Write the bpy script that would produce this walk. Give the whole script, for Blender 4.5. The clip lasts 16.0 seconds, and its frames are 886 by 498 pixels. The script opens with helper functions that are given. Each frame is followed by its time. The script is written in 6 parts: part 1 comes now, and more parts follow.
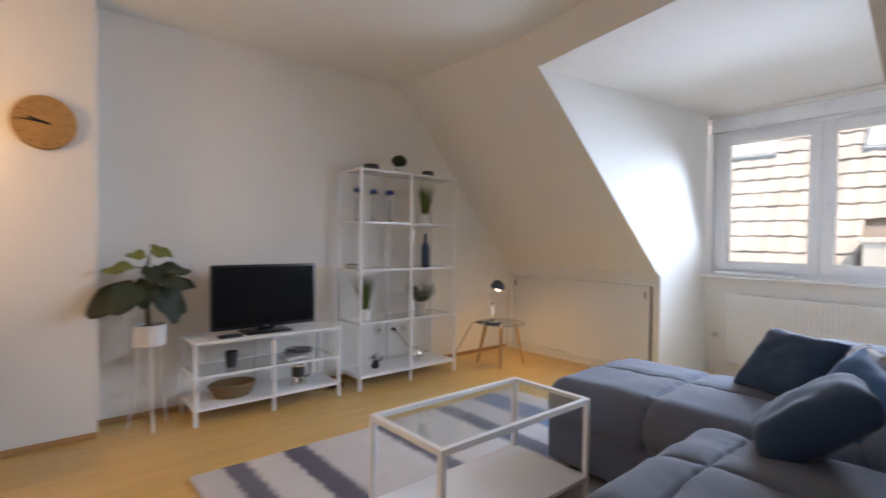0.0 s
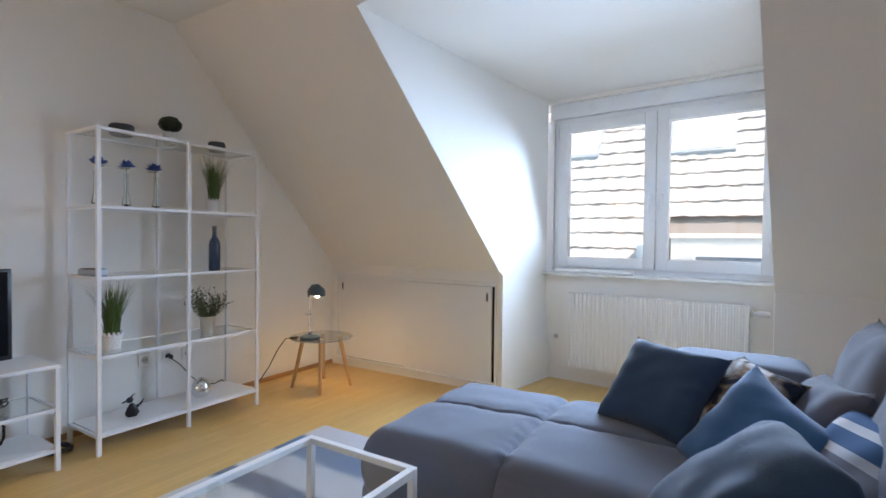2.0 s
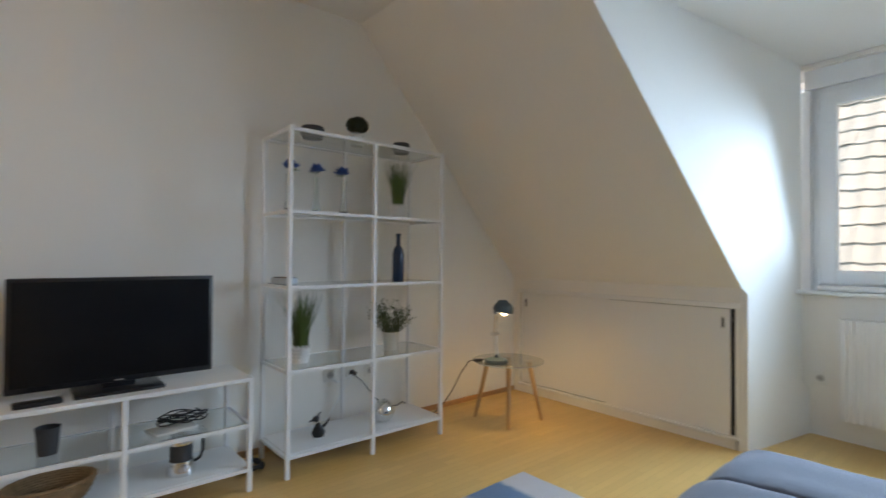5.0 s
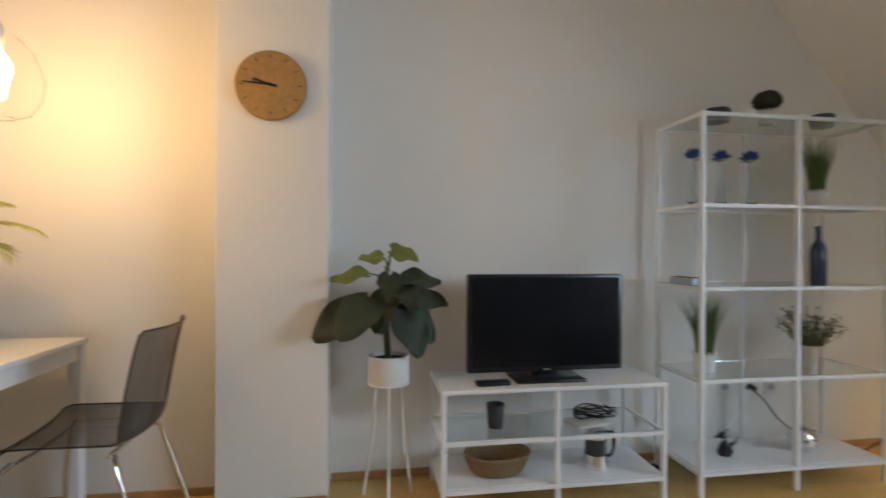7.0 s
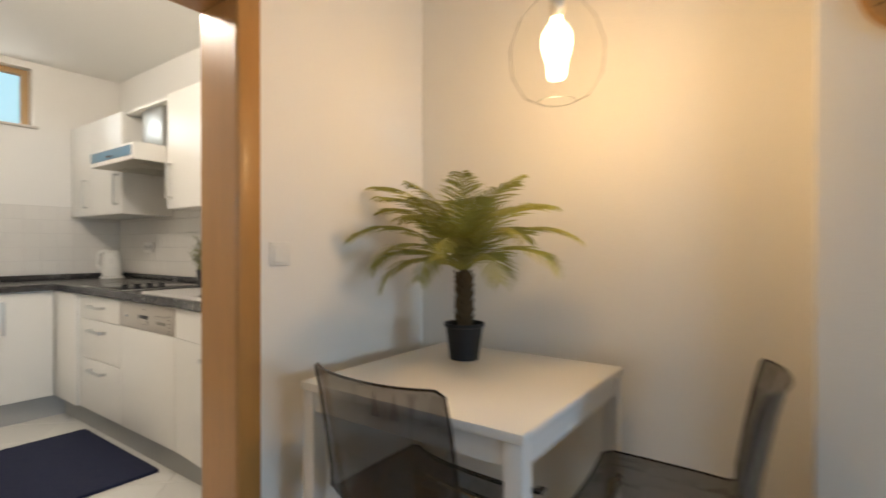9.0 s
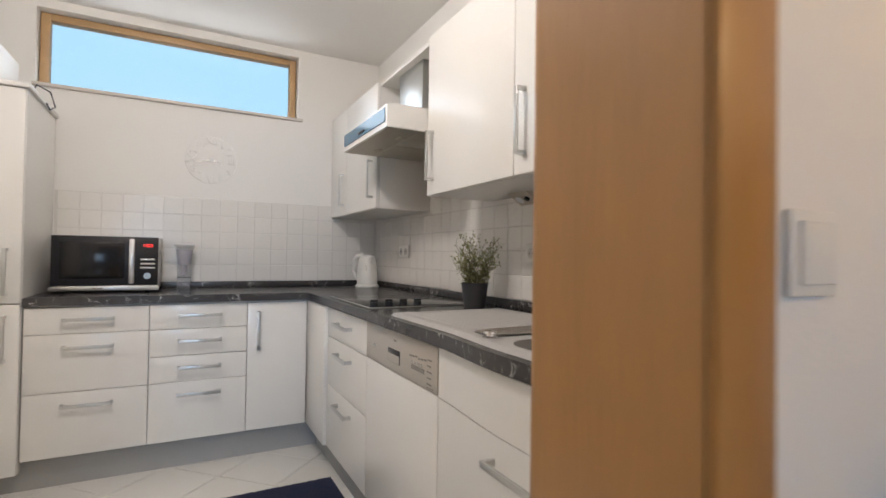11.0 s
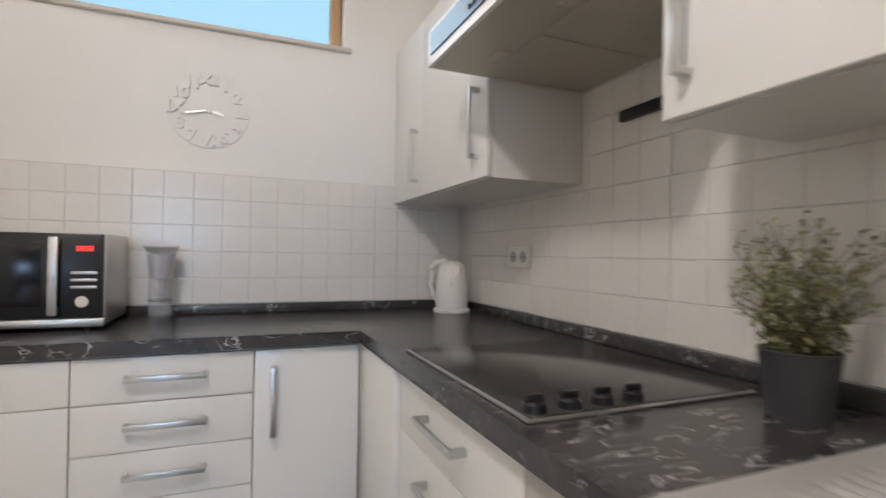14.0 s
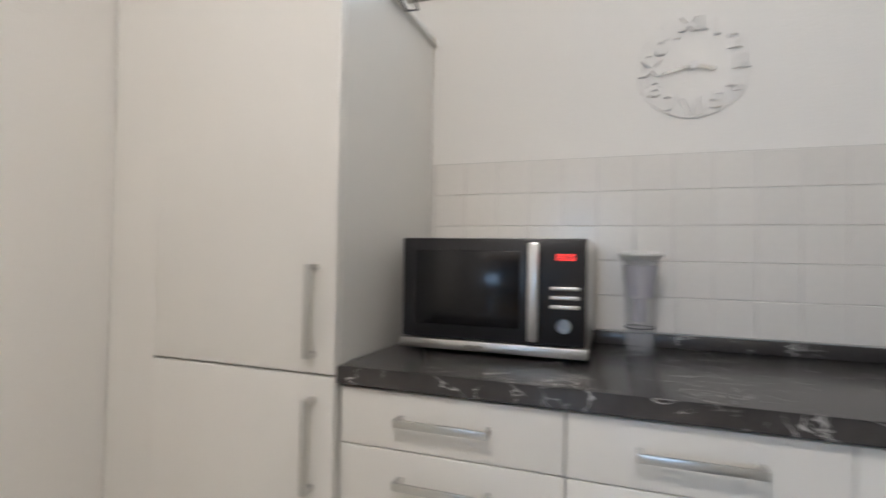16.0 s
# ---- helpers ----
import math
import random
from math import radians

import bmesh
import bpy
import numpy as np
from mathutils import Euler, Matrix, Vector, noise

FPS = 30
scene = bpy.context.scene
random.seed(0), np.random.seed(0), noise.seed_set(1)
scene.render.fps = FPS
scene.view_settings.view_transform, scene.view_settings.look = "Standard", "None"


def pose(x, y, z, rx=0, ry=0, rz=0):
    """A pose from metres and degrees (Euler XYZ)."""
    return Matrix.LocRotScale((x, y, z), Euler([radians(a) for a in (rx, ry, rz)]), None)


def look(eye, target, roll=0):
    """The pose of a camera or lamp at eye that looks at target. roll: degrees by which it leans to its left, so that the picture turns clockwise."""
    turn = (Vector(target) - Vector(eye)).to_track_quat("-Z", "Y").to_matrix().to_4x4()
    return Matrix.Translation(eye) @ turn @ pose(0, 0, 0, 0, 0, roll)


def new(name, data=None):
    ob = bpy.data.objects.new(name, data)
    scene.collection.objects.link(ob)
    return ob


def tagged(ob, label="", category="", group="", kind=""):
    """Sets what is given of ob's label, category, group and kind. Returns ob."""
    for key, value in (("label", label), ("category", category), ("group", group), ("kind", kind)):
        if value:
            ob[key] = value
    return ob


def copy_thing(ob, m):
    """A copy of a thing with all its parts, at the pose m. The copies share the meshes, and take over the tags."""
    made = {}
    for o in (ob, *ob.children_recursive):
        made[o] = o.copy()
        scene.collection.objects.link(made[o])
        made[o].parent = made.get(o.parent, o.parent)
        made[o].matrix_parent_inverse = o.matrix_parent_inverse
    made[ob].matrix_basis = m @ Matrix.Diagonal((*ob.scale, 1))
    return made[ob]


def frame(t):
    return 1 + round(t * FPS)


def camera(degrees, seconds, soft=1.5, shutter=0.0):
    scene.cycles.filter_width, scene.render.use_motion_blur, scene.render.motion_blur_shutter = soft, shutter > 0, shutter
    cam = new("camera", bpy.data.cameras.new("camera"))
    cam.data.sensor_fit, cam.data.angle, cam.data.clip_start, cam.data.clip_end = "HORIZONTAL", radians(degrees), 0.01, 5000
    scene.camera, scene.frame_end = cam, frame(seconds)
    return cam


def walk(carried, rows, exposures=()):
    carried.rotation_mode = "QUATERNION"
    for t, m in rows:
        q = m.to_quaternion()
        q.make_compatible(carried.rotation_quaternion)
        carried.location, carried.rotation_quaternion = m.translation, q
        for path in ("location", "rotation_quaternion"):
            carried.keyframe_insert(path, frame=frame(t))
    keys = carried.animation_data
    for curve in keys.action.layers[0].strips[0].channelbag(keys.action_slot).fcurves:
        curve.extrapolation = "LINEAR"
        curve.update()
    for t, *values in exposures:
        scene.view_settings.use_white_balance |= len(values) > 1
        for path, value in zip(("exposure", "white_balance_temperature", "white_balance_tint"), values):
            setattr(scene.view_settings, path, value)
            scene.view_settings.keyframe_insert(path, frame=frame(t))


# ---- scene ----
cam = camera(83.9, 16.0, soft=1.5, shutter=0.5)
PATH = [
    (0, (0.462, 0.664, 1.198), (1.762, 2.184, 1.158), 0.7),
    (0.5, (0.65, 0.786, 1.19), (2.187, 2.065, 1.145), 0.9),
    (1, (0.86, 0.875, 1.206), (2.489, 2.034, 1.152), 0.9),
    (1.5, (1.034, 0.969, 1.15), (2.713, 2.056, 1.118), 0.7),
    (2, (1.215, 1.085, 1.169), (2.916, 2.137, 1.13), 0.6),
    (2.5, (1.364, 1.196, 1.182), (3.076, 2.23, 1.148), 0.7),
    (3, (1.505, 1.294, 1.168), (3.22, 2.322, 1.14), 0.7),
    (5.3, (1.434, 1.665, 1.1), (2.599, 3.29, 1.124), 0.3),
    (5.5, (1.414, 1.676, 1.104), (2.483, 3.366, 1.118), 0.2),
    (6, (1.299, 1.727, 1.139), (2.144, 3.539, 1.126), 0.6),
    (6.5, (1.125, 1.85, 1.122), (1.728, 3.757, 1.104), 0.5),
    (7, (0.963, 1.97, 1.124), (1.272, 3.946, 1.118), 0.3),
    (7.5, (0.806, 2.095, 1.097), (0.881, 4.094, 1.129), 0.1),
    (8, (0.673, 2.27, 1.12), (0.284, 4.232, 1.14), 0.4),
    (8.5, (0.524, 2.377, 1.148), (-0.307, 4.197, 1.141), 0.1),
    (9, (0.289, 2.528, 1.149), (-0.877, 4.153, 1.14), 0.0),
    (9.5, (0.011, 2.683, 1.128), (-1.449, 4.05, 1.158), 0.5),
    (10, (-0.274, 2.789, 1.148), (-1.98, 3.832, 1.175), 0.5),
    (10.2, (-0.404, 2.845, 1.126), (-2.163, 3.797, 1.164), 0.8),
    (12.3, (-1.46, 3.182, 1.107), (-3.229, 4.115, 1.136), 0.9),
    (12.5, (-1.529, 3.174, 1.098), (-3.285, 4.13, 1.136), 1.1),
    (13.5, (-1.962, 3.278, 1.133), (-3.734, 4.206, 1.152), 0.8),
    (14, (-2.164, 3.324, 1.15), (-4.013, 4.084, 1.172), 0.9),
    (14.5, (-2.351, 3.257, 1.137), (-4.279, 3.785, 1.169), 1.1),
    (15, (-2.554, 3.188, 1.178), (-4.544, 3.388, 1.173), 1.3),
    (15.5, (-2.702, 3.082, 1.167), (-4.695, 2.915, 1.174), 1.3),
    (16, (-2.775, 2.995, 1.144), (-4.66, 2.337, 1.181), 1.1),
]
walk(cam, [(t, look(eye, target, roll)) for t, eye, target, roll in PATH],
     [(0.0, 0.42, 8050, 27), (0.5, 0.53, 7600, 25), (1.5, 0.6, 7200, 23), (3.0, 0.55, 6900, 20), (5.5, 0.26, 7800, 16), (7.0, 0.34, 7950, 17), (8.5, -0.02, 7700, 15), (9.5, -0.06, 7300, 12), (10.0, -0.1, 6900, 14), (12.5, -0.16, 6600, 17), (14.0, -0.18, 6550, 16), (16.0, -0.24, 6400, 14)])

# ---- light ----
world = bpy.data.worlds.new("world")
scene.world = world
world.use_nodes = True
wn = world.node_tree.nodes
sky = wn.new("ShaderNodeTexSky")
sky.sky_type = "NISHITA"
sky.sun_disc = False
sky.dust_density, sky.ozone_density, sky.air_density = 2.5, 0.4, 1.0
sky.sun_elevation, sky.sun_rotation = radians(54), radians(200)
world.node_tree.links.new(sky.outputs[0], wn["Background"].inputs[0])
wn["Background"].inputs[1].default_value = 0.15


def lamp(name, kind, m, energy, color, size=0.1, size_y=None, angle=None):
    d = bpy.data.lights.new(name, kind)
    d.energy, d.color = energy, color
    if kind == "AREA":
        d.size = size
        if size_y:
            d.shape, d.size_y = "RECTANGLE", size_y
        else:
            d.shape = "DISK"
    elif kind == "SUN":
        d.angle = angle
    else:
        d.shadow_soft_size = size
    ob = new(name, d)
    ob.matrix_world = m
    return ob


lamp("sun", "SUN", look((9, 2, 12), (9 + 1.6, 2 + 3.0, 12 - 4.6)), 3.8, (1, 0.95, 0.88), angle=radians(10))
lamp("window_daylight", "AREA", look((5.09, 1.72, 1.60), (3.0, 1.92, 0.82)), 53, (0.43, 0.685, 1.0), 1.5, 0.8).data.spread = radians(120)
lamp("kitchen_window_daylight", "AREA", look((-4.36, 3.02, 2.25), (-3.0, 3.02, 1.9)), 4, (0.85, 0.93, 1.0), 1.3, 0.36)
lamp("pendant_light", "POINT", pose(-0.245, 3.805, 1.70), 7.2, (1.0, 0.64, 0.30), 0.04)
dsk = lamp("desk_lamp_light", "SPOT", look((3.905, 3.88, 0.73), (4.02, 3.80, 0.2)), 12, (1.0, 0.76, 0.38), 0.03)
dsk.data.spot_size, dsk.data.spot_blend = radians(158), 1.0
lamp("kitchen_ceiling_light", "POINT", pose(-2.36, 2.89, 2.41), 46, (1.0, 0.97, 0.93), 0.06)


# ---- materials ----
def material(name, color, rough=0.5, metal=0.0, var=0.06, scale=6.0, fine=0.03, fine_scale=90.0, bump=0.0, bump_scale=120.0,
             trans=0.0, ior=1.45, alpha=1.0, coat=0.0, sheen=0.0, emit=None, strength=0.0, stretch=None, rand=0.0, sub=0.0):
    m = bpy.data.materials.new(name)
    m.use_nodes = True
    n, l = m.node_tree.nodes, m.node_tree.links
    b = n["Principled BSDF"]
    b.inputs["Roughness"].default_value = rough
    b.inputs["Metallic"].default_value = metal
    b.inputs["Transmission Weight"].default_value = trans
    b.inputs["IOR"].default_value = ior
    b.inputs["Alpha"].default_value = alpha
    b.inputs["Coat Weight"].default_value = coat
    b.inputs["Sheen Weight"].default_value = sheen
    b.inputs["Subsurface Weight"].default_value = sub
    if emit:
        b.inputs["Emission Color"].default_value = (*emit, 1)
        b.inputs["Emission Strength"].default_value = strength
    tc = n.new("ShaderNodeTexCoord")
    mp = n.new("ShaderNodeMapping")
    l.new(tc.outputs["Object"], mp.inputs[0])
    if stretch:
        mp.inputs["Scale"].default_value = stretch
    big, small = n.new("ShaderNodeTexNoise"), n.new("ShaderNodeTexNoise")
    big.inputs["Scale"].default_value, small.inputs["Scale"].default_value = scale, fine_scale
    big.inputs["Detail"].default_value = small.inputs["Detail"].default_value = 3
    l.new(mp.outputs[0], big.inputs[0]), l.new(mp.outputs[0], small.inputs[0])
    add = n.new("ShaderNodeMath")
    add.operation = "MULTIPLY_ADD"
    add.inputs[1].default_value = 2 * var
    l.new(big.outputs[0], add.inputs[0])
    add.inputs[2].default_value = 1 - var - fine
    add2 = n.new("ShaderNodeMath")
    add2.operation = "MULTIPLY_ADD"
    add2.inputs[1].default_value = 2 * fine
    l.new(small.outputs[0], add2.inputs[0]), l.new(add.outputs[0], add2.inputs[2])
    last = add2
    if rand:
        oi = n.new("ShaderNodeObjectInfo")
        a3 = n.new("ShaderNodeMath")
        a3.operation = "MULTIPLY_ADD"
        a3.inputs[1].default_value = rand
        l.new(oi.outputs["Random"], a3.inputs[0]), l.new(add2.outputs[0], a3.inputs[2])
        last = a3
    mul = n.new("ShaderNodeVectorMath")
    mul.operation = "SCALE"
    mul.inputs[0].default_value = color
    l.new(last.outputs[0], mul.inputs["Scale"])
    l.new(mul.outputs[0], b.inputs["Base Color"])
    rg = n.new("ShaderNodeMath")
    rg.operation = "MULTIPLY_ADD"
    rg.inputs[1].default_value, rg.inputs[2].default_value = 0.16 * rough, rough * 0.92
    l.new(big.outputs[0], rg.inputs[0]), l.new(rg.outputs[0], b.inputs["Roughness"])
    if bump:
        bn = n.new("ShaderNodeTexNoise")
        bn.inputs["Scale"].default_value, bn.inputs["Detail"].default_value = bump_scale, 4
        l.new(mp.outputs[0], bn.inputs[0])
        bp = n.new("ShaderNodeBump")
        bp.inputs["Strength"].default_value, bp.inputs["Distance"].default_value = bump, 0.004
        l.new(bn.outputs[0], bp.inputs["Height"]), l.new(bp.outputs[0], b.inputs["Normal"])
    return m


M_WALL = material("wall_paint", (0.83, 0.81, 0.77), 0.85, var=0.02, scale=2.5, fine=0.012, bump=0.25, bump_scale=140)
M_CEIL = material("ceiling_paint", (0.83, 0.815, 0.78), 0.88, var=0.02, scale=2.0, fine=0.01, bump=0.2, bump_scale=120)
M_TRIMW = material("white_lacquer", (0.80, 0.80, 0.79), 0.35, var=0.015, fine=0.01)
M_PVC = material("window_plastic", (0.82, 0.84, 0.86), 0.28, var=0.01, fine=0.01)
M_METALW = material("white_metal", (0.80, 0.80, 0.80), 0.4, var=0.02, fine=0.01)
M_GLASS = material("clear_glass", (0.93, 0.97, 0.96), 0.02, trans=1.0, var=0.0, fine=0.0)
M_BLACK = material("black_plastic", (0.012, 0.012, 0.014), 0.3, var=0.1)
M_SCREEN = material("tv_screen", (0.006, 0.006, 0.007), 0.18, var=0.05)
M_STEEL = material("brushed_steel", (0.62, 0.62, 0.60), 0.32, 1.0, var=0.04, fine=0.05, stretch=(1, 1, 12))
M_CHROME = material("chrome", (0.78, 0.78, 0.78), 0.1, 1.0, var=0.01, fine=0.0)
M_OAK = material("oak_wood", (0.46, 0.25, 0.11), 0.45, var=0.18, scale=3, fine=0.12, fine_scale=40, stretch=(6, 6, 0.6), bump=0.1)
M_FRAMEWOOD = material("door_frame_wood", (0.44, 0.215, 0.065), 0.35, var=0.16, scale=2.5, fine=0.1, fine_scale=30, stretch=(8, 8, 0.5), bump=0.06, coat=0.3)
M_PLINTH = material("grey_plinth", (0.36, 0.36, 0.35), 0.5, var=0.04)
M_KFRONT = material("cream_kitchen_front", (0.78, 0.765, 0.725), 0.3, var=0.015, fine=0.01, coat=0.2)
M_SOFA = material("grey_sofa_fabric", (0.122, 0.14, 0.188), 0.92, var=0.08, scale=5, fine=0.10, fine_scale=220, bump=0.35, bump_scale=420, sheen=0.2)
M_FLOORT = material("white_floor_tile", (0.74, 0.73, 0.69), 0.25, var=0.03, scale=4, rand=0.03)
M_GROUT = material("grout", (0.68, 0.66, 0.62), 0.9, var=0.08)


# ---- geometry helpers ----
def box(bm, x0, x1, y0, y1, z0, z1, bevel=0.0, seg=2, m=None):
    g = bmesh.ops.create_cube(bm, size=1.0, matrix=Matrix.LocRotScale(((x0 + x1) / 2, (y0 + y1) / 2, (z0 + z1) / 2), None, (x1 - x0, y1 - y0, z1 - z0)))
    vs = g["verts"]
    if bevel:
        es = list({e for v in vs for e in v.link_edges})
        r = bmesh.ops.bevel(bm, geom=es, offset=bevel, segments=seg, profile=0.5, affect="EDGES", clamp_overlap=True)
        vs = list({v for f in r["faces"] for v in f.verts} | {v for v in vs if v.is_valid})
    if m:
        bmesh.ops.transform(bm, matrix=m, verts=vs)
    return vs


def tube(bm, a, b, r0, r1=None, seg=12, caps=True):
    a, b = Vector(a), Vector(b)
    d = b - a
    q = Vector((0, 0, 1)).rotation_difference(d.normalized()).to_matrix().to_4x4()
    bmesh.ops.create_cone(bm, cap_ends=caps, segments=seg, radius1=r0, radius2=r0 if r1 is None else r1, depth=d.length, matrix=Matrix.Translation((a + b) / 2) @ q)


def lathe(bm, profile, seg=24, m=None, closed=False):
    """Turns a profile of (radius, height) about z."""
    rings = []
    for r, z in profile:
        if r < 1e-5:
            rings.append([bm.verts.new((0, 0, z))])
        else:
            rings.append([bm.verts.new((r * math.cos(2 * math.pi * k / seg), r * math.sin(2 * math.pi * k / seg), z)) for k in range(seg)])
    for p, q in zip(rings, rings[1:] + ([rings[0]] if closed else [])):
        for k in range(seg):
            k2 = (k + 1) % seg
            if len(p) == 1 and len(q) == 1:
                continue
            if len(p) == 1:
                bm.faces.new((p[0], q[k], q[k2]))
            elif len(q) == 1:
                bm.faces.new((p[k], q[0], p[k2]))
            else:
                bm.faces.new((p[k], p[k2], q[k2], q[k]))
    if m:
        bmesh.ops.transform(bm, matrix=m, verts=[v for r in rings for v in r])


def prism(bm, points, offset):
    """A solid from a flat polygon and the way in which it is thick."""
    a = [bm.verts.new(p) for p in points]
    b = [bm.verts.new(Vector(p) + Vector(offset)) for p in points]
    bm.faces.new(a), bm.faces.new(list(reversed(b)))
    for k in range(len(a)):
        k2 = (k + 1) % len(a)
        bm.faces.new((a[k], b[k], b[k2], a[k2]))


def sweep(bm, pts, r, seg=8, r_end=None):
    """A round bar along a line of points."""
    pts = [Vector(p) for p in pts]
    rings = []
    up = Vector((0.13, 0.21, 0.97)).normalized()
    for k, p in enumerate(pts):
        d = (pts[min(k + 1, len(pts) - 1)] - pts[max(k - 1, 0)]).normalized()
        s = d.cross(up).normalized()
        u = s.cross(d)
        rr = r if r_end is None else r + (r_end - r) * k / (len(pts) - 1)
        rings.append([bm.verts.new(p + rr * (math.cos(2 * math.pi * j / seg) * s + math.sin(2 * math.pi * j / seg) * u)) for j in range(seg)])
    for p, q in zip(rings, rings[1:]):
        for j in range(seg):
            j2 = (j + 1) % seg
            bm.faces.new((p[j], p[j2], q[j2], q[j]))
    bm.faces.new(rings[0]), bm.faces.new(rings[-1])


def mesh(name, bm, mat, smooth=False):
    bmesh.ops.recalc_face_normals(bm, faces=bm.faces)
    me = bpy.data.meshes.new(name)
    bm.to_mesh(me)
    bm.free()
    if mat:
        me.materials.append(mat)
    if smooth:
        for p in me.polygons:
            p.use_smooth = True
        me.set_sharp_from_angle(angle=radians(38))
    return me


def part(name, bm, mat, parent=None, label="", smooth=True, m=None):
    ob = new(name, mesh(name, bm, mat, smooth))
    ob.parent = parent
    if m:
        ob.matrix_basis = m
    if label:
        ob["label"] = label
    return ob


def thing(name, m, label, category, group=""):
    """An empty at the base of a thing, to carry its parts."""
    ob = new(name)
    ob.empty_display_size = 0.1
    ob.matrix_basis = m
    return tagged(ob, label, category, group)


def structure(name, bm, mat, label="", category="", smooth=False):
    return tagged(part(name, bm, mat, smooth=smooth), label, category, kind="structure")


def single(name, bm, mat, m, label, category, group="", smooth=True):
    """A thing of one mesh."""
    return tagged(part(name, bm, mat, m=m, smooth=smooth), label, category, group)


B = bmesh.new

# ---- the shell ----
CEIL, KCEIL = 2.60, 2.52
KNEE_X, KNEE_Z, DORMER_Z, DORMER_W = 4.60, 0.93, 2.43, 2.36


def slope_x(z):
    return KNEE_X - (z - KNEE_Z) * 0.90


def cheek_l(x):
    return 2.56 + (5.29 - x) * 0.172


def cheek_r(x):
    return 0.863 + (5.13 - x) * 0.1045


# the roof side beyond the dormer stands further into the room
RKNEE_X, RKNEE_Z, RTOP_X = 4.16, 0.92, 2.83


bm = B()
box(bm, -1.14, 1.25, -1.0, 4.6, -0.12, 0.0)
box(bm, 1.25, 5.5, 0.39, 4.6, -0.12, 0.0)
structure("floor_living", bm, M_OAK, "yellow cork-like laminate floor", "floor")
bm = B()
box(bm, -4.55, -1.14, 1.4, 4.55, -0.12, -0.004)
structure("floor_kitchen", bm, M_GROUT, "white diagonal floor tiles with grey joints", "floor")

bm = B()
box(bm, 0.80, 5.0, 4.40, 4.60, 0, 2.75)
structure("wall_north", bm, M_WALL, "white painted wall behind the shelves", "wall")
bm = B()
box(bm, 0.33, 0.80, 4.185, 4.60, 0, 2.75, 0.004)
structure("pillar", bm, M_WALL, "white painted wall projection with a clock", "pillar")
bm = B()
box(bm, -1.31, 0.33, 4.34, 4.60, 0, 2.75)
structure("wall_alcove", bm, M_WALL, "white painted wall of the dining alcove", "wall")
bm = B()
box(bm, -1.31, -1.13, -1.0, 2.46, 0, 2.75)
box(bm, -1.31, -1.13, 3.412, 4.34, 0, 2.75)
box(bm, -1.31, -1.13, 2.46, 3.412, 1.95, 2.75)
structure("wall_west", bm, M_WALL, "white painted partition wall with a doorway", "wall")
bm = B()
box(bm, 1.15, 5.0, 0.29, 0.49, 0, 2.75)
structure("wall_south", bm, M_WALL, "white painted wall behind the sofa", "wall")
bm = B()
box(bm, 1.15, 1.35, -0.8, 0.29, 0, 2.75)
structure("wall_hall", bm, M_WALL, "plain white wall", "wall")
bm = B()
box(bm, -1.38, 1.35, -1.0, -0.8, 0, 2.75)
structure("wall_back", bm, M_WALL, "plain white wall", "wall")
bm = B()
box(bm, -1.38, 3.13, -1.0, 4.6, CEIL, 2.75)
structure("ceiling_living", bm, M_CEIL, "flat white ceiling", "ceiling")

# the sloped roof side with the dormer cut into it
XT, XD = slope_x(CEIL), slope_x(DORMER_Z)
OUT = Vector((0.743, 0, 0.669)) * 0.14
bm = B()
prism(bm, [(KNEE_X, cheek_l(KNEE_X), KNEE_Z), (KNEE_X, 4.40, KNEE_Z), (XT, 4.40, CEIL), (XT, cheek_l(XD), CEIL), (XD, cheek_l(XD), DORMER_Z)], OUT)
RT = RTOP_X - (CEIL - DORMER_Z) * 0.88
prism(bm, [(XD, cheek_l(XD), DORMER_Z), (XT, cheek_l(XD), CEIL), (RT, cheek_r(RTOP_X), CEIL), (RTOP_X, cheek_r(RTOP_X), DORMER_Z)], OUT)
prism(bm, [(RKNEE_X, cheek_r(RKNEE_X), RKNEE_Z), (RKNEE_X - 0.05, 0.49, RKNEE_Z), (RT - 0.06, 0.49, CEIL), (RT, cheek_r(RTOP_X), CEIL), (RTOP_X, cheek_r(RTOP_X), DORMER_Z)], OUT)
structure("wall_slope", bm, M_WALL, "white sloped attic wall", "sloped wall")
bm = B()
prism(bm, [(4.602, cheek_l(4.6) - 0.003, 0), (5.29, 2.557, 0), (5.29, 2.557, DORMER_W), (XD + 0.004, cheek_l(XD) - 0.003, DORMER_Z), (4.602, cheek_l(4.6) - 0.003, KNEE_Z)], (0.002, 0.022, 0))
structure("dormer_cheek_1", bm, M_WALL, "white side wall of the dormer", "wall")
bm = B()
prism(bm, [(RKNEE_X + 0.002, cheek_r(RKNEE_X) + 0.003, 0), (5.13, 0.863, 0), (5.13, 0.863, DORMER_W), (RTOP_X + 0.004, cheek_r(RTOP_X) + 0.003, DORMER_Z), (RKNEE_X + 0.002, cheek_r(RKNEE_X) + 0.003, RKNEE_Z)], (-0.01, -0.1, 0))
structure("dormer_cheek_2", bm, M_WALL, "white side wall of the dormer", "wall")
bm = B()
prism(bm, [(XD + 0.004, cheek_l(XD), DORMER_Z), (5.4, cheek_l(5.4), DORMER_W - 0.004), (5.25, cheek_r(5.25), DORMER_W - 0.004), (RTOP_X + 0.004, cheek_r(RTOP_X), DORMER_Z)], (0, 0, 0.12))
structure("ceiling_dormer", bm, M_CEIL, "white dormer ceiling", "ceiling")

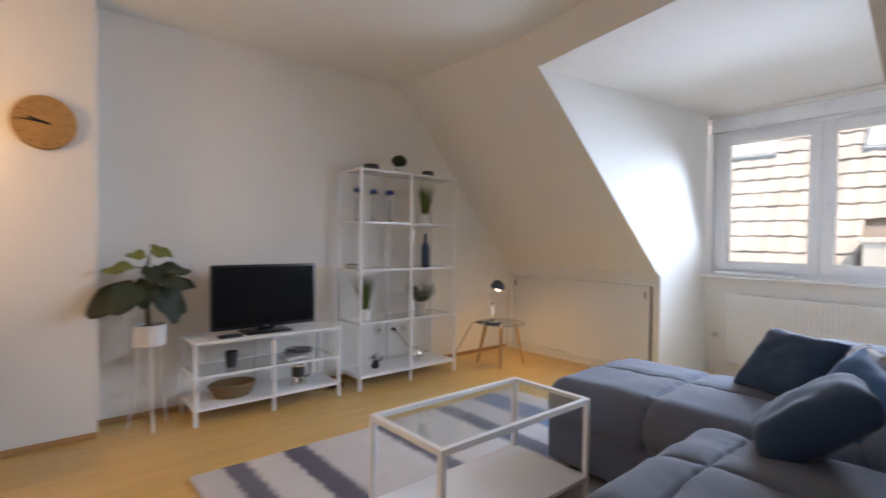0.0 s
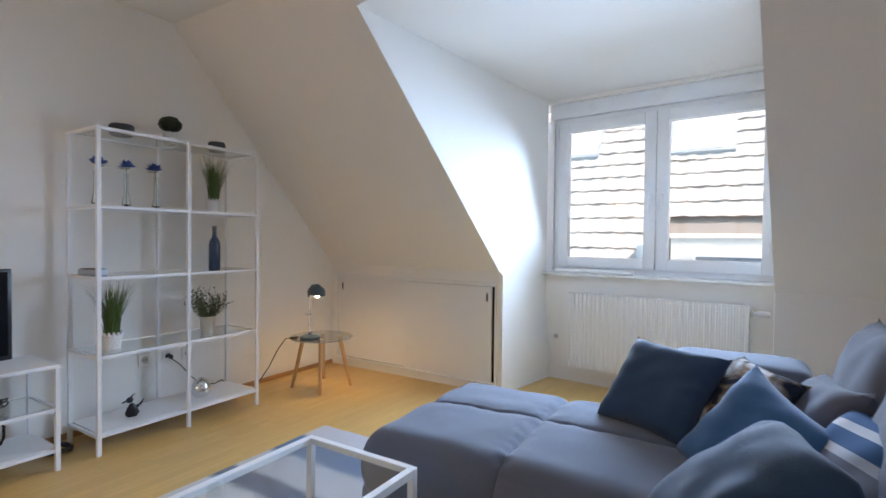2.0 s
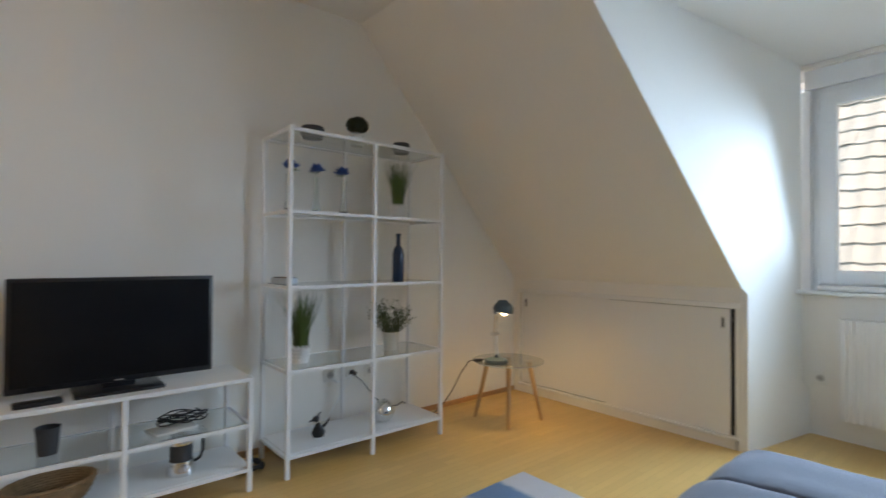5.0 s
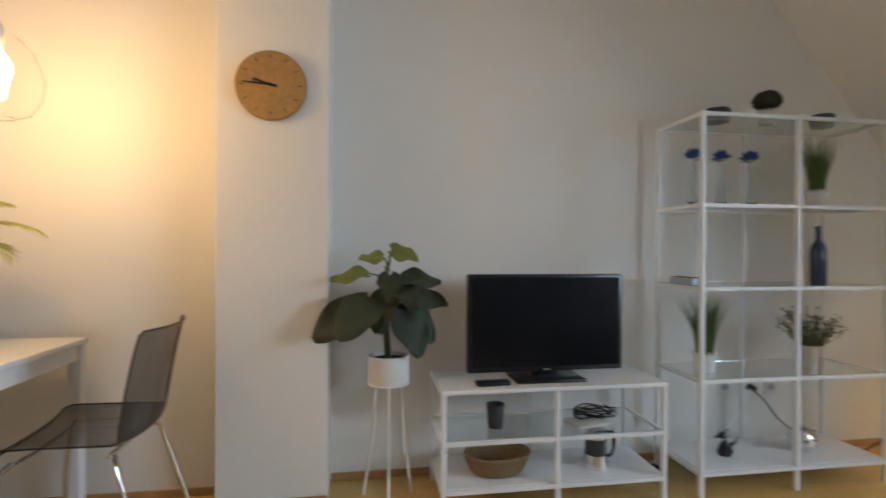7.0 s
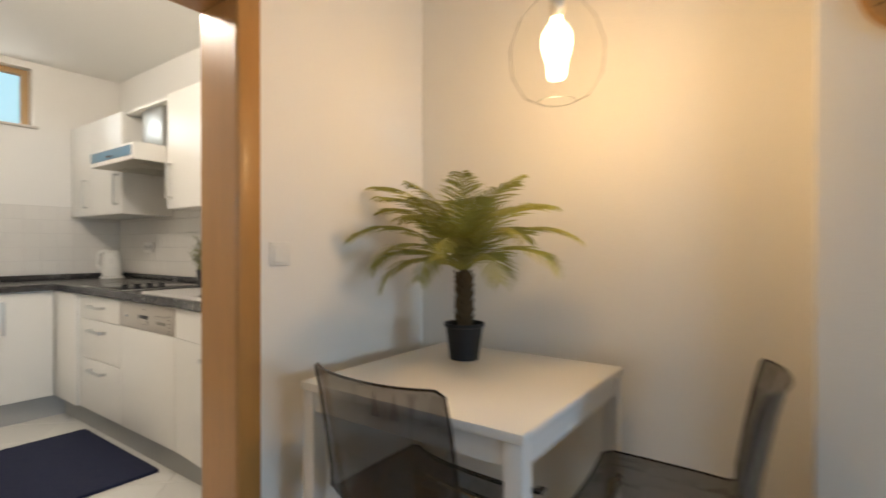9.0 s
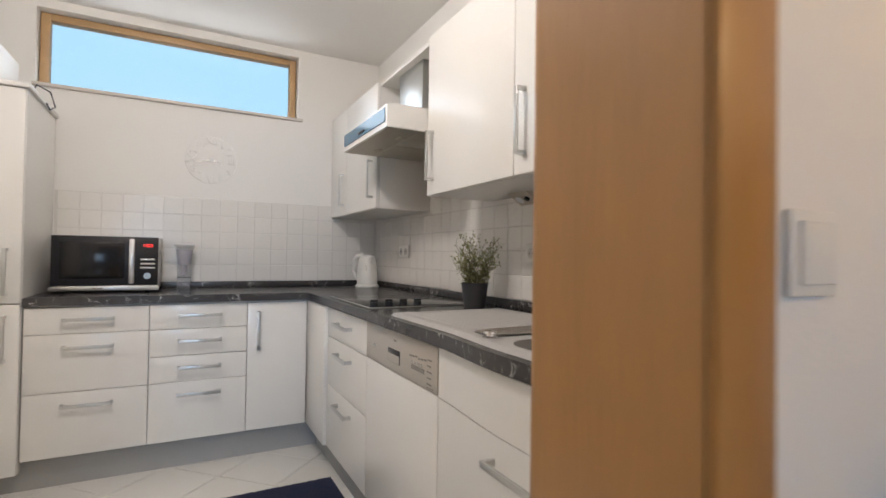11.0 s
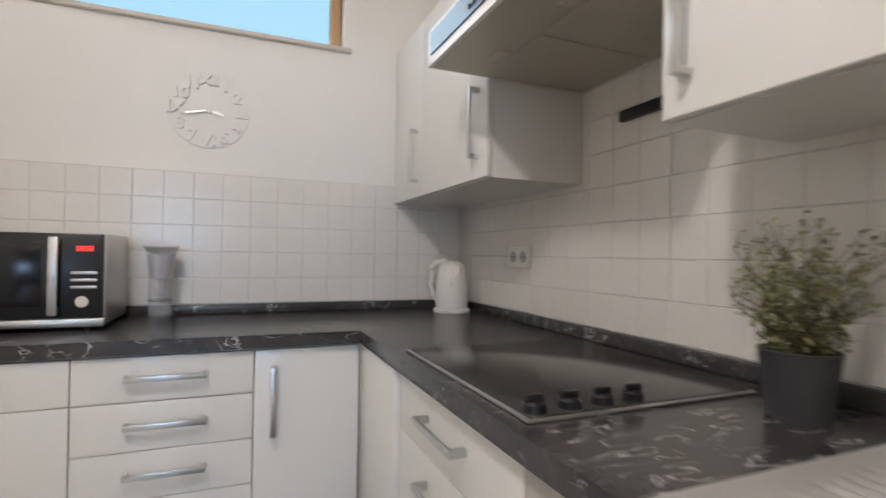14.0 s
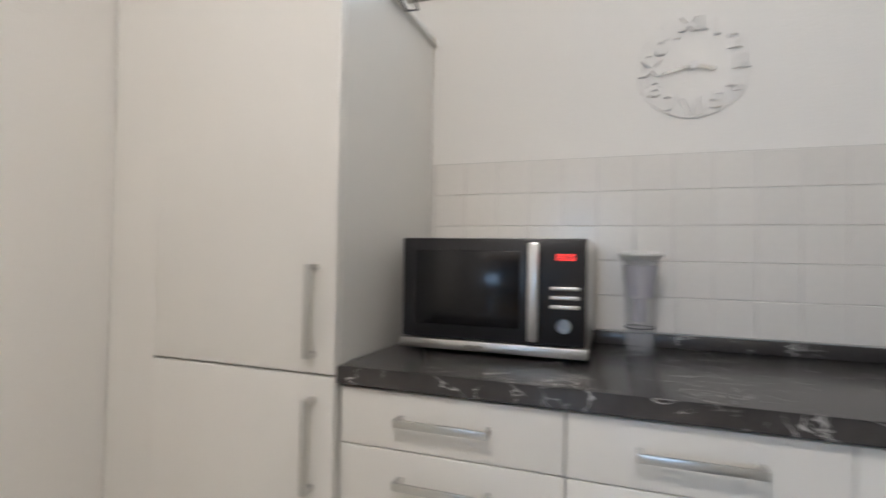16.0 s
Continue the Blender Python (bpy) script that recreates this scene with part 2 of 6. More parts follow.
# the window wall stands a little askew: W turns its own measures into the room's
W = Matrix.Translation((5.29, 2.56, 0)) @ Matrix.Rotation(math.atan2(-1.70, -0.16), 4, "Z")  # x along the wall, y outwards
WLEN = 1.708
bm = B()
box(bm, -0.1, WLEN + 0.1, 0, 0.25, 0, 0.885, m=W)
box(bm, -0.1, WLEN + 0.1, 0, 0.25, 2.325, 2.356, m=W)
structure("wall_east", bm, M_WALL, "white wall below the dormer window", "wall")
bm = B()
prism(bm, [(RKNEE_X, cheek_r(RKNEE_X), 0), (RKNEE_X - 0.05, 0.49, 0), (RKNEE_X - 0.05, 0.49, RKNEE_Z - 0.001), (RKNEE_X, cheek_r(RKNEE_X), RKNEE_Z - 0.001)], (0.1, 0, 0))
structure("knee_wall_south", bm, M_WALL, "low white knee wall", "wall")

# kitchen shell
KX, KY, KS = -4.33, 4.31, 1.69
bm = B()
box(bm, KX - 0.25, KX, KS - 0.2, 4.55, 0, 2.04)
box(bm, KX - 0.25, KX, KS - 0.2, 4.55, 2.47, 2.75)
box(bm, KX - 0.25, KX, KS - 0.2, 2.31, 2.04, 2.47)
box(bm, KX - 0.25, KX, 3.73, 4.55, 2.04, 2.47)
structure("wall_kitchen_west", bm, M_WALL, "white kitchen wall with a strip window", "wall")
bm = B()
box(bm, KX, -1.31, KY, 4.55, 0, 2.75)
structure("wall_kitchen_north", bm, M_WALL, "white kitchen wall with tiled splashback", "wall")
bm = B()
box(bm, KX, -1.31, KS - 0.2, KS, 0, 2.75)
structure("wall_kitchen_south", bm, M_WALL, "white kitchen wall", "wall")
bm = B()
box(bm, KX, -1.31, KS, KY, KCEIL, 2.75)
structure("ceiling_kitchen", bm, M_CEIL, "flat white kitchen ceiling", "ceiling")

# more materials
M_BLUE = material("dark_blue_velvet", (0.022, 0.055, 0.11), 0.85, var=0.3, scale=11, fine=0.18, fine_scale=160, bump=0.3, bump_scale=300, sheen=0.22)
M_BLUE2 = material("blue_velvet", (0.03, 0.12, 0.27), 0.82, var=0.25, scale=11, fine=0.18, fine_scale=160, bump=0.3, bump_scale=300, sheen=0.3)
def pattern_material():
    """Printed cloth: blotches of navy, beige and cream."""
    m = material("patterned_cushion", (0.3, 0.24, 0.18), 0.9, bump=0.25, bump_scale=300)
    n, l = m.node_tree.nodes, m.node_tree.links
    tc, ns, rp = n.new("ShaderNodeTexCoord"), n.new("ShaderNodeTexNoise"), n.new("ShaderNodeValToRGB")
    ns.inputs["Scale"].default_value, ns.inputs["Detail"].default_value, ns.inputs["Distortion"].default_value = 9.0, 4, 0.8
    l.new(tc.outputs["Object"], ns.inputs[0]), l.new(ns.outputs[0], rp.inputs[0])
    e = rp.color_ramp.elements
    e[0].position, e[0].color = 0.43, (0.012, 0.018, 0.032, 1)
    e[1].position, e[1].color = 0.62, (0.52, 0.50, 0.50, 1)
    mid = e.new(0.50)
    mid.color = (0.24, 0.17, 0.12, 1)
    l.new(rp.outputs[0], n["Principled BSDF"].inputs["Base Color"])
    return m


M_BEIGE = pattern_material()
M_GREYP = material("grey_cushion", (0.135, 0.137, 0.165), 0.92, var=0.1, scale=7, fine=0.1, fine_scale=200, bump=0.3, bump_scale=400, sheen=0.15)


def striped_material():
    """Grey cloth with pale and blue bands woven in near one edge."""
    m = material("striped_cushion", (0.17, 0.175, 0.215), 0.92, bump=0.3, bump_scale=400)
    n, l = m.node_tree.nodes, m.node_tree.links
    tc, sp, rp = n.new("ShaderNodeTexCoord"), n.new("ShaderNodeSeparateXYZ"), n.new("ShaderNodeValToRGB")
    ad = n.new("ShaderNodeMath")
    ad.inputs[1].default_value = 0.5
    l.new(tc.outputs["Object"], sp.inputs[0]), l.new(sp.outputs["Y"], ad.inputs[0]), l.new(ad.outputs[0], rp.inputs[0])
    rp.color_ramp.interpolation = "CONSTANT"
    e = rp.color_ramp.elements
    e[0].position, e[0].color = 0.0, (0.17, 0.175, 0.215, 1)
    e[1].position, e[1].color = 0.555, (0.50, 0.51, 0.55, 1)
    for at, c in ((0.58, (0.03, 0.09, 0.2, 1)), (0.625, (0.50, 0.51, 0.55, 1)), (0.645, (0.03, 0.09, 0.2, 1))):
        k = e.new(at)
        k.color = c
    l.new(rp.outputs[0], n["Principled BSDF"].inputs["Base Color"])
    return m


M_STRIPED = striped_material()
M_LEAF = material("dark_leaf", (0.026, 0.036, 0.019), 0.62, var=0.3, scale=12, fine=0.1, rand=0.5)
M_LEAF2 = material("young_leaf", (0.15, 0.165, 0.035), 0.45, var=0.3, scale=12, rand=0.4)
M_PALM = material("palm_leaf", (0.29, 0.29, 0.07), 0.6, var=0.3, scale=14, rand=0.35)
M_GRASS = material("grass_blade", (0.075, 0.13, 0.025), 0.5, var=0.35, scale=30)
M_TWIG = material("twig_leaf", (0.085, 0.115, 0.04), 0.6, var=0.35, scale=30)
M_HERB = material("olive_herb_leaf", (0.26, 0.27, 0.12), 0.6, var=0.4, scale=30)
M_TRUNK = material("palm_trunk", (0.10, 0.065, 0.03), 0.9, var=0.4, scale=30, bump=0.8, bump_scale=60)
M_STEM = material("plant_stem", (0.12, 0.11, 0.05), 0.7, var=0.2)
M_SOIL = material("soil", (0.02, 0.015, 0.012), 0.95, var=0.3, bump=0.8, bump_scale=80)
M_POTW = material("white_ceramic", (0.78, 0.77, 0.75), 0.35, var=0.02)
M_POTB = material("anthracite_pot", (0.045, 0.045, 0.05), 0.55, var=0.1)
M_POTD = material("dark_plastic_pot", (0.015, 0.015, 0.017), 0.6, var=0.1)
M_CORK = material("cork_clock", (0.42, 0.23, 0.085), 0.75, var=0.2, scale=10, fine=0.28, fine_scale=55, bump=0.3, bump_scale=90)
M_NAVY = material("navy_bath_mat", (0.012, 0.016, 0.045), 0.98, var=0.2, scale=20, fine=0.3, fine_scale=300, bump=0.9, bump_scale=260)
M_SMOKE = material("smoked_acrylic", (0.045, 0.037, 0.031), 0.08, alpha=0.76, var=0.04)
M_SMOKEE = material("smoked_acrylic_edge", (0.022, 0.018, 0.015), 0.12, alpha=0.92, var=0.04)
M_BLUELACQ = material("blue_grey_lacquer", (0.045, 0.075, 0.10), 0.3, var=0.05, coat=0.4)
M_BOTTLE = material("blue_glass_bottle", (0.02, 0.04, 0.09), 0.12, var=0.05, coat=0.5)
M_FLOWER = material("blue_petal", (0.03, 0.09, 0.35), 0.7, var=0.3, scale=60)
M_BASKET = material("wicker", (0.24, 0.145, 0.07), 0.8, var=0.3, scale=40, bump=0.8, bump_scale=60)
# grey: painted shade of the socket recesses, own colour of the oven knobs
M_SOCKET = material("recess_shade_and_knob_grey", (0.50, 0.49, 0.47), 0.5, var=0.03)
M_SINK = material("grey_granite_sink", (0.37, 0.355, 0.335), 0.55, var=0.03, fine=0.10, fine_scale=500)
M_HOB = material("black_ceramic_hob", (0.042, 0.039, 0.036), 0.16, var=0.05)
M_DW = material("dishwasher_panel", (0.52, 0.48, 0.43), 0.38, 0.4, var=0.03)
M_LEGOAK = material("pale_oak_leg", (0.54, 0.33, 0.16), 0.5, var=0.12, scale=8, stretch=(1, 1, 0.15))
M_BOWL = material("sink_bowl_steel", (0.60, 0.565, 0.52), 0.24, 1.0, var=0.06)
M_LAMPH = material("brushed_lamp_metal", (0.55, 0.50, 0.42), 0.5, 0.3, var=0.06)
M_INK = material("grey_print", (0.25, 0.235, 0.21), 0.6)
M_HOODU = material("hood_filter_metal", (0.52, 0.49, 0.42), 0.42, 0.75, var=0.06)
M_HOODB = material("hood_front_glass", (0.09, 0.20, 0.30), 0.12, var=0.02)
M_KETTLE = material("white_plastic", (0.80, 0.79, 0.75), 0.35, var=0.02)
M_CLEARP = material("clear_plastic_jug", (0.9, 0.9, 0.93), 0.08, alpha=0.11, var=0.02)
M_FUNNEL = material("lilac_filter_plastic", (0.60, 0.58, 0.66), 0.3, alpha=0.5, var=0.02)
M_THIN = material("thin_clear_glass", (0.99, 0.99, 0.98), 0.0, trans=1.0, ior=1.012, var=0.0, fine=0.0)
M_LED = material("red_display", (0.4, 0.01, 0.01), 0.4, emit=(1.0, 0.06, 0.05), strength=3.0)
M_BULB = material("warm_bulb", (1, 0.8, 0.5), 0.3, emit=(1.0, 0.74, 0.42), strength=16.0)
M_DIFF = material("lamp_diffuser", (0.9, 0.88, 0.84), 0.5, emit=(1.0, 0.95, 0.86), strength=5.0)
M_TILE = material("glazed_wall_tile", (0.76, 0.735, 0.69), 0.22, var=0.02, scale=8, rand=0.035, bump=0.05, bump_scale=25)
M_ROOF = material("clay_roof_tile", (0.54, 0.505, 0.48), 0.85, var=0.08, scale=5, fine=0.07, rand=0.07, bump=0.2)
M_ROOFU = material("roof_underlay", (0.30, 0.265, 0.245), 0.9, var=0.15)
M_FACADE = material("pale_render", (0.76, 0.745, 0.72), 0.9, var=0.08)
M_DGLASS = material("dark_window_glass", (0.20, 0.24, 0.29), 0.08, var=0.1)
M_ZINC = material("zinc_flashing", (0.45, 0.51, 0.57), 0.5, 0.3, var=0.1)
# off-white: painted sky reflection on the roof panes, own colour of the lamp lens
M_SKYLT = material("sky_reflection_and_lens_white", (0.80, 0.83, 0.85), 0.25, var=0.02)
M_STRAW = material("pale_wood_sill", (0.62, 0.58, 0.52), 0.5, var=0.08)
M_PINE = material("pine_window_frame", (0.50, 0.32, 0.16), 0.4, var=0.14, scale=3, fine=0.08, stretch=(4, 0.6, 4))


def floor_material():
    """Yellow strip parquet: short staves with slight changes of tone."""
    m = material("yellow_strip_parquet", (0.64, 0.40, 0.14), 0.36, var=0.07, scale=2.2, fine=0.06, fine_scale=60, bump=0.04, bump_scale=40, coat=0.25)
    n, l = m.node_tree.nodes, m.node_tree.links
    tc = n.new("ShaderNodeTexCoord")
    br = n.new("ShaderNodeTexBrick")
    br.offset, br.offset_frequency = 0.37, 2
    for k, v in (("Scale", 1.0), ("Mortar Size", 0.0008), ("Mortar Smooth", 0.2), ("Brick Width", 0.30), ("Row Height", 0.042), ("Bias", 0.0)):
        br.inputs[k].default_value = v
    br.inputs["Color1"].default_value, br.inputs["Color2"].default_value = (0.94, 0.93, 0.92, 1), (1.04, 1.045, 1.05, 1)
    br.inputs["Mortar"].default_value = (0.78, 0.74, 0.66, 1)
    l.new(tc.outputs["Object"], br.inputs[0])
    b = n["Principled BSDF"]
    src = b.inputs["Base Color"].links[0].from_socket
    mx = n.new("ShaderNodeVectorMath")
    mx.operation = "MULTIPLY"
    l.new(src, mx.inputs[0]), l.new(br.outputs["Color"], mx.inputs[1]), l.new(mx.outputs[0], b.inputs["Base Color"])
    return m


def marble_material():
    """Black laminate worktop with pale veins."""
    m = material("black_marble_laminate", (0.052, 0.048, 0.047), 0.24, var=0.4, scale=9, fine=0.2, fine_scale=60)
    n, l = m.node_tree.nodes, m.node_tree.links
    tc = n.new("ShaderNodeTexCoord")
    ns = n.new("ShaderNodeTexNoise")
    ns.inputs["Scale"].default_value, ns.inputs["Detail"].default_value, ns.inputs["Distortion"].default_value = 14.0, 8, 1.1
    mp = n.new("ShaderNodeMapping")
    mp.inputs["Rotation"].default_value = (0.5, 0.75, 0.6)
    mp.inputs["Scale"].default_value = (1.5, 0.45, 1.0)
    l.new(tc.outputs["Object"], mp.inputs[0])
    l.new(mp.outputs[0], ns.inputs[0])
    rp = n.new("ShaderNodeValToRGB")
    e = rp.color_ramp.elements
    e[0].position, e[1].position = 0.494, 0.519
    e[0].color = e[1].color = (0, 0, 0, 1)
    mid = e.new(0.506)
    mid.color = (1, 1, 1, 1)
    l.new(ns.outputs[0], rp.inputs[0])
    n2 = n.new("ShaderNodeTexNoise")
    n2.inputs["Scale"].default_value = 15
    l.new(tc.outputs["Object"], n2.inputs[0])
    r2 = n.new("ShaderNodeValToRGB")
    r2.color_ramp.elements[0].position, r2.color_ramp.elements[1].position = 0.43, 0.62
    l.new(n2.outputs[0], r2.inputs[0])
    mu = n.new("ShaderNodeMath")
    mu.operation = "MULTIPLY"
    l.new(rp.outputs[0], mu.inputs[0]), l.new(r2.outputs[0], mu.inputs[1])
    mx = n.new("ShaderNodeMix")
    mx.data_type = "RGBA"
    b = n["Principled BSDF"]
    l.new(mu.outputs[0], mx.inputs["Factor"])
    l.new(b.inputs["Base Color"].links[0].from_socket, mx.inputs["A"])
    mx.inputs["B"].default_value = (0.60, 0.58, 0.56, 1)
    l.new(mx.outputs["Result"], b.inputs["Base Color"])
    return m


def rug_material():
    """Grey woven rug with worn dark and blue bands across it."""
    m = material("striped_rug", (0.50, 0.48, 0.47), 0.97, var=0.10, scale=7, fine=0.12, fine_scale=240, bump=0.8, bump_scale=300)
    n, l = m.node_tree.nodes, m.node_tree.links
    tc = n.new("ShaderNodeTexCoord")
    sp = n.new("ShaderNodeSeparateXYZ")
    l.new(tc.outputs["Object"], sp.inputs[0])
    ns = n.new("ShaderNodeTexNoise")
    ns.inputs["Scale"].default_value, ns.inputs["Detail"].default_value = 22, 5
    l.new(tc.outputs["Object"], ns.inputs[0])
    wob = n.new("ShaderNodeMath")
    wob.operation = "MULTIPLY_ADD"
    wob.inputs[1].default_value = 0.05
    l.new(ns.outputs[0], wob.inputs[0]), l.new(sp.outputs["X"], wob.inputs[2])
    mr = n.new("ShaderNodeMapRange")
    mr.inputs["From Min"].default_value, mr.inputs["From Max"].default_value = 0.025, 2.425
    l.new(wob.outputs[0], mr.inputs["Value"])
    rp = n.new("ShaderNodeValToRGB")
    rp.color_ramp.interpolation = "LINEAR"
    bands = [(0.0, 0.62, 0.60, 0.60), (0.06, 0.62, 0.6, 0.6), (0.07, 0.16, 0.16, 0.2), (0.105, 0.18, 0.18, 0.22), (0.12, 0.7, 0.68, 0.66), (0.19, 0.66, 0.64, 0.63),
             (0.20, 0.12, 0.12, 0.16), (0.245, 0.14, 0.14, 0.18), (0.26, 0.66, 0.64, 0.64), (0.43, 0.72, 0.70, 0.68), (0.445, 0.17, 0.17, 0.21), (0.475, 0.2, 0.2, 0.24), (0.49, 0.68, 0.66, 0.65),
             (0.64, 0.7, 0.69, 0.69), (0.66, 0.16, 0.18, 0.24), (0.70, 0.2, 0.22, 0.28), (0.715, 0.6, 0.6, 0.62), (0.79, 0.58, 0.58, 0.62), (0.81, 0.13, 0.22, 0.36), (0.89, 0.15, 0.25, 0.4), (0.905, 0.6, 0.6, 0.63), (1.0, 0.6, 0.6, 0.63)]
    e = rp.color_ramp.elements
    e[0].position, e[0].color = bands[0][0], (*bands[0][1:], 1)
    e[1].position, e[1].color = bands[-1][0], (*bands[-1][1:], 1)
    for p, r, g, bb in bands[1:-1]:
        k = e.new(p)
        k.color = (r, g, bb, 1)
    l.new(mr.outputs[0], rp.inputs[0])
    b = n["Principled BSDF"]
    src = b.inputs["Base Color"].links[0].from_socket
    mx = n.new("ShaderNodeVectorMath")
    mx.operation = "MULTIPLY"
    l.new(src, mx.inputs[0]), l.new(rp.outputs[0], mx.inputs[1])
    sc = n.new("ShaderNodeVectorMath")
    sc.operation = "SCALE"
    sc.inputs["Scale"].default_value = 1.7
    l.new(mx.outputs[0], sc.inputs[0]), l.new(sc.outputs[0], b.inputs["Base Color"])
    return m


M_FLOOR, M_MARBLE, M_RUG = floor_material(), marble_material(), rug_material()
bpy.data.objects["floor_living"].data.materials[0] = M_FLOOR


# ---- shaped solids ----
def crease(d):
    return 0.34 * math.exp(-(d / 0.04) ** 2) + 0.5 * math.exp(-(d / 0.007) ** 2)


def padded(bm, x0, x1, y0, y1, z0, z1, r=0.06, puff=0.02, seams_x=(), seams_y=(), seams_z=(), cuts=26, seed=0, wrinkle=0.005):
    """An upholstered block: rounded edges, a swelling top and stitched-in seams."""
    b2 = bmesh.new()
    bmesh.ops.create_cube(b2, size=2.0)
    bmesh.ops.subdivide_edges(b2, edges=b2.edges[:], cuts=cuts, use_grid_fill=True)
    step = 2.0 / (cuts + 1)
    for k, lo, hi, seams in ((0, x0, x1, seams_x), (1, y0, y1, seams_y), (2, z0, z1, seams_z)):
        for s in seams:
            g = (s - (lo + hi) / 2) / ((hi - lo) / 2)
            near = round((g + 1) / step) * step - 1
            for v in b2.verts:
                if abs(v.co[k] - near) < step * 0.4:
                    v.co[k] = g
    h = Vector(((x1 - x0) / 2, (y1 - y0) / 2, (z1 - z0) / 2))
    c = Vector(((x1 + x0) / 2, (y1 + y0) / 2, (z1 + z0) / 2))
    for v in b2.verts:
        p = Vector((v.co.x * h.x, v.co.y * h.y, v.co.z * h.z))
        q = Vector([max(-(a - r), min(a - r, t)) for t, a in zip(p, h)])
        d = p - q
        nrm = d.normalized() if d.length > 1e-6 else Vector((0, 0, 1))
        w = q + nrm * r if d.length > 1e-6 else p
        u, s = v.co.x, v.co.y
        w.z += puff * (1 - u * u) * (1 - s * s) * (1 if v.co.z > 0 else 0)
        w += nrm * wrinkle * noise.noise(Vector((w.x * 7 + seed, w.y * 7, w.z * 7)))
        a = w + c
        dip = 0.0
        for sx in seams_x:
            dip = max(dip, crease(a.x - sx))
        for sy in seams_y:
            dip = max(dip, crease(a.y - sy))
        for sz in seams_z:
            dip = max(dip, crease(a.z - sz) * (1 if abs(v.co.z) < 0.99 else 0))
        v.co = a - nrm * 0.026 * dip * (1 + 0.5 * noise.noise(a * 26 + Vector((seed, 0, 0))))
    me = bpy.data.meshes.new("tmp")
    b2.to_mesh(me)
    b2.free()
    bm.from_mesh(me)
    bpy.data.meshes.remove(me)


def pillow(bm, size_u, size_v, thick, n=28, seed=0, ear=0.0):
    """A stuffed square cushion in its own plane, with pinched corners."""
    grid = {}
    for side in (1, -1):
        for i in range(n + 1):
            for j in range(n + 1):
                u, v = 2 * i / n - 1, 2 * j / n - 1
                edge = i in (0, n) or j in (0, n)
                if edge and side < 0:
                    grid[side, i, j] = grid[1, i, j]
                    continue
                pin_u = 1 - 0.10 * (1 - v * v) * abs(u) ** 3
                pin_v = 1 - 0.10 * (1 - u * u) * abs(v) ** 3
                pin_u += (ear - 0.01) * (u * v) ** 6
                pin_v += (ear - 0.01) * (u * v) ** 6
                h = thick / 2 * (max(0, (1 - u ** 4)) * max(0, (1 - v ** 4))) ** 0.52
                w = noise.noise(Vector((u * 2.1 + seed, v * 2.1, side)))
                rim = max(abs(u), abs(v)) ** 3
                fold = noise.noise(Vector((u * 2.4 + seed, v * 3.4 - u * 1.2, side * 2)))
                h *= 1 + 0.10 * w + (0.03 + 0.20 * rim) * fold
                grid[side, i, j] = bm.verts.new((u * pin_u * size_u / 2, v * pin_v * size_v / 2, side * h))
    for side in (1, -1):
        for i in range(n):
            for j in range(n):
                f = [grid[side, i, j], grid[side, i + 1, j], grid[side, i + 1, j + 1], grid[side, i, j + 1]]
                bm.faces.new(f if side > 0 else f[::-1])


def basis(center, u, v):
    u = Vector(u).normalized()
    n = u.cross(Vector(v)).normalized()
    v = n.cross(u)
    m = Matrix((u, v, n)).transposed().to_4x4()
    m.translation = center
    return m


def bar_handle(parent, length, m, mat=None):
    """A flat steel bar on two feet; lies along x, stands out to -y."""
    bm = B()
    box(bm, -length / 2, length / 2, -0.036, -0.028, -0.0085, 0.0085, 0.002)
    for s in (-1, 1):
        box(bm, s * (length / 2 - 0.006) - 0.006, s * (length / 2 - 0.006) + 0.006, -0.029, 0, -0.0075, 0.0075)
    return part("handle", bm, mat or M_STEEL, parent, "brushed steel bar handle", m=m)


# ---- living room: trim, closet, window ----
bm = B()
box(bm, 0.803, 4.597, 4.385, 4.3985, 0, 0.035, 0.003)
structure("baseboard", bm, M_OAK, "low wooden skirting strip", "baseboard")
bm = B()
box(bm, -1.127, 0.327, 4.325, 4.3385, 0, 0.035, 0.003)
structure("baseboard", bm, M_OAK, "low wooden skirting strip", "baseboard")
bm = B()
box(bm, 0.33, 0.80, 4.17, 4.1835, 0, 0.035, 0.003)
structure("baseboard", bm, M_OAK, "low wooden skirting strip", "baseboard")

# knee wall closet with sliding doors
closet = thing("closet", pose(4.6, 0, 0), "low white built-in closet with two sliding doors under the slope", "closet")
bm = B()
box(bm, 0, 0.09, 2.68, 4.40, 0.845, KNEE_Z - 0.001)
box(bm, 0, 0.09, cheek_l(4.6) + 0.021, cheek_l(4.6) + 0.034, 0.0, 0.845)
box(bm, 0, 0.09, 4.34, 4.40, 0.0, 0.845)
box(bm, 0.0, 0.09, 2.69, 4.34, 0.0, 0.055)
box(bm, 0.35, 0.37, 2.70, 4.40, 0.0, KNEE_Z)
part("frame", bm, M_WALL, closet, smooth=False)
# black sheets painted as the shade seen through the door gap
bm = B()
box(bm, 0.052, 0.06, 2.69, 4.36, 0.056, 0.844)
box(bm, 0.029, 0.05, 2.70, 2.80, 0.074, 0.828)
part("inside_shade", bm, M_BLACK, closet, "black sheets standing in for the shade inside the closet", smooth=False)
bm = B()
box(bm, -0.012, 0.03, 2.69, 4.34, 0.055, 0.073, 0.003)
box(bm, -0.006, 0.03, 2.69, 4.34, 0.812, 0.845, 0.003)
part("rail", bm, M_TRIMW, closet, "white sliding door rails")
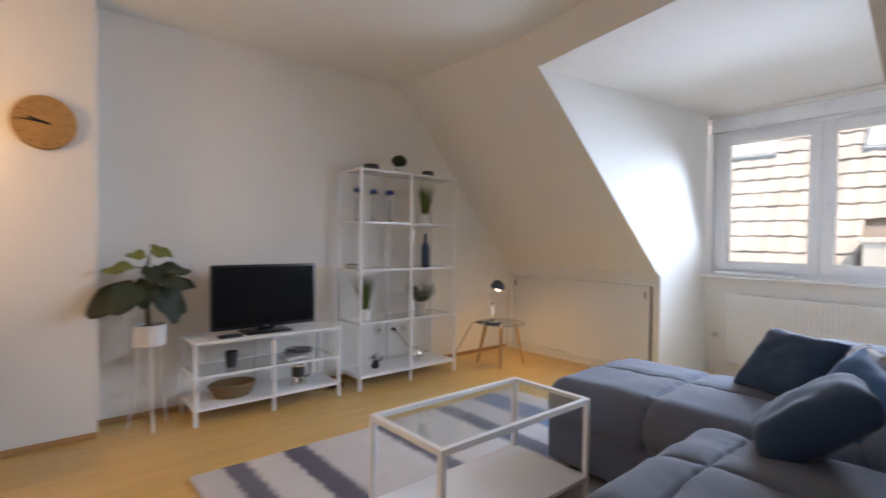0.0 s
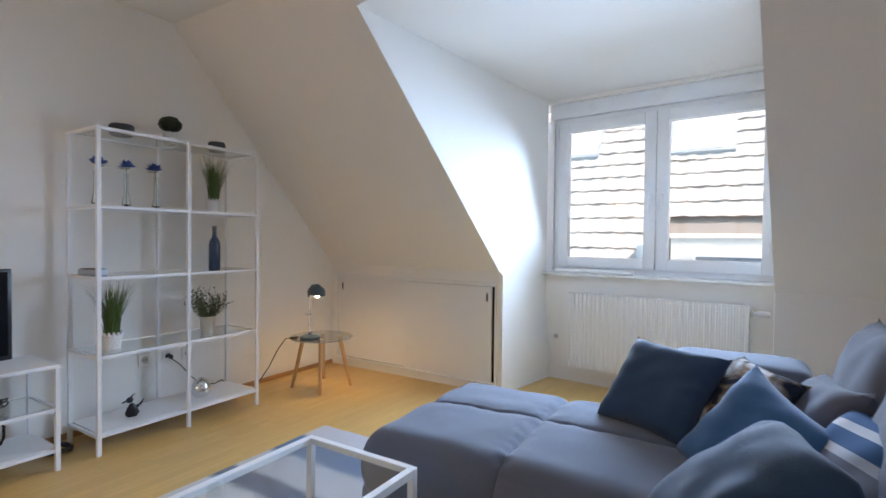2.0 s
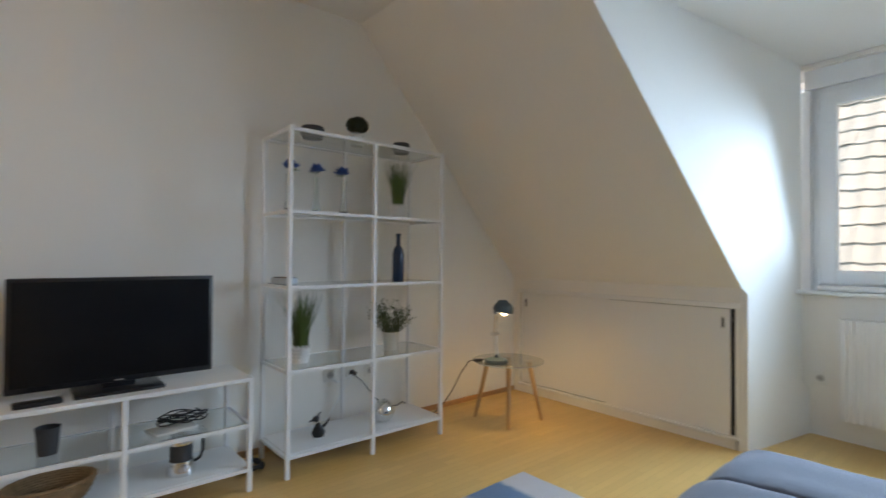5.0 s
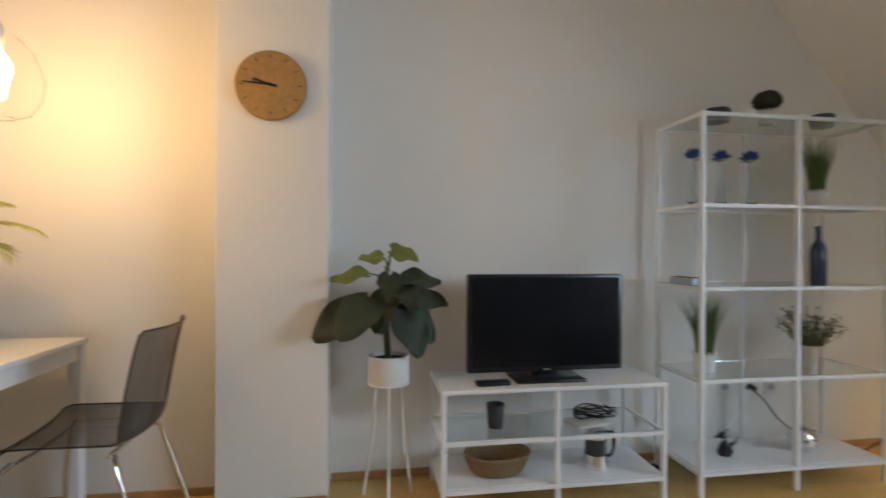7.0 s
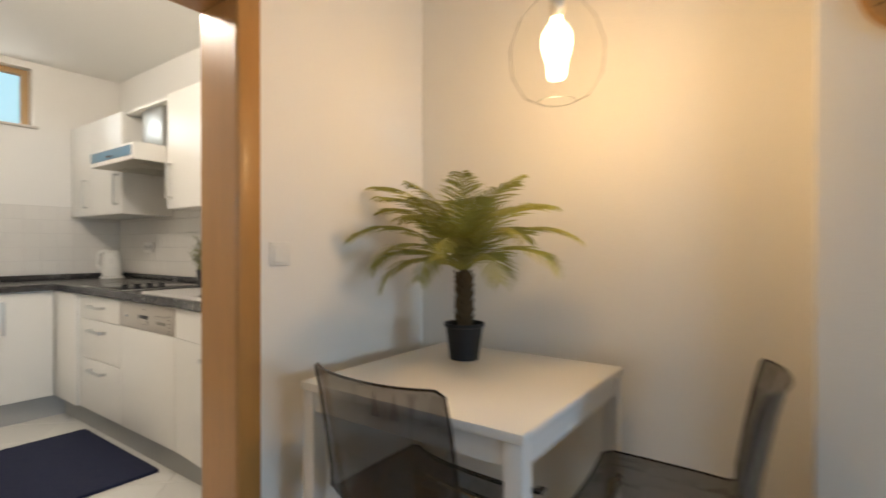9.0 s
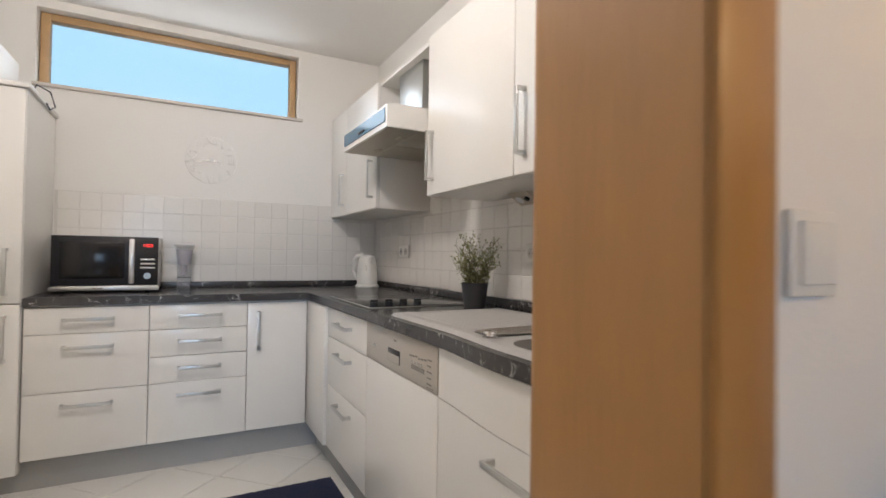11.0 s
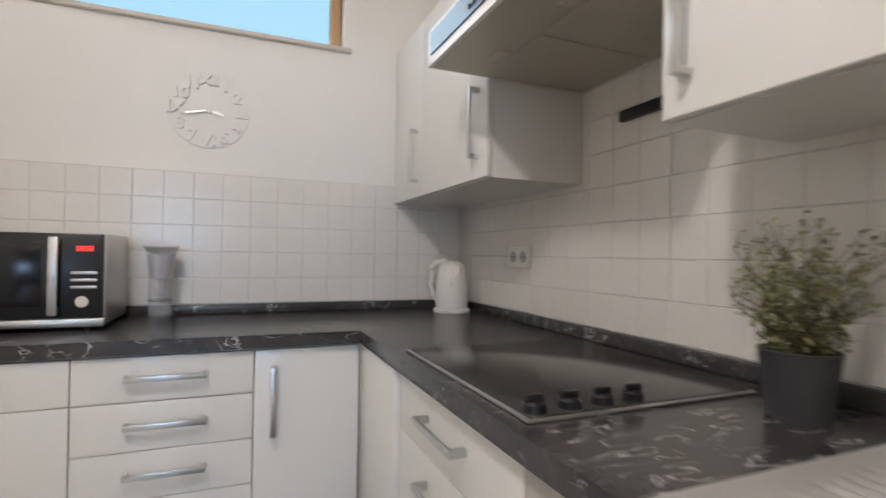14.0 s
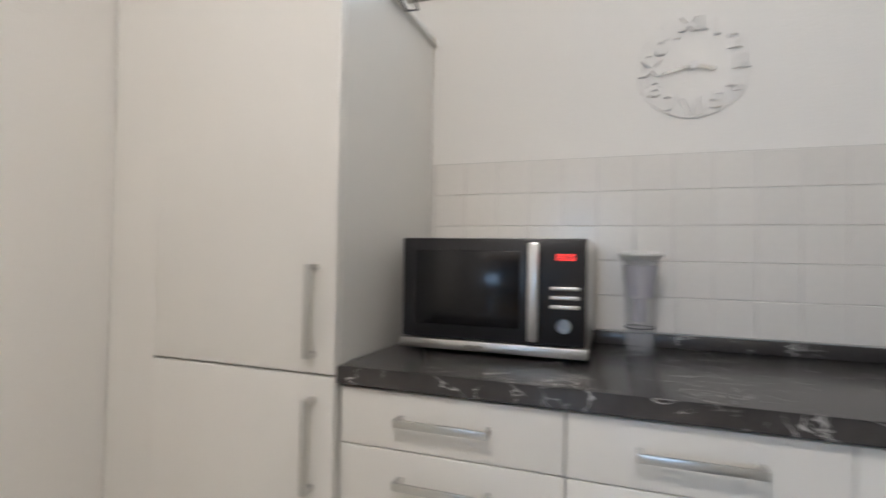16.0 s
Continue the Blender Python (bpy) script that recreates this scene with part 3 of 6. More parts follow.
for a, b, dx, hy in ((2.742, 3.56, 0.008, 2.78), (3.54, 4.338, 0.032, 4.292)):
    bm = B()
    box(bm, dx, dx + 0.018, a, b, 0.074, 0.808, 0.002)
    d = part("sliding_door", bm, M_TRIMW, closet, smooth=False)
    bm = B()
    box(bm, dx - 0.002, dx + 0.004, hy - 0.011, hy + 0.011, 0.69, 0.765, 0.001)
    g = part("recessed_grip", bm, M_STEEL, d, "steel flush grip")
    # raised black plate: the shade of the grip's hollow as colour
    bm = B()
    box(bm, dx - 0.0035, dx - 0.001, hy - 0.006, hy + 0.006, 0.70, 0.755)
    part("recess", bm, M_BLACK, d, "black plate painted as the shade in a grip recess")
# the part of the cheek below the roof line stands proud
bm = B()
low = [(4.604, cheek_l(4.604) - 0.03, 0), (5.285, cheek_l(5.285) - 0.045, 0), (5.285, cheek_l(5.285) - 0.045, 0.255), (4.604, cheek_l(4.604) - 0.03, 0.90)]
high = [(4.604, cheek_l(4.604) - 0.0035, 0), (5.285, cheek_l(5.285) - 0.0035, 0), (5.285, cheek_l(5.285) - 0.0035, 0.29), (4.604, cheek_l(4.604) - 0.0035, 0.929)]
lo_v, hi_v = [bm.verts.new(p) for p in low], [bm.verts.new(p) for p in high]
bm.faces.new(lo_v), bm.faces.new(hi_v[::-1])
for k in range(4):
    bm.faces.new((lo_v[k], hi_v[k], hi_v[(k + 1) % 4], lo_v[(k + 1) % 4]))
bmesh.ops.recalc_face_normals(bm, faces=bm.faces[:])
structure("dormer_cheek_ledge", bm, M_WALL, "proud lower part of the dormer side wall", "wall")

# window with two casements, in the askew frame of the wall
win = tagged(new("window_1"), "white plastic double window with two casements", "window", kind="structure")
win.matrix_basis = W
U0, U1, Z0, Z1 = 0.045, 1.69, 0.905, 2.20
bm = B()
for x0, x1, z0, z1 in ((U0, U0 + 0.055, Z0, Z1), (U1 - 0.055, U1, Z0, Z1), (U0 + 0.055, U1 - 0.055, Z0, Z0 + 0.06), (U0 + 0.055, U1 - 0.055, Z1 - 0.05, Z1)):
    box(bm, x0, x1, 0.06, 0.13, z0, z1, 0.004)
box(bm, -0.07, U0 - 0.001, 0.068, 0.122, Z0, Z1 - 0.001)
part("window_frame", bm, M_PVC, win)
bm = B()
box(bm, 0.005, WLEN - 0.005, 0.035, 0.17, Z1 + 0.002, 2.325, 0.006)
part("shutter_box", bm, M_PVC, win, "white roller shutter box")
bm = B()
box(bm, 0.005, 0.043, 0.04, 0.2, 0.886, Z1)
box(bm, 1.692, WLEN - 0.002, 0.04, 0.2, 0.886, Z1)
part("window_reveal", bm, M_PVC, win)
bm = B()
box(bm, -0.05, WLEN + 0.01, -0.075, 0.065, 0.884, 0.904, 0.005)
part("window_sill", bm, M_TRIMW, win, "white window sill")
MID = 0.875
for a, b, hs in ((U0 + 0.045, MID - 0.002, 1), (MID + 0.002, U1 - 0.045, -1)):
    bm = B()
    z0, z1, w = Z0 + 0.045, Z1 - 0.04, 0.085
    for x0, x1, p, q in ((a, a + w, z0, z1), (b - w, b, z0, z1), (a + w, b - w, z0, z0 + w), (a + w, b - w, z1 - w, z1)):
        box(bm, x0, x1, 0.035, 0.105, p, q, 0.006)
    cs = part("casement", bm, M_PVC, win)
    bm = B()
    box(bm, a + w - 0.004, b - w + 0.004, 0.066, 0.074, z0 + w - 0.004, z1 - w + 0.004)
    g = part("pane", bm, M_GLASS, cs, "clear glass pane", smooth=False)
    g.visible_shadow = False
    bm = B()
    x = b - 0.042 if hs > 0 else a + 0.042
    box(bm, x - 0.014, x + 0.014, 0.024, 0.035, 1.44, 1.53, 0.004)
    box(bm, x - 0.009, x + 0.009, -0.012, 0.026, 1.505, 1.525, 0.004)
    box(bm, x - 0.009, x + 0.009, -0.014, 0.0, 1.39, 1.525, 0.005)
    part("window_handle", bm, M_PVC, cs, "white window handle")
for u, z in ((U0 + 0.06, 1.0), (U0 + 0.06, 2.08), (U1 - 0.055, 1.12), (U1 - 0.055, 2.1)):
    bm = B()
    tube(bm, (u - 0.02, 0.03, z - 0.05), (u - 0.02, 0.03, z + 0.05), 0.009)
    part("hinge", bm, M_PVC, win)
bm = B()
tube(bm, (0.10, -0.02, 0.923), (0.74, -0.025, 0.923), 0.018)
single("draught_roll", bm, M_POTW, W, "rolled white cloth lying on the window sill", "cloth roll")
for k in range(5):
    bm = B()
    box(bm, -0.02, 0.02, -0.012, 0.012, 0, 0.008, 0.003)
    single("plastic_clip", bm, M_PVC, W @ pose(0.80 + 0.055 * k, -0.03 + 0.012 * (k % 2), 0.904, 0, 0, 35 * k), "small white plastic clip on the window sill", "clip", "clips on the sill")

# radiator below the window
rad = thing("radiator", W @ pose(0.22, -0.085, 0.145), "white ribbed panel radiator below the window", "radiator")
bm = B()
RW, RH = 1.285, 0.60
line = [(0.0, 0.0)]
for k in range(36):
    x = 0.03 + k * (RW - 0.06) / 35
    line += [(x - 0.0115, 0.0), (x - 0.007, -0.010), (x + 0.007, -0.010), (x + 0.0115, 0.0)]
line += [(RW, 0.0), (RW, 0.012), (0.0, 0.012)]
prism(bm, [(x, y, 0.0) for x, y in line], (0, 0, RH))
part("panel", bm, M_TRIMW, rad)
bm = B()
box(bm, 0.0, RW, 0.012, 0.06, RH - 0.012, RH, 0.003)
box(bm, 0.0, 0.012, 0.012, 0.06, 0.0, RH - 0.012)
box(bm, RW - 0.012, RW, 0.012, 0.06, 0.0, RH - 0.012)
box(bm, 0.1, 0.14, 0.06, 0.085, 0.1, RH - 0.1)
box(bm, RW - 0.14, RW - 0.1, 0.06, 0.085, 0.1, RH - 0.1)
part("casing", bm, M_TRIMW, rad)
bm = B()
tube(bm, (RW, 0.03, RH - 0.05), (RW + 0.05, 0.03, RH - 0.05), 0.012)
tube(bm, (RW + 0.045, 0.03, RH - 0.05), (RW + 0.115, 0.03, RH - 0.05), 0.022, 0.019, 16)
part("valve", bm, M_PVC, rad, "white thermostat valve")
bm = B()
box(bm, RW + 0.004, RW + 0.02, 0.012, 0.048, RH - 0.072, RH - 0.03, 0.003)
part("coupling", bm, M_STEEL, rad, "metal pipe coupling")
bm = B()
for s in (0, 1):
    box(bm, RW - 0.21 + s * 0.115, RW - 0.205 + s * 0.115, -0.016, -0.011, 0.22, RH - 0.055)
box(bm, RW - 0.21, RW - 0.09, -0.016, -0.011, RH - 0.06, RH - 0.05)
box(bm, RW - 0.21, RW - 0.09, -0.016, -0.011, 0.215, 0.225)
part("meter_bracket", bm, M_METALW, rad, "thin white bracket on the radiator front")


def socket(m, n=1, group="wall sockets"):
    """Flush sockets side by side; face to -y."""
    s = thing("wall_socket", m, "white plastic wall socket" if n == 1 else "white plastic double wall socket", "socket", group)
    bm = B()
    box(bm, -0.04, 0.04 + 0.071 * (n - 1), -0.010, 0, -0.04, 0.04, 0.005)
    part("cover", bm, M_KETTLE, s)
    for k in range(n):
        # the cup is not sunk in; a darker grey disc paints its shade
        bm = B()
        lathe(bm, [(0, 0.0006), (0.0185, 0.0006), (0.0195, 0.002), (0.0215, 0.002), (0.022, 0.0)], 24, pose(0.071 * k, -0.0095, 0, 90))
        part("insert", bm, M_SOCKET, s)
        bm = B()
        for sx in (-1, 1):
            tube(bm, (0.071 * k + sx * 0.0095, -0.0115, 0), (0.071 * k + sx * 0.0095, -0.009, 0), 0.0034, seg=8)
        part("contact", bm, M_BLACK, s, "dark contact holes")
    return s


socket(W @ pose(0.105, 0, 0.36))
socket(pose(2.905, 4.40, 0.37))
socket(pose(3.055, 4.40, 0.365))
socket(pose(3.19, 4.40, 0.36))
sw = thing("light_switch", pose(-1.13, 3.557, 1.125, 0, 0, 90), "white plastic rocker switch beside the doorway", "switch")
bm = B()
box(bm, -0.04, 0.04, -0.009, 0, -0.04, 0.04, 0.004)
part("cover", bm, M_KETTLE, sw)
bm = B()
box(bm, -0.029, 0.029, -0.013, -0.008, -0.029, 0.029, 0.002)
part("rocker", bm, M_KETTLE, sw)

# doorway to the kitchen
DY0, DY1, DH = 2.49, 3.392, 1.925
door = tagged(new("door_1"), "open doorway with an orange-brown wooden frame", "door frame", kind="structure")
for n_, (y0, y1, z0, z1) in {"jamb_a": (DY1, 3.4105, 0, DH), "jamb_b": (2.4615, DY0, 0, DH), "head": (2.4615, 3.4105, DH, 1.9485)}.items():
    bm = B()
    box(bm, -1.322, -1.118, y0, y1, z0, z1, 0.002)
    part("jamb" if n_ != "head" else "head", bm, M_FRAMEWOOD, door, smooth=False)
for x0, x1 in ((-1.1285, -1.108), (-1.332, -1.3115)):
    bm = B()
    box(bm, x0, x1, DY1 + 0.003, DY1 + 0.082, 0, DH + 0.08, 0.006)
    part("casing", bm, M_FRAMEWOOD, door)
    bm = B()
    box(bm, x0, x1, DY0 - 0.082, DY0 - 0.006, 0, DH + 0.08, 0.006)
    part("casing", bm, M_FRAMEWOOD, door)
    bm = B()
    box(bm, x0, x1, DY0 - 0.006, DY1 + 0.006, DH + 0.006, DH + 0.08, 0.006)
    part("casing", bm, M_FRAMEWOOD, door)
bm = B()
box(bm, -1.318, -1.12, DY0, DY1, -0.002, 0.006, 0.002)
part("threshold", bm, M_OAK, door)


# ---- shelf and bench of white metal and glass ----
def frame_posts(parent, w, d, h, xs, s=0.021):
    for x in xs:
        for y in (0, d - s):
            bm = B()
            box(bm, x - s / 2, x + s / 2, y, y + s, 0, h, 0.0015, 1)
            part("post", bm, M_METALW, parent, smooth=False)


def rails(bm, w, d, z, s=0.018):
    e = 0.0015
    box(bm, e, w - e, e, s, z - 0.018, z - e)
    box(bm, e, w - e, d - s, d - e, z - 0.018, z - e)
    for x in (e, w - s):
        box(bm, x, x + s - e, s, d - s, z - 0.0172, z - e - 0.0005)


SX, SY = 2.452, 3.978
shelf = thing("shelf_unit", pose(SX, SY, 0), "tall white metal shelf unit with glass shelves against the wall", "shelf")
frame_posts(shelf, 1.01, 0.36, 1.75, (0.0125, 0.505, 0.9975))
for z, kind_ in ((1.75, "half"), (1.335, "glass"), (0.955, "glass"), (0.535, "glass"), (0.115, "metal")):
    bm = B()
    rails(bm, 1.01, 0.36, z - 0.003)
    part("rail", bm, M_METALW, shelf, smooth=False)
    bm = B()
    if kind_ == "metal":
        box(bm, 0.021, 0.989, 0.021, 0.339, z - 0.012, z - 0.001)
        part("bottom_shelf", bm, M_METALW, shelf, "white metal shelf", smooth=False)
    elif kind_ == "half":
        box(bm, 0.019, 0.991, 0.019, 0.341, z - 0.010, z - 0.004)
        part("top_shelf", bm, M_GLASS, shelf, "clear glass shelf", smooth=False).visible_shadow = False
    else:
        box(bm, 0.019, 0.991, 0.019, 0.341, z - 0.010, z - 0.004)
        part("glass_shelf", bm, M_GLASS, shelf, "clear glass shelf", smooth=False).visible_shadow = False

BX, BY = 1.272, 3.975
bench = thing("tv_bench", pose(BX, BY, 0), "low white metal bench with a glass shelf", "tv bench")
frame_posts(bench, 1.02, 0.36, 0.512, (0.0125, 0.51, 1.0075))
bm = B()
box(bm, 0, 1.02, 0, 0.36, 0.512, 0.53, 0.002)
part("top", bm, M_METALW, bench, smooth=False)
for z in (0.315, 0.112):
    bm = B()
    rails(bm, 1.02, 0.36, z)
    part("rail", bm, M_METALW, bench, smooth=False)
bm = B()
box(bm, 0.019, 1.001, 0.019, 0.341, 0.308, 0.314)
part("glass_shelf", bm, M_GLASS, bench, "clear glass shelf", smooth=False).visible_shadow = False
bm = B()
box(bm, 0.021, 0.999, 0.021, 0.339, 0.102, 0.113)
part("bottom_shelf", bm, M_METALW, bench, smooth=False)

tv = thing("television", pose(1.777, 4.12, 0.53), "black flat television switched off on the white bench", "television")
bm = B()
box(bm, -0.367, 0.367, -0.012, 0.03, 0.035, 0.475, 0.006)
part("housing", bm, M_BLACK, tv)
bm = B()
box(bm, -0.35, 0.35, -0.0145, -0.011, 0.058, 0.460)
part("screen", bm, M_SCREEN, tv, "glossy dark screen", smooth=False)
bm = B()
box(bm, -0.016, 0.016, -0.0155, -0.012, 0.042, 0.047)
part("badge", bm, M_STEEL, tv, "small silver badge")
bm = B()
box(bm, -0.16, 0.16, -0.09, 0.10, 0, 0.014, 0.006)
box(bm, -0.06, 0.06, 0.0, 0.026, 0.012, 0.05, 0.004)
part("stand", bm, M_BLACK, tv, "black stand foot")
bm = B()
box(bm, -0.075, 0.075, -0.03, 0.03, 0, 0.018, 0.006)
single("set_top_box", bm, M_BLACK, pose(1.51, 4.045, 0.53, 0, 0, 3), "small flat black box in front of the television", "tv box")
cup = B()
lathe(cup, [(0, 0), (0.033, 0), (0.042, 0.105), (0.039, 0.105), (0.031, 0.008), (0, 0.008)], 24)
single("candle_glass", cup, M_POTB, pose(1.545, 4.13, 0.315), "dark glass candle holder on the glass shelf", "candle holder")


def wicker(r, h):
    bm = B()
    n, rows = 40, 9
    for j in range(rows):
        z = 0.008 + h * j / rows
        rr = r * (0.72 + 0.28 * (j / (rows - 1)) ** 0.7)
        pts = [(rr * math.cos(2 * math.pi * k / n) * (1 + 0.012 * (-1) ** (k + j)), 0.72 * rr * math.sin(2 * math.pi * k / n) * (1 + 0.012 * (-1) ** (k + j)), z) for k in range(n + 1)]
        sweep(bm, pts, 0.0085, 6)
    lathe(bm, [(0, 0), (r * 0.7, 0), (r * 0.7, 0.006), (0, 0.006)], 24, Matrix.Diagonal((1, 0.72, 1, 1)))
    return bm


single("wicker_basket", wicker(0.15, 0.085), M_BASKET, pose(1.555, 4.14, 0.113, 0, 0, 6), "oval brown wicker basket on the bottom shelf", "basket")
pot = thing("coffee_pot", pose(2.02, 4.12, 0.113), "chrome press pot with a dark band on the bench", "coffee pot")
bm = B()
lathe(bm, [(0, 0), (0.058, 0), (0.06, 0.02), (0.05, 0.05), (0.05, 0.06)], 28)
part("body", bm, M_CHROME, pot, "chrome body")
bm = B()
lathe(bm, [(0.05, 0.135), (0.052, 0.15), (0.045, 0.17), (0.012, 0.178), (0.012, 0.19), (0, 0.192)], 28)
part("lid", bm, M_CHROME, pot, "chrome lid")
bm = B()
lathe(bm, [(0.046, 0.06), (0.046, 0.135)], 28)
part("band", bm, M_POTB, pot, "dark glass band")
bm = B()
sweep(bm, [(0.05, 0, 0.15), (0.085, 0, 0.15), (0.092, 0, 0.13), (0.092, 0, 0.08), (0.08, 0, 0.05), (0.055, 0, 0.04)], 0.007)
part("handle", bm, M_BLACK, pot, "black handle")
bm = B()
pts = []
for k in range(90):
    a = k * 0.36
    pts.append((0.09 * math.cos(a) * (1 + 0.2 * math.sin(a * 0.31)), 0.06 * math.sin(a) * (1 + 0.25 * math.cos(a * 0.43)), 0.006 + 0.03 * (k / 90) + 0.014 * math.sin(a * 1.7) ** 2))
sweep(bm, pts, 0.0035, 6)
single("coiled_cable", bm, M_BLACK, pose(2.03, 4.15, 0.328), "loosely coiled black cable on the glass shelf", "cable")
bm = B()
box(bm, -0.09, 0.09, -0.06, 0.06, 0, 0.012, 0.002)
single("magazine", bm, M_STRAW, pose(1.98, 4.12, 0.315, 0, 0, 12), "thin brown booklet on the glass shelf", "booklet")
bm = B()
pts = [(0.05 * math.cos(k * 0.4) * (1 + 0.3 * math.sin(k)), 0.06 * math.sin(k * 0.4), 0.008 + 0.006 * (k % 5)) for k in range(60)]
sweep(bm, pts, 0.006, 6)
single("cable_heap", bm, M_POTB, pose(2.37, 4.22, 0.0), "dark cable heap on the floor behind the bench", "cable")

# ---- sofa ----
sofa = thing("sofa", pose(0, 0, 0), "grey-blue fabric corner sofa with a long tufted chaise", "sofa")
bm = B()
padded(bm, 2.545, 3.36, 0.78, 2.25, 0.06, 0.30, 0.03, 0, seams_y=(1.72,), cuts=20, seed=1)
part("chaise_base", bm, M_SOFA, sofa)
bm = B()
padded(bm, 2.515, 3.38, 0.86, 2.285, 0.225, 0.49, 0.125, 0.025, seams_x=(2.97,), seams_y=(1.72, 1.20), cuts=96, seed=2, wrinkle=0.006)
part("chaise_cushion", bm, M_SOFA, sofa)
bm = B()
padded(bm, 1.62, 2.545, 0.62, 1.445, 0.06, 0.28, 0.03, 0, cuts=16, seed=3)
part("seat_base", bm, M_SOFA, sofa)
bm = B()
padded(bm, 1.58, 2.52, 0.78, 1.49, 0.23, 0.50, 0.115, 0.028, seams_x=(2.06,), seams_y=(1.27,), cuts=80, seed=4, wrinkle=0.010)
part("seat_cushion", bm, M_SOFA, sofa)
bm = B()
padded(bm, 1.60, 3.40, 0.50, 0.72, 0.06, 0.66, 0.06, 0.0, cuts=20, seed=5)
part("backrest", bm, M_SOFA, sofa)
bm = B()
padded(bm, 3.34, 3.68, 0.86, 1.36, 0.06, 0.705, 0.06, 0.012, seams_z=(0.4,), cuts=24, seed=6)
part("armrest", bm, M_SOFA, sofa)
for x, y in ((2.62, 2.13), (3.28, 2.13), (1.68, 1.32), (3.58, 0.95), (1.68, 0.6), (3.3, 0.6)):
    bm = B()
    tube(bm, (x, y, 0), (x, y, 0.07), 0.022, 0.028)
    part("foot", bm, M_BLACK, sofa, "black sofa foot")
# loose back cushions
for k, (x, y, z, tilt, turn) in enumerate(((3.10, 0.75, 0.69, 74, 4), (2.66, 0.735, 0.70, 74, -4), (2.20, 0.70, 0.70, 74, 3), (1.80, 0.69, 0.69, 74, -5))):
    bm = B()
    pillow(bm, 0.50, 0.50, 0.20, seed=k * 3.1, ear=0.09)
    single("back_cushion", bm, M_GREYP, pose(x, y, z, tilt, 0, 180 + turn) @ pose(0, 0, 0, 0, 0, 6 * (-1) ** k), "large grey fabric back cushion leaning on the sofa back", "cushion", "back cushions on the sofa")


def cushion(name, c, u, v, size, thick, mat, label, seed, width=0, ear=0.035):
    bm = B()
    pillow(bm, width or size, size, thick, seed=seed, ear=ear)
    return single(name, bm, mat, basis(c, u, v), label, "cushion", "scatter cushions on the sofa")


cushion("scatter_cushion", (3.15, 1.345, 0.632), (-0.135, -0.30, -0.015), (0.217, -0.105, 0.275), 0.365, 0.16, M_BLUE, "dark blue velvet cushion standing on the chaise", 1.0)
cushion("scatter_cushion", (3.13, 1.11, 0.635), (-0.19, -0.12, -0.01), (0.15, -0.16, 0.19), 0.33, 0.11, M_BEIGE, "beige and navy patterned cushion behind a blue one", 2.0)
cushion("scatter_cushion", (2.85, 1.06, 0.585), (-0.20, -0.15, -0.08), (0.0, -0.24, 0.265), 0.37, 0.14, M_BLUE2, "bright blue velvet cushion leaning on the sofa", 3.0)
cushion("scatter_cushion", (2.40, 1.085, 0.632), (0.95, 0.31, 0.0), (0.095, -0.30, 0.26), 0.40, 0.17, M_BLUE, "thick dark teal velvet cushion in the sofa corner", 4.0, 0.31, -0.12)
cushion("scatter_cushion", (3.02, 0.90, 0.60), (-0.3, -0.05, 0.03), (0.05, -0.12, 0.28), 0.36, 0.15, M_GREYP, "grey fabric cushion against the sofa back", 5.0)
cushion("scatter_cushion", (2.66, 0.86, 0.585), (-0.3, -0.10, 0.03), (0.05, -0.16, 0.26), 0.40, 0.16, M_STRIPED, "grey cushion with pale and blue woven stripes", 6.0)

# ---- rug and coffee table ----
bm = B()
bmesh.ops.create_grid(bm, x_segments=70, y_segments=50, size=0.5)
for v in bm.verts:
    v.co = Vector((1.165 + v.co.x * 2.33, 0.75 + v.co.y * 1.5, 0.011 + 0.0025 * noise.noise(Vector((v.co.x * 9, v.co.y * 9, 0)))))
r = bmesh.ops.extrude_face_region(bm, geom=bm.faces[:])
for v in (g for g in r["geom"] if isinstance(g, bmesh.types.BMVert)):
    v.co.z = 0.001
single("rug", bm, M_RUG, pose(1.085, 1.79, 0.0), "pale grey rug with worn dark and blue bands", "rug")

ct = thing("coffee_table", pose(1.545, 1.925, 0.012), "white metal coffee table with glass top and white lower shelf", "coffee table")
CW, CD, CH, cs_ = 0.895, 0.455, 0.465, 0.023
for x in (0, CW - cs_):
    for y in (0, CD - cs_):
        bm = B()
        box(bm, x, x + cs_, y, y + cs_, 0, CH, 0.002, 1)
        part("leg", bm, M_METALW, ct, smooth=False)
bm = B()
box(bm, cs_, CW - cs_, 0, cs_, CH - 0.024, CH)
box(bm, cs_, CW - cs_, CD - cs_, CD, CH - 0.024, CH)
box(bm, 0, cs_, cs_, CD - cs_, CH - 0.024, CH)
box(bm, CW - cs_, CW, cs_, CD - cs_, CH - 0.024, CH)
part("top_frame", bm, M_METALW, ct, smooth=False)
bm = B()
box(bm, cs_ - 0.004, CW - cs_ + 0.004, cs_ - 0.004, CD - cs_ + 0.004, CH - 0.008, CH - 0.001)
part("glass_top", bm, M_GLASS, ct, "clear glass top", smooth=False).visible_shadow = False
bm = B()
box(bm, 0.002, CW - 0.002, 0.002, CD - 0.002, 0.09, 0.108, 0.002)
part("lower_shelf", bm, M_METALW, ct, "white lower shelf", smooth=False)

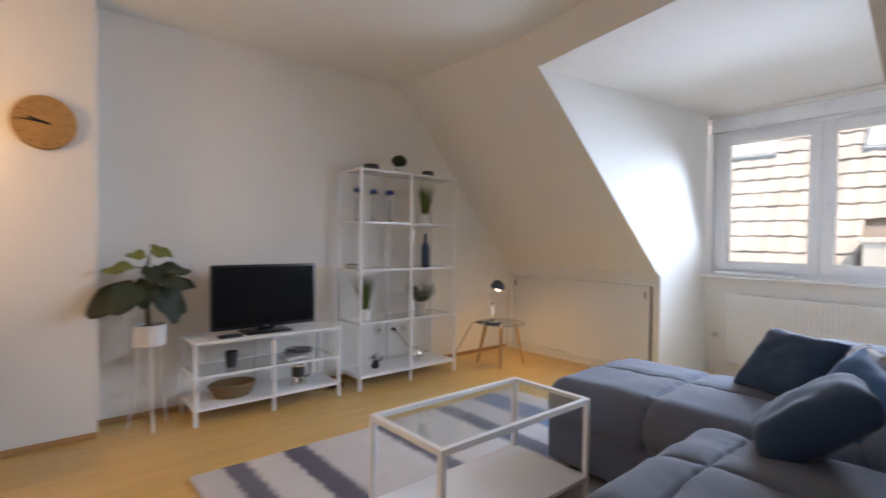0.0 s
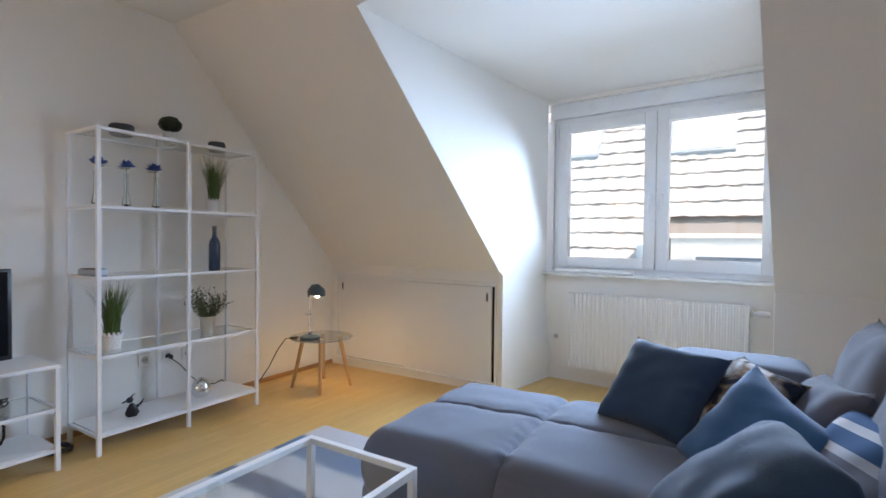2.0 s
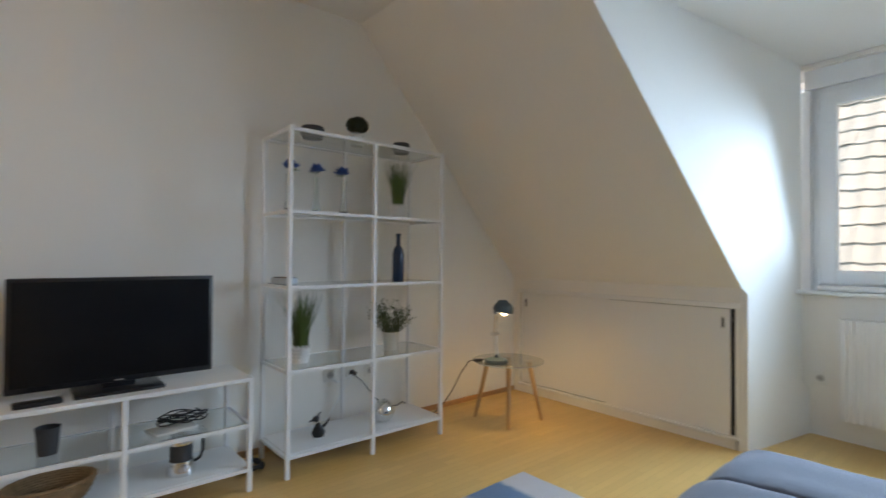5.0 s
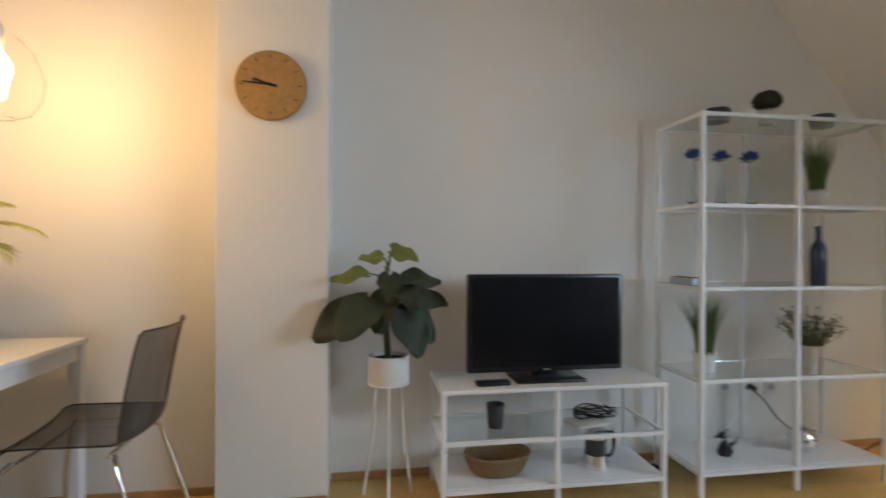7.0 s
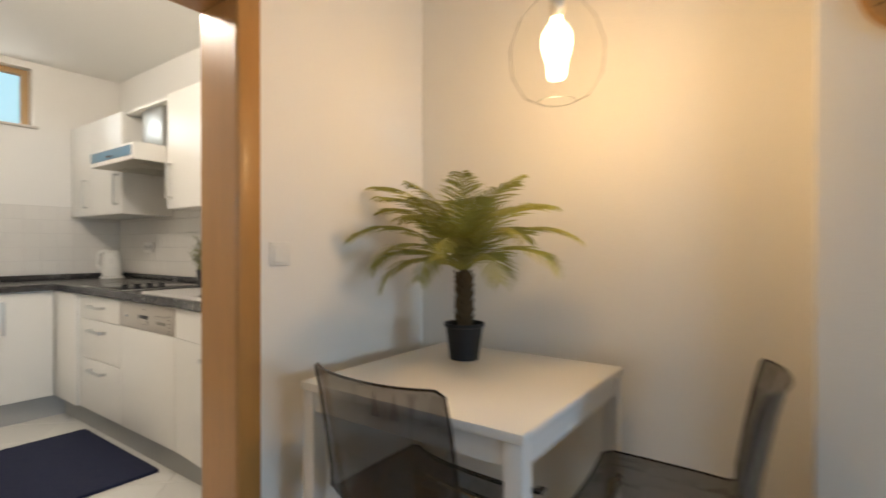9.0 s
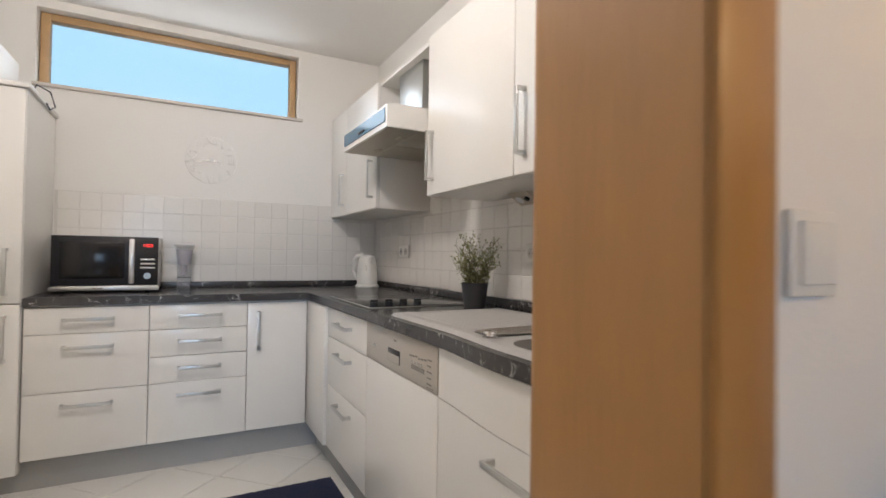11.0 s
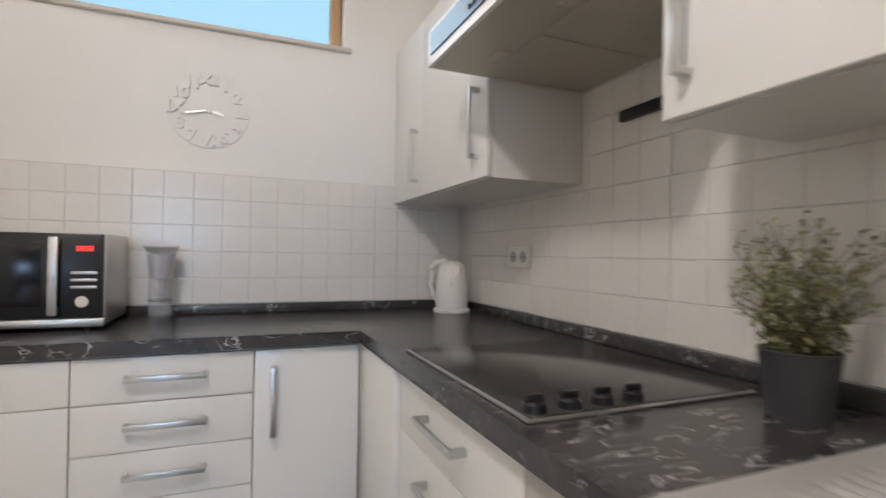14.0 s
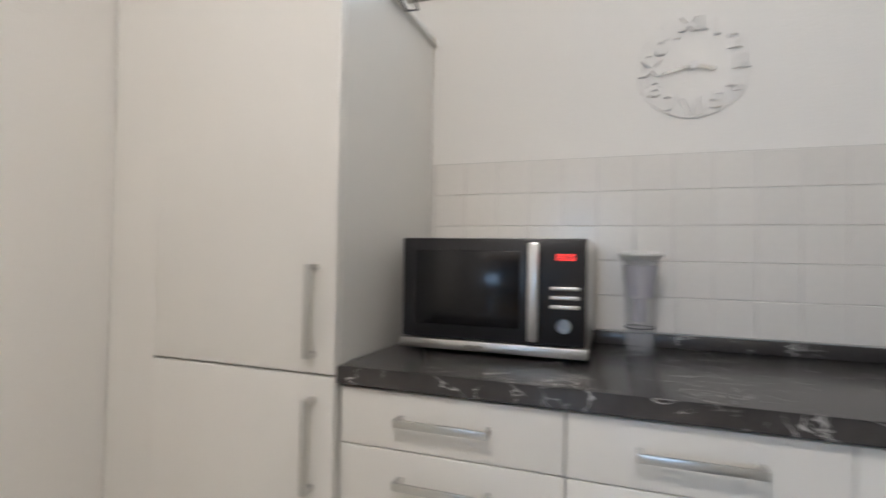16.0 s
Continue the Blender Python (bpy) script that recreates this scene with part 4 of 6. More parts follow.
# ---- round glass side table with its lamp ----
tb = thing("side_table", pose(4.0, 3.92, 0), "small round glass table on splayed wooden legs", "side table")
bm = B()
lathe(bm, [(0, 0.392), (0.238, 0.392), (0.241, 0.396), (0.238, 0.400), (0, 0.400)], 48)
part("glass_top", bm, M_GLASS, tb, "round clear glass top").visible_shadow = False
bm = B()
lathe(bm, [(0.2395, 0.3935), (0.2425, 0.396), (0.2395, 0.3985)], 48)
part("glass_edge", bm, M_ZINC, tb, "dark greenish glass rim")
for a in (41, 131, 223, 313):
    c, s = math.cos(radians(a)), math.sin(radians(a))
    bm = B()
    sweep(bm, [(0.14 * c, 0.14 * s, 0.392), (0.18 * c, 0.18 * s, 0.20), (0.226 * c, 0.226 * s, 0.0)], 0.017, 10, 0.012)
    part("leg", bm, M_LEGOAK, tb, "light wooden leg")
    bm = B()
    tube(bm, (0.13 * c, 0.13 * s, 0.384), (0.13 * c, 0.13 * s, 0.392), 0.024)
    part("pad", bm, M_STEEL, tb)

dl = thing("desk_lamp", pose(3.865, 3.905, 0.40), "blue-grey metal desk lamp with a lit shade", "desk lamp")
bm = B()
lathe(bm, [(0, 0), (0.075, 0), (0.078, 0.008), (0.074, 0.024), (0.05, 0.032), (0.015, 0.036), (0.012, 0.055), (0, 0.056)], 32)
part("base", bm, M_BLUELACQ, dl)
HEAD = Vector((0.04, -0.022, 0.345))
for dx in (-0.012, 0.012):
    bm = B()
    tube(bm, (dx, 0, 0.05), (dx + 0.012, 0.025, 0.19), 0.004, seg=8)
    part("lower_arm", bm, M_CHROME, dl, "chrome arm")
    bm = B()
    tube(bm, (dx + 0.012, 0.025, 0.19), (dx - 0.004, -0.005, 0.335), 0.004, seg=8)
    part("upper_arm", bm, M_CHROME, dl, "chrome arm")
bm = B()
tube(bm, (-0.018, 0.025, 0.19), (0.042, 0.025, 0.19), 0.012)
part("joint", bm, M_CHROME, dl)
bm = B()
tube(bm, (-0.024, -0.005, 0.335), (0.018, -0.005, 0.335), 0.011)
sweep(bm, [(-0.004, -0.005, 0.335), (-0.003, -0.008, 0.385), (0.008, -0.012, 0.408), (0.038, -0.021, 0.408)], 0.009, 8)
part("neck", bm, M_BLUELACQ, dl)
bm = B()
lathe(bm, [(0.018, 0.07), (0.022, 0.062), (0.045, 0.052), (0.064, 0.03), (0.070, 0.0), (0.067, 0.0), (0.06, 0.028), (0.04, 0.048), (0.016, 0.058)], 28, Matrix.Translation(HEAD) @ pose(0, 0, 0, 14, 0, 0), closed=True)
part("shade", bm, M_BLUELACQ, dl, "blue-grey dome shade")
bm = B()
lathe(bm, [(0, -0.026), (0.017, -0.018), (0.022, 0.0), (0.016, 0.02), (0.012, 0.045), (0, 0.05)], 20, Matrix.Translation(HEAD + Vector((0.004, -0.008, -0.008))))
part("bulb", bm, M_BULB, dl, "glowing warm bulb")
bm = B()
box(bm, -0.016, 0.016, -0.03, 0.03, 0, 0.018, 0.005)
single("cord_switch", bm, M_BLACK, pose(3.80, 4.01, 0.40, 0, 0, 60), "black inline cord switch on the glass table", "cord switch")
bm = B()
sweep(bm, [(3.865, 3.985, 0.412), (3.80, 4.015, 0.412), (3.745, 4.04, 0.405), (3.70, 4.07, 0.33), (3.66, 4.12, 0.20), (3.63, 4.18, 0.10), (3.60, 4.24, 0.035), (3.63, 4.28, 0.02), (3.67, 4.25, 0.015), (3.62, 4.21, 0.02), (3.56, 4.27, 0.03), (3.49, 4.33, 0.06), (3.42, 4.345, 0.125), (3.34, 4.31, 0.121), (3.26, 4.33, 0.14), (3.19, 4.345, 0.20), (3.12, 4.36, 0.30), (3.055, 4.385, 0.362)], 0.0035, 6)
single("lamp_cord", bm, M_POTB, Matrix(), "thin dark lamp cord hanging to the wall socket", "cord")
pl = B()
tube(pl, (3.055, 4.388, 0.365), (3.055, 4.352, 0.365), 0.019, 0.014, 14)
single("cord_plug", pl, M_BLACK, Matrix(), "black round plug in the wall socket", "plug")
bm = B()
sweep(bm, [(2.905, 4.386, 0.36), (2.93, 4.35, 0.33), (2.99, 4.35, 0.345), (3.04, 4.36, 0.36)], 0.004, 6)
sweep(bm, [(3.04, 4.36, 0.35), (2.95, 4.34, 0.25), (2.86, 4.34, 0.13), (2.83, 4.335, 0.12)], 0.003, 6)
single("white_cable", bm, M_PVC, Matrix(), "thin pale cable below the sockets", "cable")


# ---- small plants ----
def blade(bm, base, az, length, lean, width, seg=5):
    d = Vector((math.cos(az), math.sin(az), 0))
    s = Vector((-math.sin(az), math.cos(az), 0))
    prev = None
    for k in range(seg + 1):
        t = k / seg
        p = Vector(base) + d * (lean * length * t * t) + Vector((0, 0, length * (t - 0.30 * lean * t * t)))
        w = width * (1 - t) ** 0.7 + 0.0004
        cur = (bm.verts.new(p - s * w), bm.verts.new(p + s * w))
        if prev:
            bm.faces.new((prev[0], prev[1], cur[1], cur[0]))
        prev = cur


def lace_pot(r, h, n=14):
    bm = B()
    lathe(bm, [(0, 0), (r * 0.8, 0), (r * 0.95, h * 0.86), (r * 0.9, h * 0.86), (r * 0.75, 0.006), (0, 0.006)], 2 * n)
    for k in range(n):
        a = 2 * math.pi * k / n
        tube(bm, (r * 0.93 * math.cos(a), r * 0.93 * math.sin(a), h * 0.82), (r * 0.97 * math.cos(a), r * 0.97 * math.sin(a), h), r * 0.17, r * 0.09, 8)
    for j in range(3):
        for k in range(n):
            a = 2 * math.pi * (k + j * 0.5) / n
            rr = r * (0.84 + 0.035 * j)
            tube(bm, (rr * math.cos(a), rr * math.sin(a), h * (0.2 + 0.2 * j)), ((rr + 0.003) * math.cos(a), (rr + 0.003) * math.sin(a), h * (0.2 + 0.2 * j)), 0.005, 0.003, 6)
    return bm


def grass_pot(m, seed, height, r=0.045, n=150):
    rnd = random.Random(seed)
    g = thing("grass_plant", m, "tufted artificial grass in a white lace-edged pot", "plant", "potted grasses on the shelf")
    part("pot", lace_pot(r, 0.095), M_POTW, g, "white lace-edged pot")
    bm = B()
    for k in range(n):
        a, q = rnd.uniform(0, 6.28), r * 0.7 * rnd.random() ** 0.5
        blade(bm, (q * math.cos(a), q * math.sin(a), 0.07), a + rnd.uniform(-0.6, 0.6), height * rnd.uniform(0.6, 1.08), rnd.uniform(0.02, 0.42), 0.0028)
    tagged(part("grass_tuft", bm, M_GRASS, g), kind="stuff")
    return g


grass_pot(pose(3.235, 4.16, 1.331), 3, 0.31, 0.048, 170)
grass_pot(pose(2.60, 4.15, 0.531), 4, 0.31, 0.055, 190)


def twig_plant(name, m, seed, pot_bm, pot_mat, pot_label, label, base_z, height, spread, n, leaf=0.011, group="", leaf_mat=None):
    rnd = random.Random(seed)
    g = thing(name, m, label, "plant", group)
    part("pot", pot_bm, pot_mat, g, pot_label)
    tw, lf = B(), B()
    for k in range(n):
        a = rnd.uniform(0, 6.28)
        lean = spread * rnd.random() ** 0.7
        h = height * rnd.uniform(0.55, 1.0)
        pts, p = [], Vector((0.02 * math.cos(a), 0.02 * math.sin(a), base_z))
        ph = rnd.uniform(0, 6)
        for i in range(9):
            t = i / 8
            pts.append(p + Vector((math.cos(a) * lean * t + 0.012 * math.sin(ph + i * 1.7), math.sin(a) * lean * t + 0.012 * math.cos(ph + i * 1.3), h * t - 0.25 * lean * t * t)))
        sweep(tw, pts, 0.0018, 4, 0.0007)
        for i in range(2, 9):
            for _ in range(3):
                q = pts[i] + Vector([rnd.uniform(-0.008, 0.008) for _ in range(3)])
                d = Vector([rnd.uniform(-1, 1) for _ in range(3)]).normalized()
                s = d.cross(Vector((0.3, 0.2, 1))).normalized() * leaf * 0.35
                v = [lf.verts.new(q), lf.verts.new(q + d * leaf * 0.5 + s), lf.verts.new(q + d * leaf), lf.verts.new(q + d * leaf * 0.5 - s)]
                lf.faces.new(v)
    tagged(part("twig_growth", tw, M_STEM, g), kind="stuff")
    tagged(part("foliage", lf, leaf_mat or M_TWIG, g), kind="stuff")
    return g


bm = B()
lathe(bm, [(0, 0), (0.042, 0), (0.052, 0.105), (0.055, 0.11), (0.051, 0.11), (0.041, 0.008), (0, 0.008)], 28)
twig_plant("twig_plant", pose(3.185, 4.15, 0.531), 11, bm, M_STEEL, "zinc bucket pot", "twiggy green plant in a zinc bucket", 0.08, 0.235, 0.135, 72, 0.014)

# ---- other things on the shelf ----
for x, r in ((2.655, 0.066), (3.25, 0.056)):
    bm = B()
    lathe(bm, [(0, 0), (r * 0.8, 0), (r, 0.024), (r * 0.95, 0.052), (r * 0.85, 0.06), (r * 0.75, 0.052), (0, 0.04)], 28)
    single("dark_bowl", bm, M_POTB, pose(x, 4.15, 1.746), "round dark stone bowl on the shelf top", "bowl", "dark bowls on the shelf")
tp = thing("topiary_plant", pose(2.935, 4.15, 1.746), "round dark green moss ball in a white pot", "plant")
part("pot", lace_pot(0.042, 0.07, 12), M_POTW, tp, "white lace-edged pot")
bm = B()
rnd = random.Random(5)
for k in range(620):
    d = Vector([rnd.gauss(0, 1) for _ in range(3)]).normalized()
    c = Vector((0, 0, 0.118)) + Vector((d.x * 0.062, d.y * 0.062, d.z * 0.046)) * rnd.uniform(0.75, 1.03)
    s = d.cross(Vector((rnd.random(), rnd.random(), 0.4))).normalized() * 0.009
    t = d.cross(s).normalized() * 0.009
    bm.faces.new([bm.verts.new(c + s), bm.verts.new(c + t + d * 0.006), bm.verts.new(c - s), bm.verts.new(c - t + d * 0.003)])
tagged(part("foliage", bm, M_LEAF, tp), kind="stuff")

for k, (x, ang) in enumerate(((2.525, 30), (2.68, -10), (2.85, 15))):
    vs = thing("bud_vase", pose(x, 4.15, 1.331), "slim clear glass vase with a blue flower", "vase", "bud vases on the shelf")
    bm = B()
    lathe(bm, [(0, 0), (0.022, 0), (0.024, 0.02), (0.014, 0.07), (0.0115, 0.17), (0.015, 0.20), (0.0135, 0.20), (0.010, 0.17), (0.012, 0.07), (0.021, 0.02), (0, 0.008)], 20)
    part("vase", bm, M_GLASS, vs, "clear glass vase").visible_shadow = False
    bm = B()
    sweep(bm, [(0, 0, 0.02), (0.002, 0, 0.14), (0.012 * (1 - k), 0.0, 0.235)], 0.0016, 6)
    part("stem", bm, M_STEM, vs)
    bm = B()
    rnd = random.Random(k)
    for j in range(60):
        d = Vector((rnd.gauss(0, 1), rnd.gauss(0, 1), abs(rnd.gauss(0, 0.7)) + 0.1)).normalized()
        c = Vector((0.012 * (1 - k), 0, 0.235))
        s = d.cross(Vector((0.2, 0.1, 1))).normalized() * 0.010
        ln = rnd.uniform(0.036, 0.058)
        bm.faces.new([bm.verts.new(c), bm.verts.new(c + d * ln * 0.6 + s), bm.verts.new(c + d * ln), bm.verts.new(c + d * ln * 0.6 - s)])
    part("petals", bm, M_FLOWER, vs, "blue petals")
    bm = B()
    for j in range(3):
        d = Vector((math.cos(j + ang), math.sin(j + ang), 0.1)).normalized()
        s = d.cross(Vector((0, 0, 1))).normalized() * 0.011
        c0 = Vector((0.01 * (1 - k), 0, 0.222))
        bm.faces.new([bm.verts.new(c0), bm.verts.new(c0 + d * 0.028 + s), bm.verts.new(c0 + d * 0.056), bm.verts.new(c0 + d * 0.028 - s)])
    part("leaf", bm, M_GRASS, vs, "green leaf")

bm = B()
lathe(bm, [(0, 0), (0.034, 0), (0.037, 0.006), (0.037, 0.165), (0.030, 0.195), (0.0145, 0.22), (0.0135, 0.275), (0.016, 0.278), (0.016, 0.292), (0, 0.293)], 28)
single("wine_bottle", bm, M_BOTTLE, pose(3.235, 4.15, 0.951), "dark blue glass bottle on a glass shelf", "bottle")
bm = B()
box(bm, -0.035, 0.035, -0.075, 0.075, 0, 0.032, 0.004)
b_ = single("small_box", bm, M_ZINC, pose(2.515, 4.17, 0.951, 0, 0, 8), "small metal tin lying on a glass shelf", "box")
bm = B()
box(bm, -0.03, 0.03, -0.068, 0.068, 0.0325, 0.036, 0.001)
part("lid_label", bm, M_BEIGE, b_, "worn picture on the lid")
bm = B()
lathe(bm, [(0, 0), (0.03, 0.003), (0.05, 0.03), (0.05, 0.052), (0.034, 0.085), (0.014, 0.098), (0.008, 0.098), (0, 0.09)], 28)
for k in range(24):
    a = k * 0.8
    tube(bm, (0.049 * math.cos(a), 0.049 * math.sin(a), 0.03 + 0.002 * k), (0.052 * math.cos(a), 0.052 * math.sin(a), 0.03 + 0.002 * k), 0.004, 0.001, 6)
single("silver_vase", bm, M_CHROME, pose(3.125, 4.13, 0.116) @ Matrix.Scale(1.28, 4), "small round silver mirror-glass tealight holder", "candle holder")
bm = B()
lathe(bm, [(0, 0), (0.022, 0.0), (0.03, 0.022), (0.02, 0.055), (0.009, 0.075), (0, 0.078)], 14, Matrix.Diagonal((1.25, 0.75, 1, 1)))
lathe(bm, [(0, -0.02), (0.015, -0.012), (0.02, 0), (0.014, 0.012), (0, 0.018)], 12, pose(-0.012, 0, 0.098))
sweep(bm, [(-0.025, 0, 0.095), (-0.048, 0, 0.088), (-0.05, 0, 0.084)], 0.006, 6, 0.002)
sweep(bm, [(0.02, 0, 0.05), (0.045, 0, 0.068), (0.06, 0, 0.095)], 0.010, 6, 0.002)
sweep(bm, [(-0.005, 0, 0.112), (0.006, 0, 0.128), (0.018, 0, 0.13)], 0.005, 6, 0.001)
single("bird_figurine", bm, M_BLACK, pose(2.70, 4.13, 0.116, 0, 0, -15), "small black metal bird figurine", "figurine")

# ---- large-leaved plant on its stand ----
pp = thing("leafy_plant", pose(1.065, 4.17, 0), "large-leaved green plant in a white pot on a white stand", "plant")
bm = B()
lathe(bm, [(0, 0.525), (0.085, 0.525), (0.09, 0.535), (0.09, 0.645), (0.086, 0.648), (0.083, 0.645), (0.083, 0.54), (0, 0.54)], 36)
part("pot", bm, M_POTW, pp, "white cylindrical pot")
bm = B()
lathe(bm, [(0, 0.632), (0.05, 0.634), (0.082, 0.628), (0.082, 0.60), (0, 0.60)], 24)
part("soil", bm, M_SOIL, pp)
for k in range(3):
    a = 0.5 + k * 2.094
    bm = B()
    sweep(bm, [(0.06 * math.cos(a), 0.06 * math.sin(a), 0.522), (0.085 * math.cos(a), 0.085 * math.sin(a), 0.25), (0.125 * math.cos(a), 0.125 * math.sin(a), 0.0)], 0.006, 8)
    part("stand_leg", bm, M_METALW, pp, "white stand leg")
bm = B()
lathe(bm, [(0.06, 0.52), (0.092, 0.52), (0.092, 0.5245), (0.06, 0.5245)], 30, closed=True)
part("stand_ring", bm, M_METALW, pp, "white stand ring")
bm = B()
sweep(bm, [(0, 0, 0.62), (-0.012, 0, 0.75), (0.004, 0.005, 0.9), (-0.012, 0, 1.04)], 0.016, 8, 0.008)
part("stem", bm, M_STEM, pp)


def big_leaf(length, width, droop, seed):
    """A heart-shaped leaf along +x, sagging at the tip, folded along its rib."""
    bm = B()
    n, k = 14, 4
    rows = []
    for i in range(n + 1):
        t = i / n
        w = width * max(0.02, math.sin(math.pi * (t * 0.96 + 0.02) ** 0.72)) ** 0.62
        rows.append([])
        for j in range(-k, k + 1):
            s = j / k
            x = length * (t - 0.10 * (1 - t) * s * s)
            z = -droop * length * t * t + 0.10 * width * abs(s) * (1 - t) + 0.012 * math.sin(9 * t + seed + 2.5 * abs(s)) * abs(s)
            rows[-1].append(bm.verts.new((x, s * w, z)))
    for p, q in zip(rows, rows[1:]):
        for j in range(2 * k):
            bm.faces.new((p[j], p[j + 1], q[j + 1], q[j]))
    return bm


# azimuth, start height, reach of the stalk, rise, length, half width, droop, pitch, roll, young
for k, (az, z, reach, rise, ln, wd, dr, tilt, roll, young) in enumerate((
        (200, 0.80, 0.12, 0.07, 0.245, 0.095, 0.25, 24, -48, 0), (226, 0.84, 0.12, 0.06, 0.21, 0.09, 0.3, 32, -34, 0), (184, 0.82, 0.13, 0.03, 0.20, 0.085, 0.3, 14, -40, 0),
        (-22, 0.82, 0.06, 0.06, 0.22, 0.092, 0.3, 42, 40, 0), (2, 0.86, 0.09, 0.06, 0.19, 0.07, 0.25, 8, 40, 0), (-52, 0.80, 0.10, 0.05, 0.2, 0.085, 0.35, 50, 20, 0),
        (250, 0.86, 0.06, 0.06, 0.17, 0.075, 0.35, 40, 0, 0), (300, 0.92, 0.06, 0.04, 0.17, 0.065, 0.3, 15, 20, 0), (345, 0.93, 0.05, 0.06, 0.18, 0.062, 0.2, -2, 35, 0),
        (196, 0.97, 0.10, 0.04, 0.16, 0.05, 0.25, 0, -30, 1), (205, 1.02, 0.03, 0.06, 0.11, 0.045, 0.25, -5, -30, 1), (340, 1.04, 0.01, 0.07, 0.12, 0.048, 0.4, 5, 45, 1), (268, 0.98, 0.04, 0.02, 0.13, 0.055, 0.4, 25, 0, 0))):
    a = radians(az)
    tip = Vector((reach * math.cos(a), reach * math.sin(a) * 0.8, z + rise))
    bm = B()
    sweep(bm, [(0, 0, z), (tip.x * 0.5, tip.y * 0.5, z + rise * 0.75), tip], 0.005, 6, 0.003)
    part("stalk", bm, M_STEM, pp)
    part("leaf", big_leaf(ln, wd, dr, k), M_LEAF2 if young else M_LEAF, pp, "yellow-green young leaf" if young else "", m=Matrix.Translation(tip) @ pose(0, 0, 0, 0, tilt, az) @ pose(0, 0, 0, roll))

# ---- wooden wall clock on the pillar ----
wc_ = thing("wall_clock", pose(0.56, 4.185, 1.812), "round cork-coloured wooden wall clock with black pointers", "clock")
bm = B()
lathe(bm, [(0, 0.0), (0.142, 0.0), (0.148, 0.006), (0.148, 0.024), (0.142, 0.03), (0, 0.03)], 64, pose(0, 0, 0, 90))
part("dial", bm, M_CORK, wc_)
for ln, w, ang in ((0.115, 0.003, 176), (0.075, 0.0045, 163)):
    bm = B()
    box(bm, -0.025, ln, -0.002, 0.001, -w, w, m=pose(0, -0.034, 0, 0, -ang, 0))
    part("pointer", bm, M_BLACK, wc_, "slim black pointer")
bm = B()
tube(bm, (0, -0.03, 0), (0, -0.037, 0), 0.008)
part("pin", bm, M_BLACK, wc_)
for k in range(12):
    a = k * math.pi / 6
    bm = B()
    box(bm, 0.112, 0.128, -0.001, 0.0005, -0.0022, 0.0022, m=pose(0, -0.0305, 0, 0, -math.degrees(a), 0))
    part("hour_mark", bm, M_TRUNK, wc_, "burnt hour mark")

# ---- dining alcove ----
socket(pose(-0.68, 4.34, 0.42), 2)
dt = thing("dining_table", pose(-0.94, 3.495, 0), "white square dining table with metal legs", "table")
bm = B()
box(bm, 0, 0.75, 0, 0.755, 0.715, 0.74, 0.003)
part("tabletop", bm, M_TRIMW, dt)
bm = B()
box(bm, 0.045, 0.705, 0.012, 0.03, 0.655, 0.714)
box(bm, 0.045, 0.705, 0.725, 0.743, 0.655, 0.714)
box(bm, 0.012, 0.03, 0.045, 0.71, 0.655, 0.714)
box(bm, 0.72, 0.738, 0.045, 0.71, 0.655, 0.714)
part("apron", bm, M_METALW, dt, smooth=False)
for x in (0.004, 0.696):
    for y in (0.004, 0.701):
        bm = B()
        box(bm, x, x + 0.05, y, y + 0.05, 0, 0.7145, 0.006)
        part("leg", bm, M_METALW, dt)


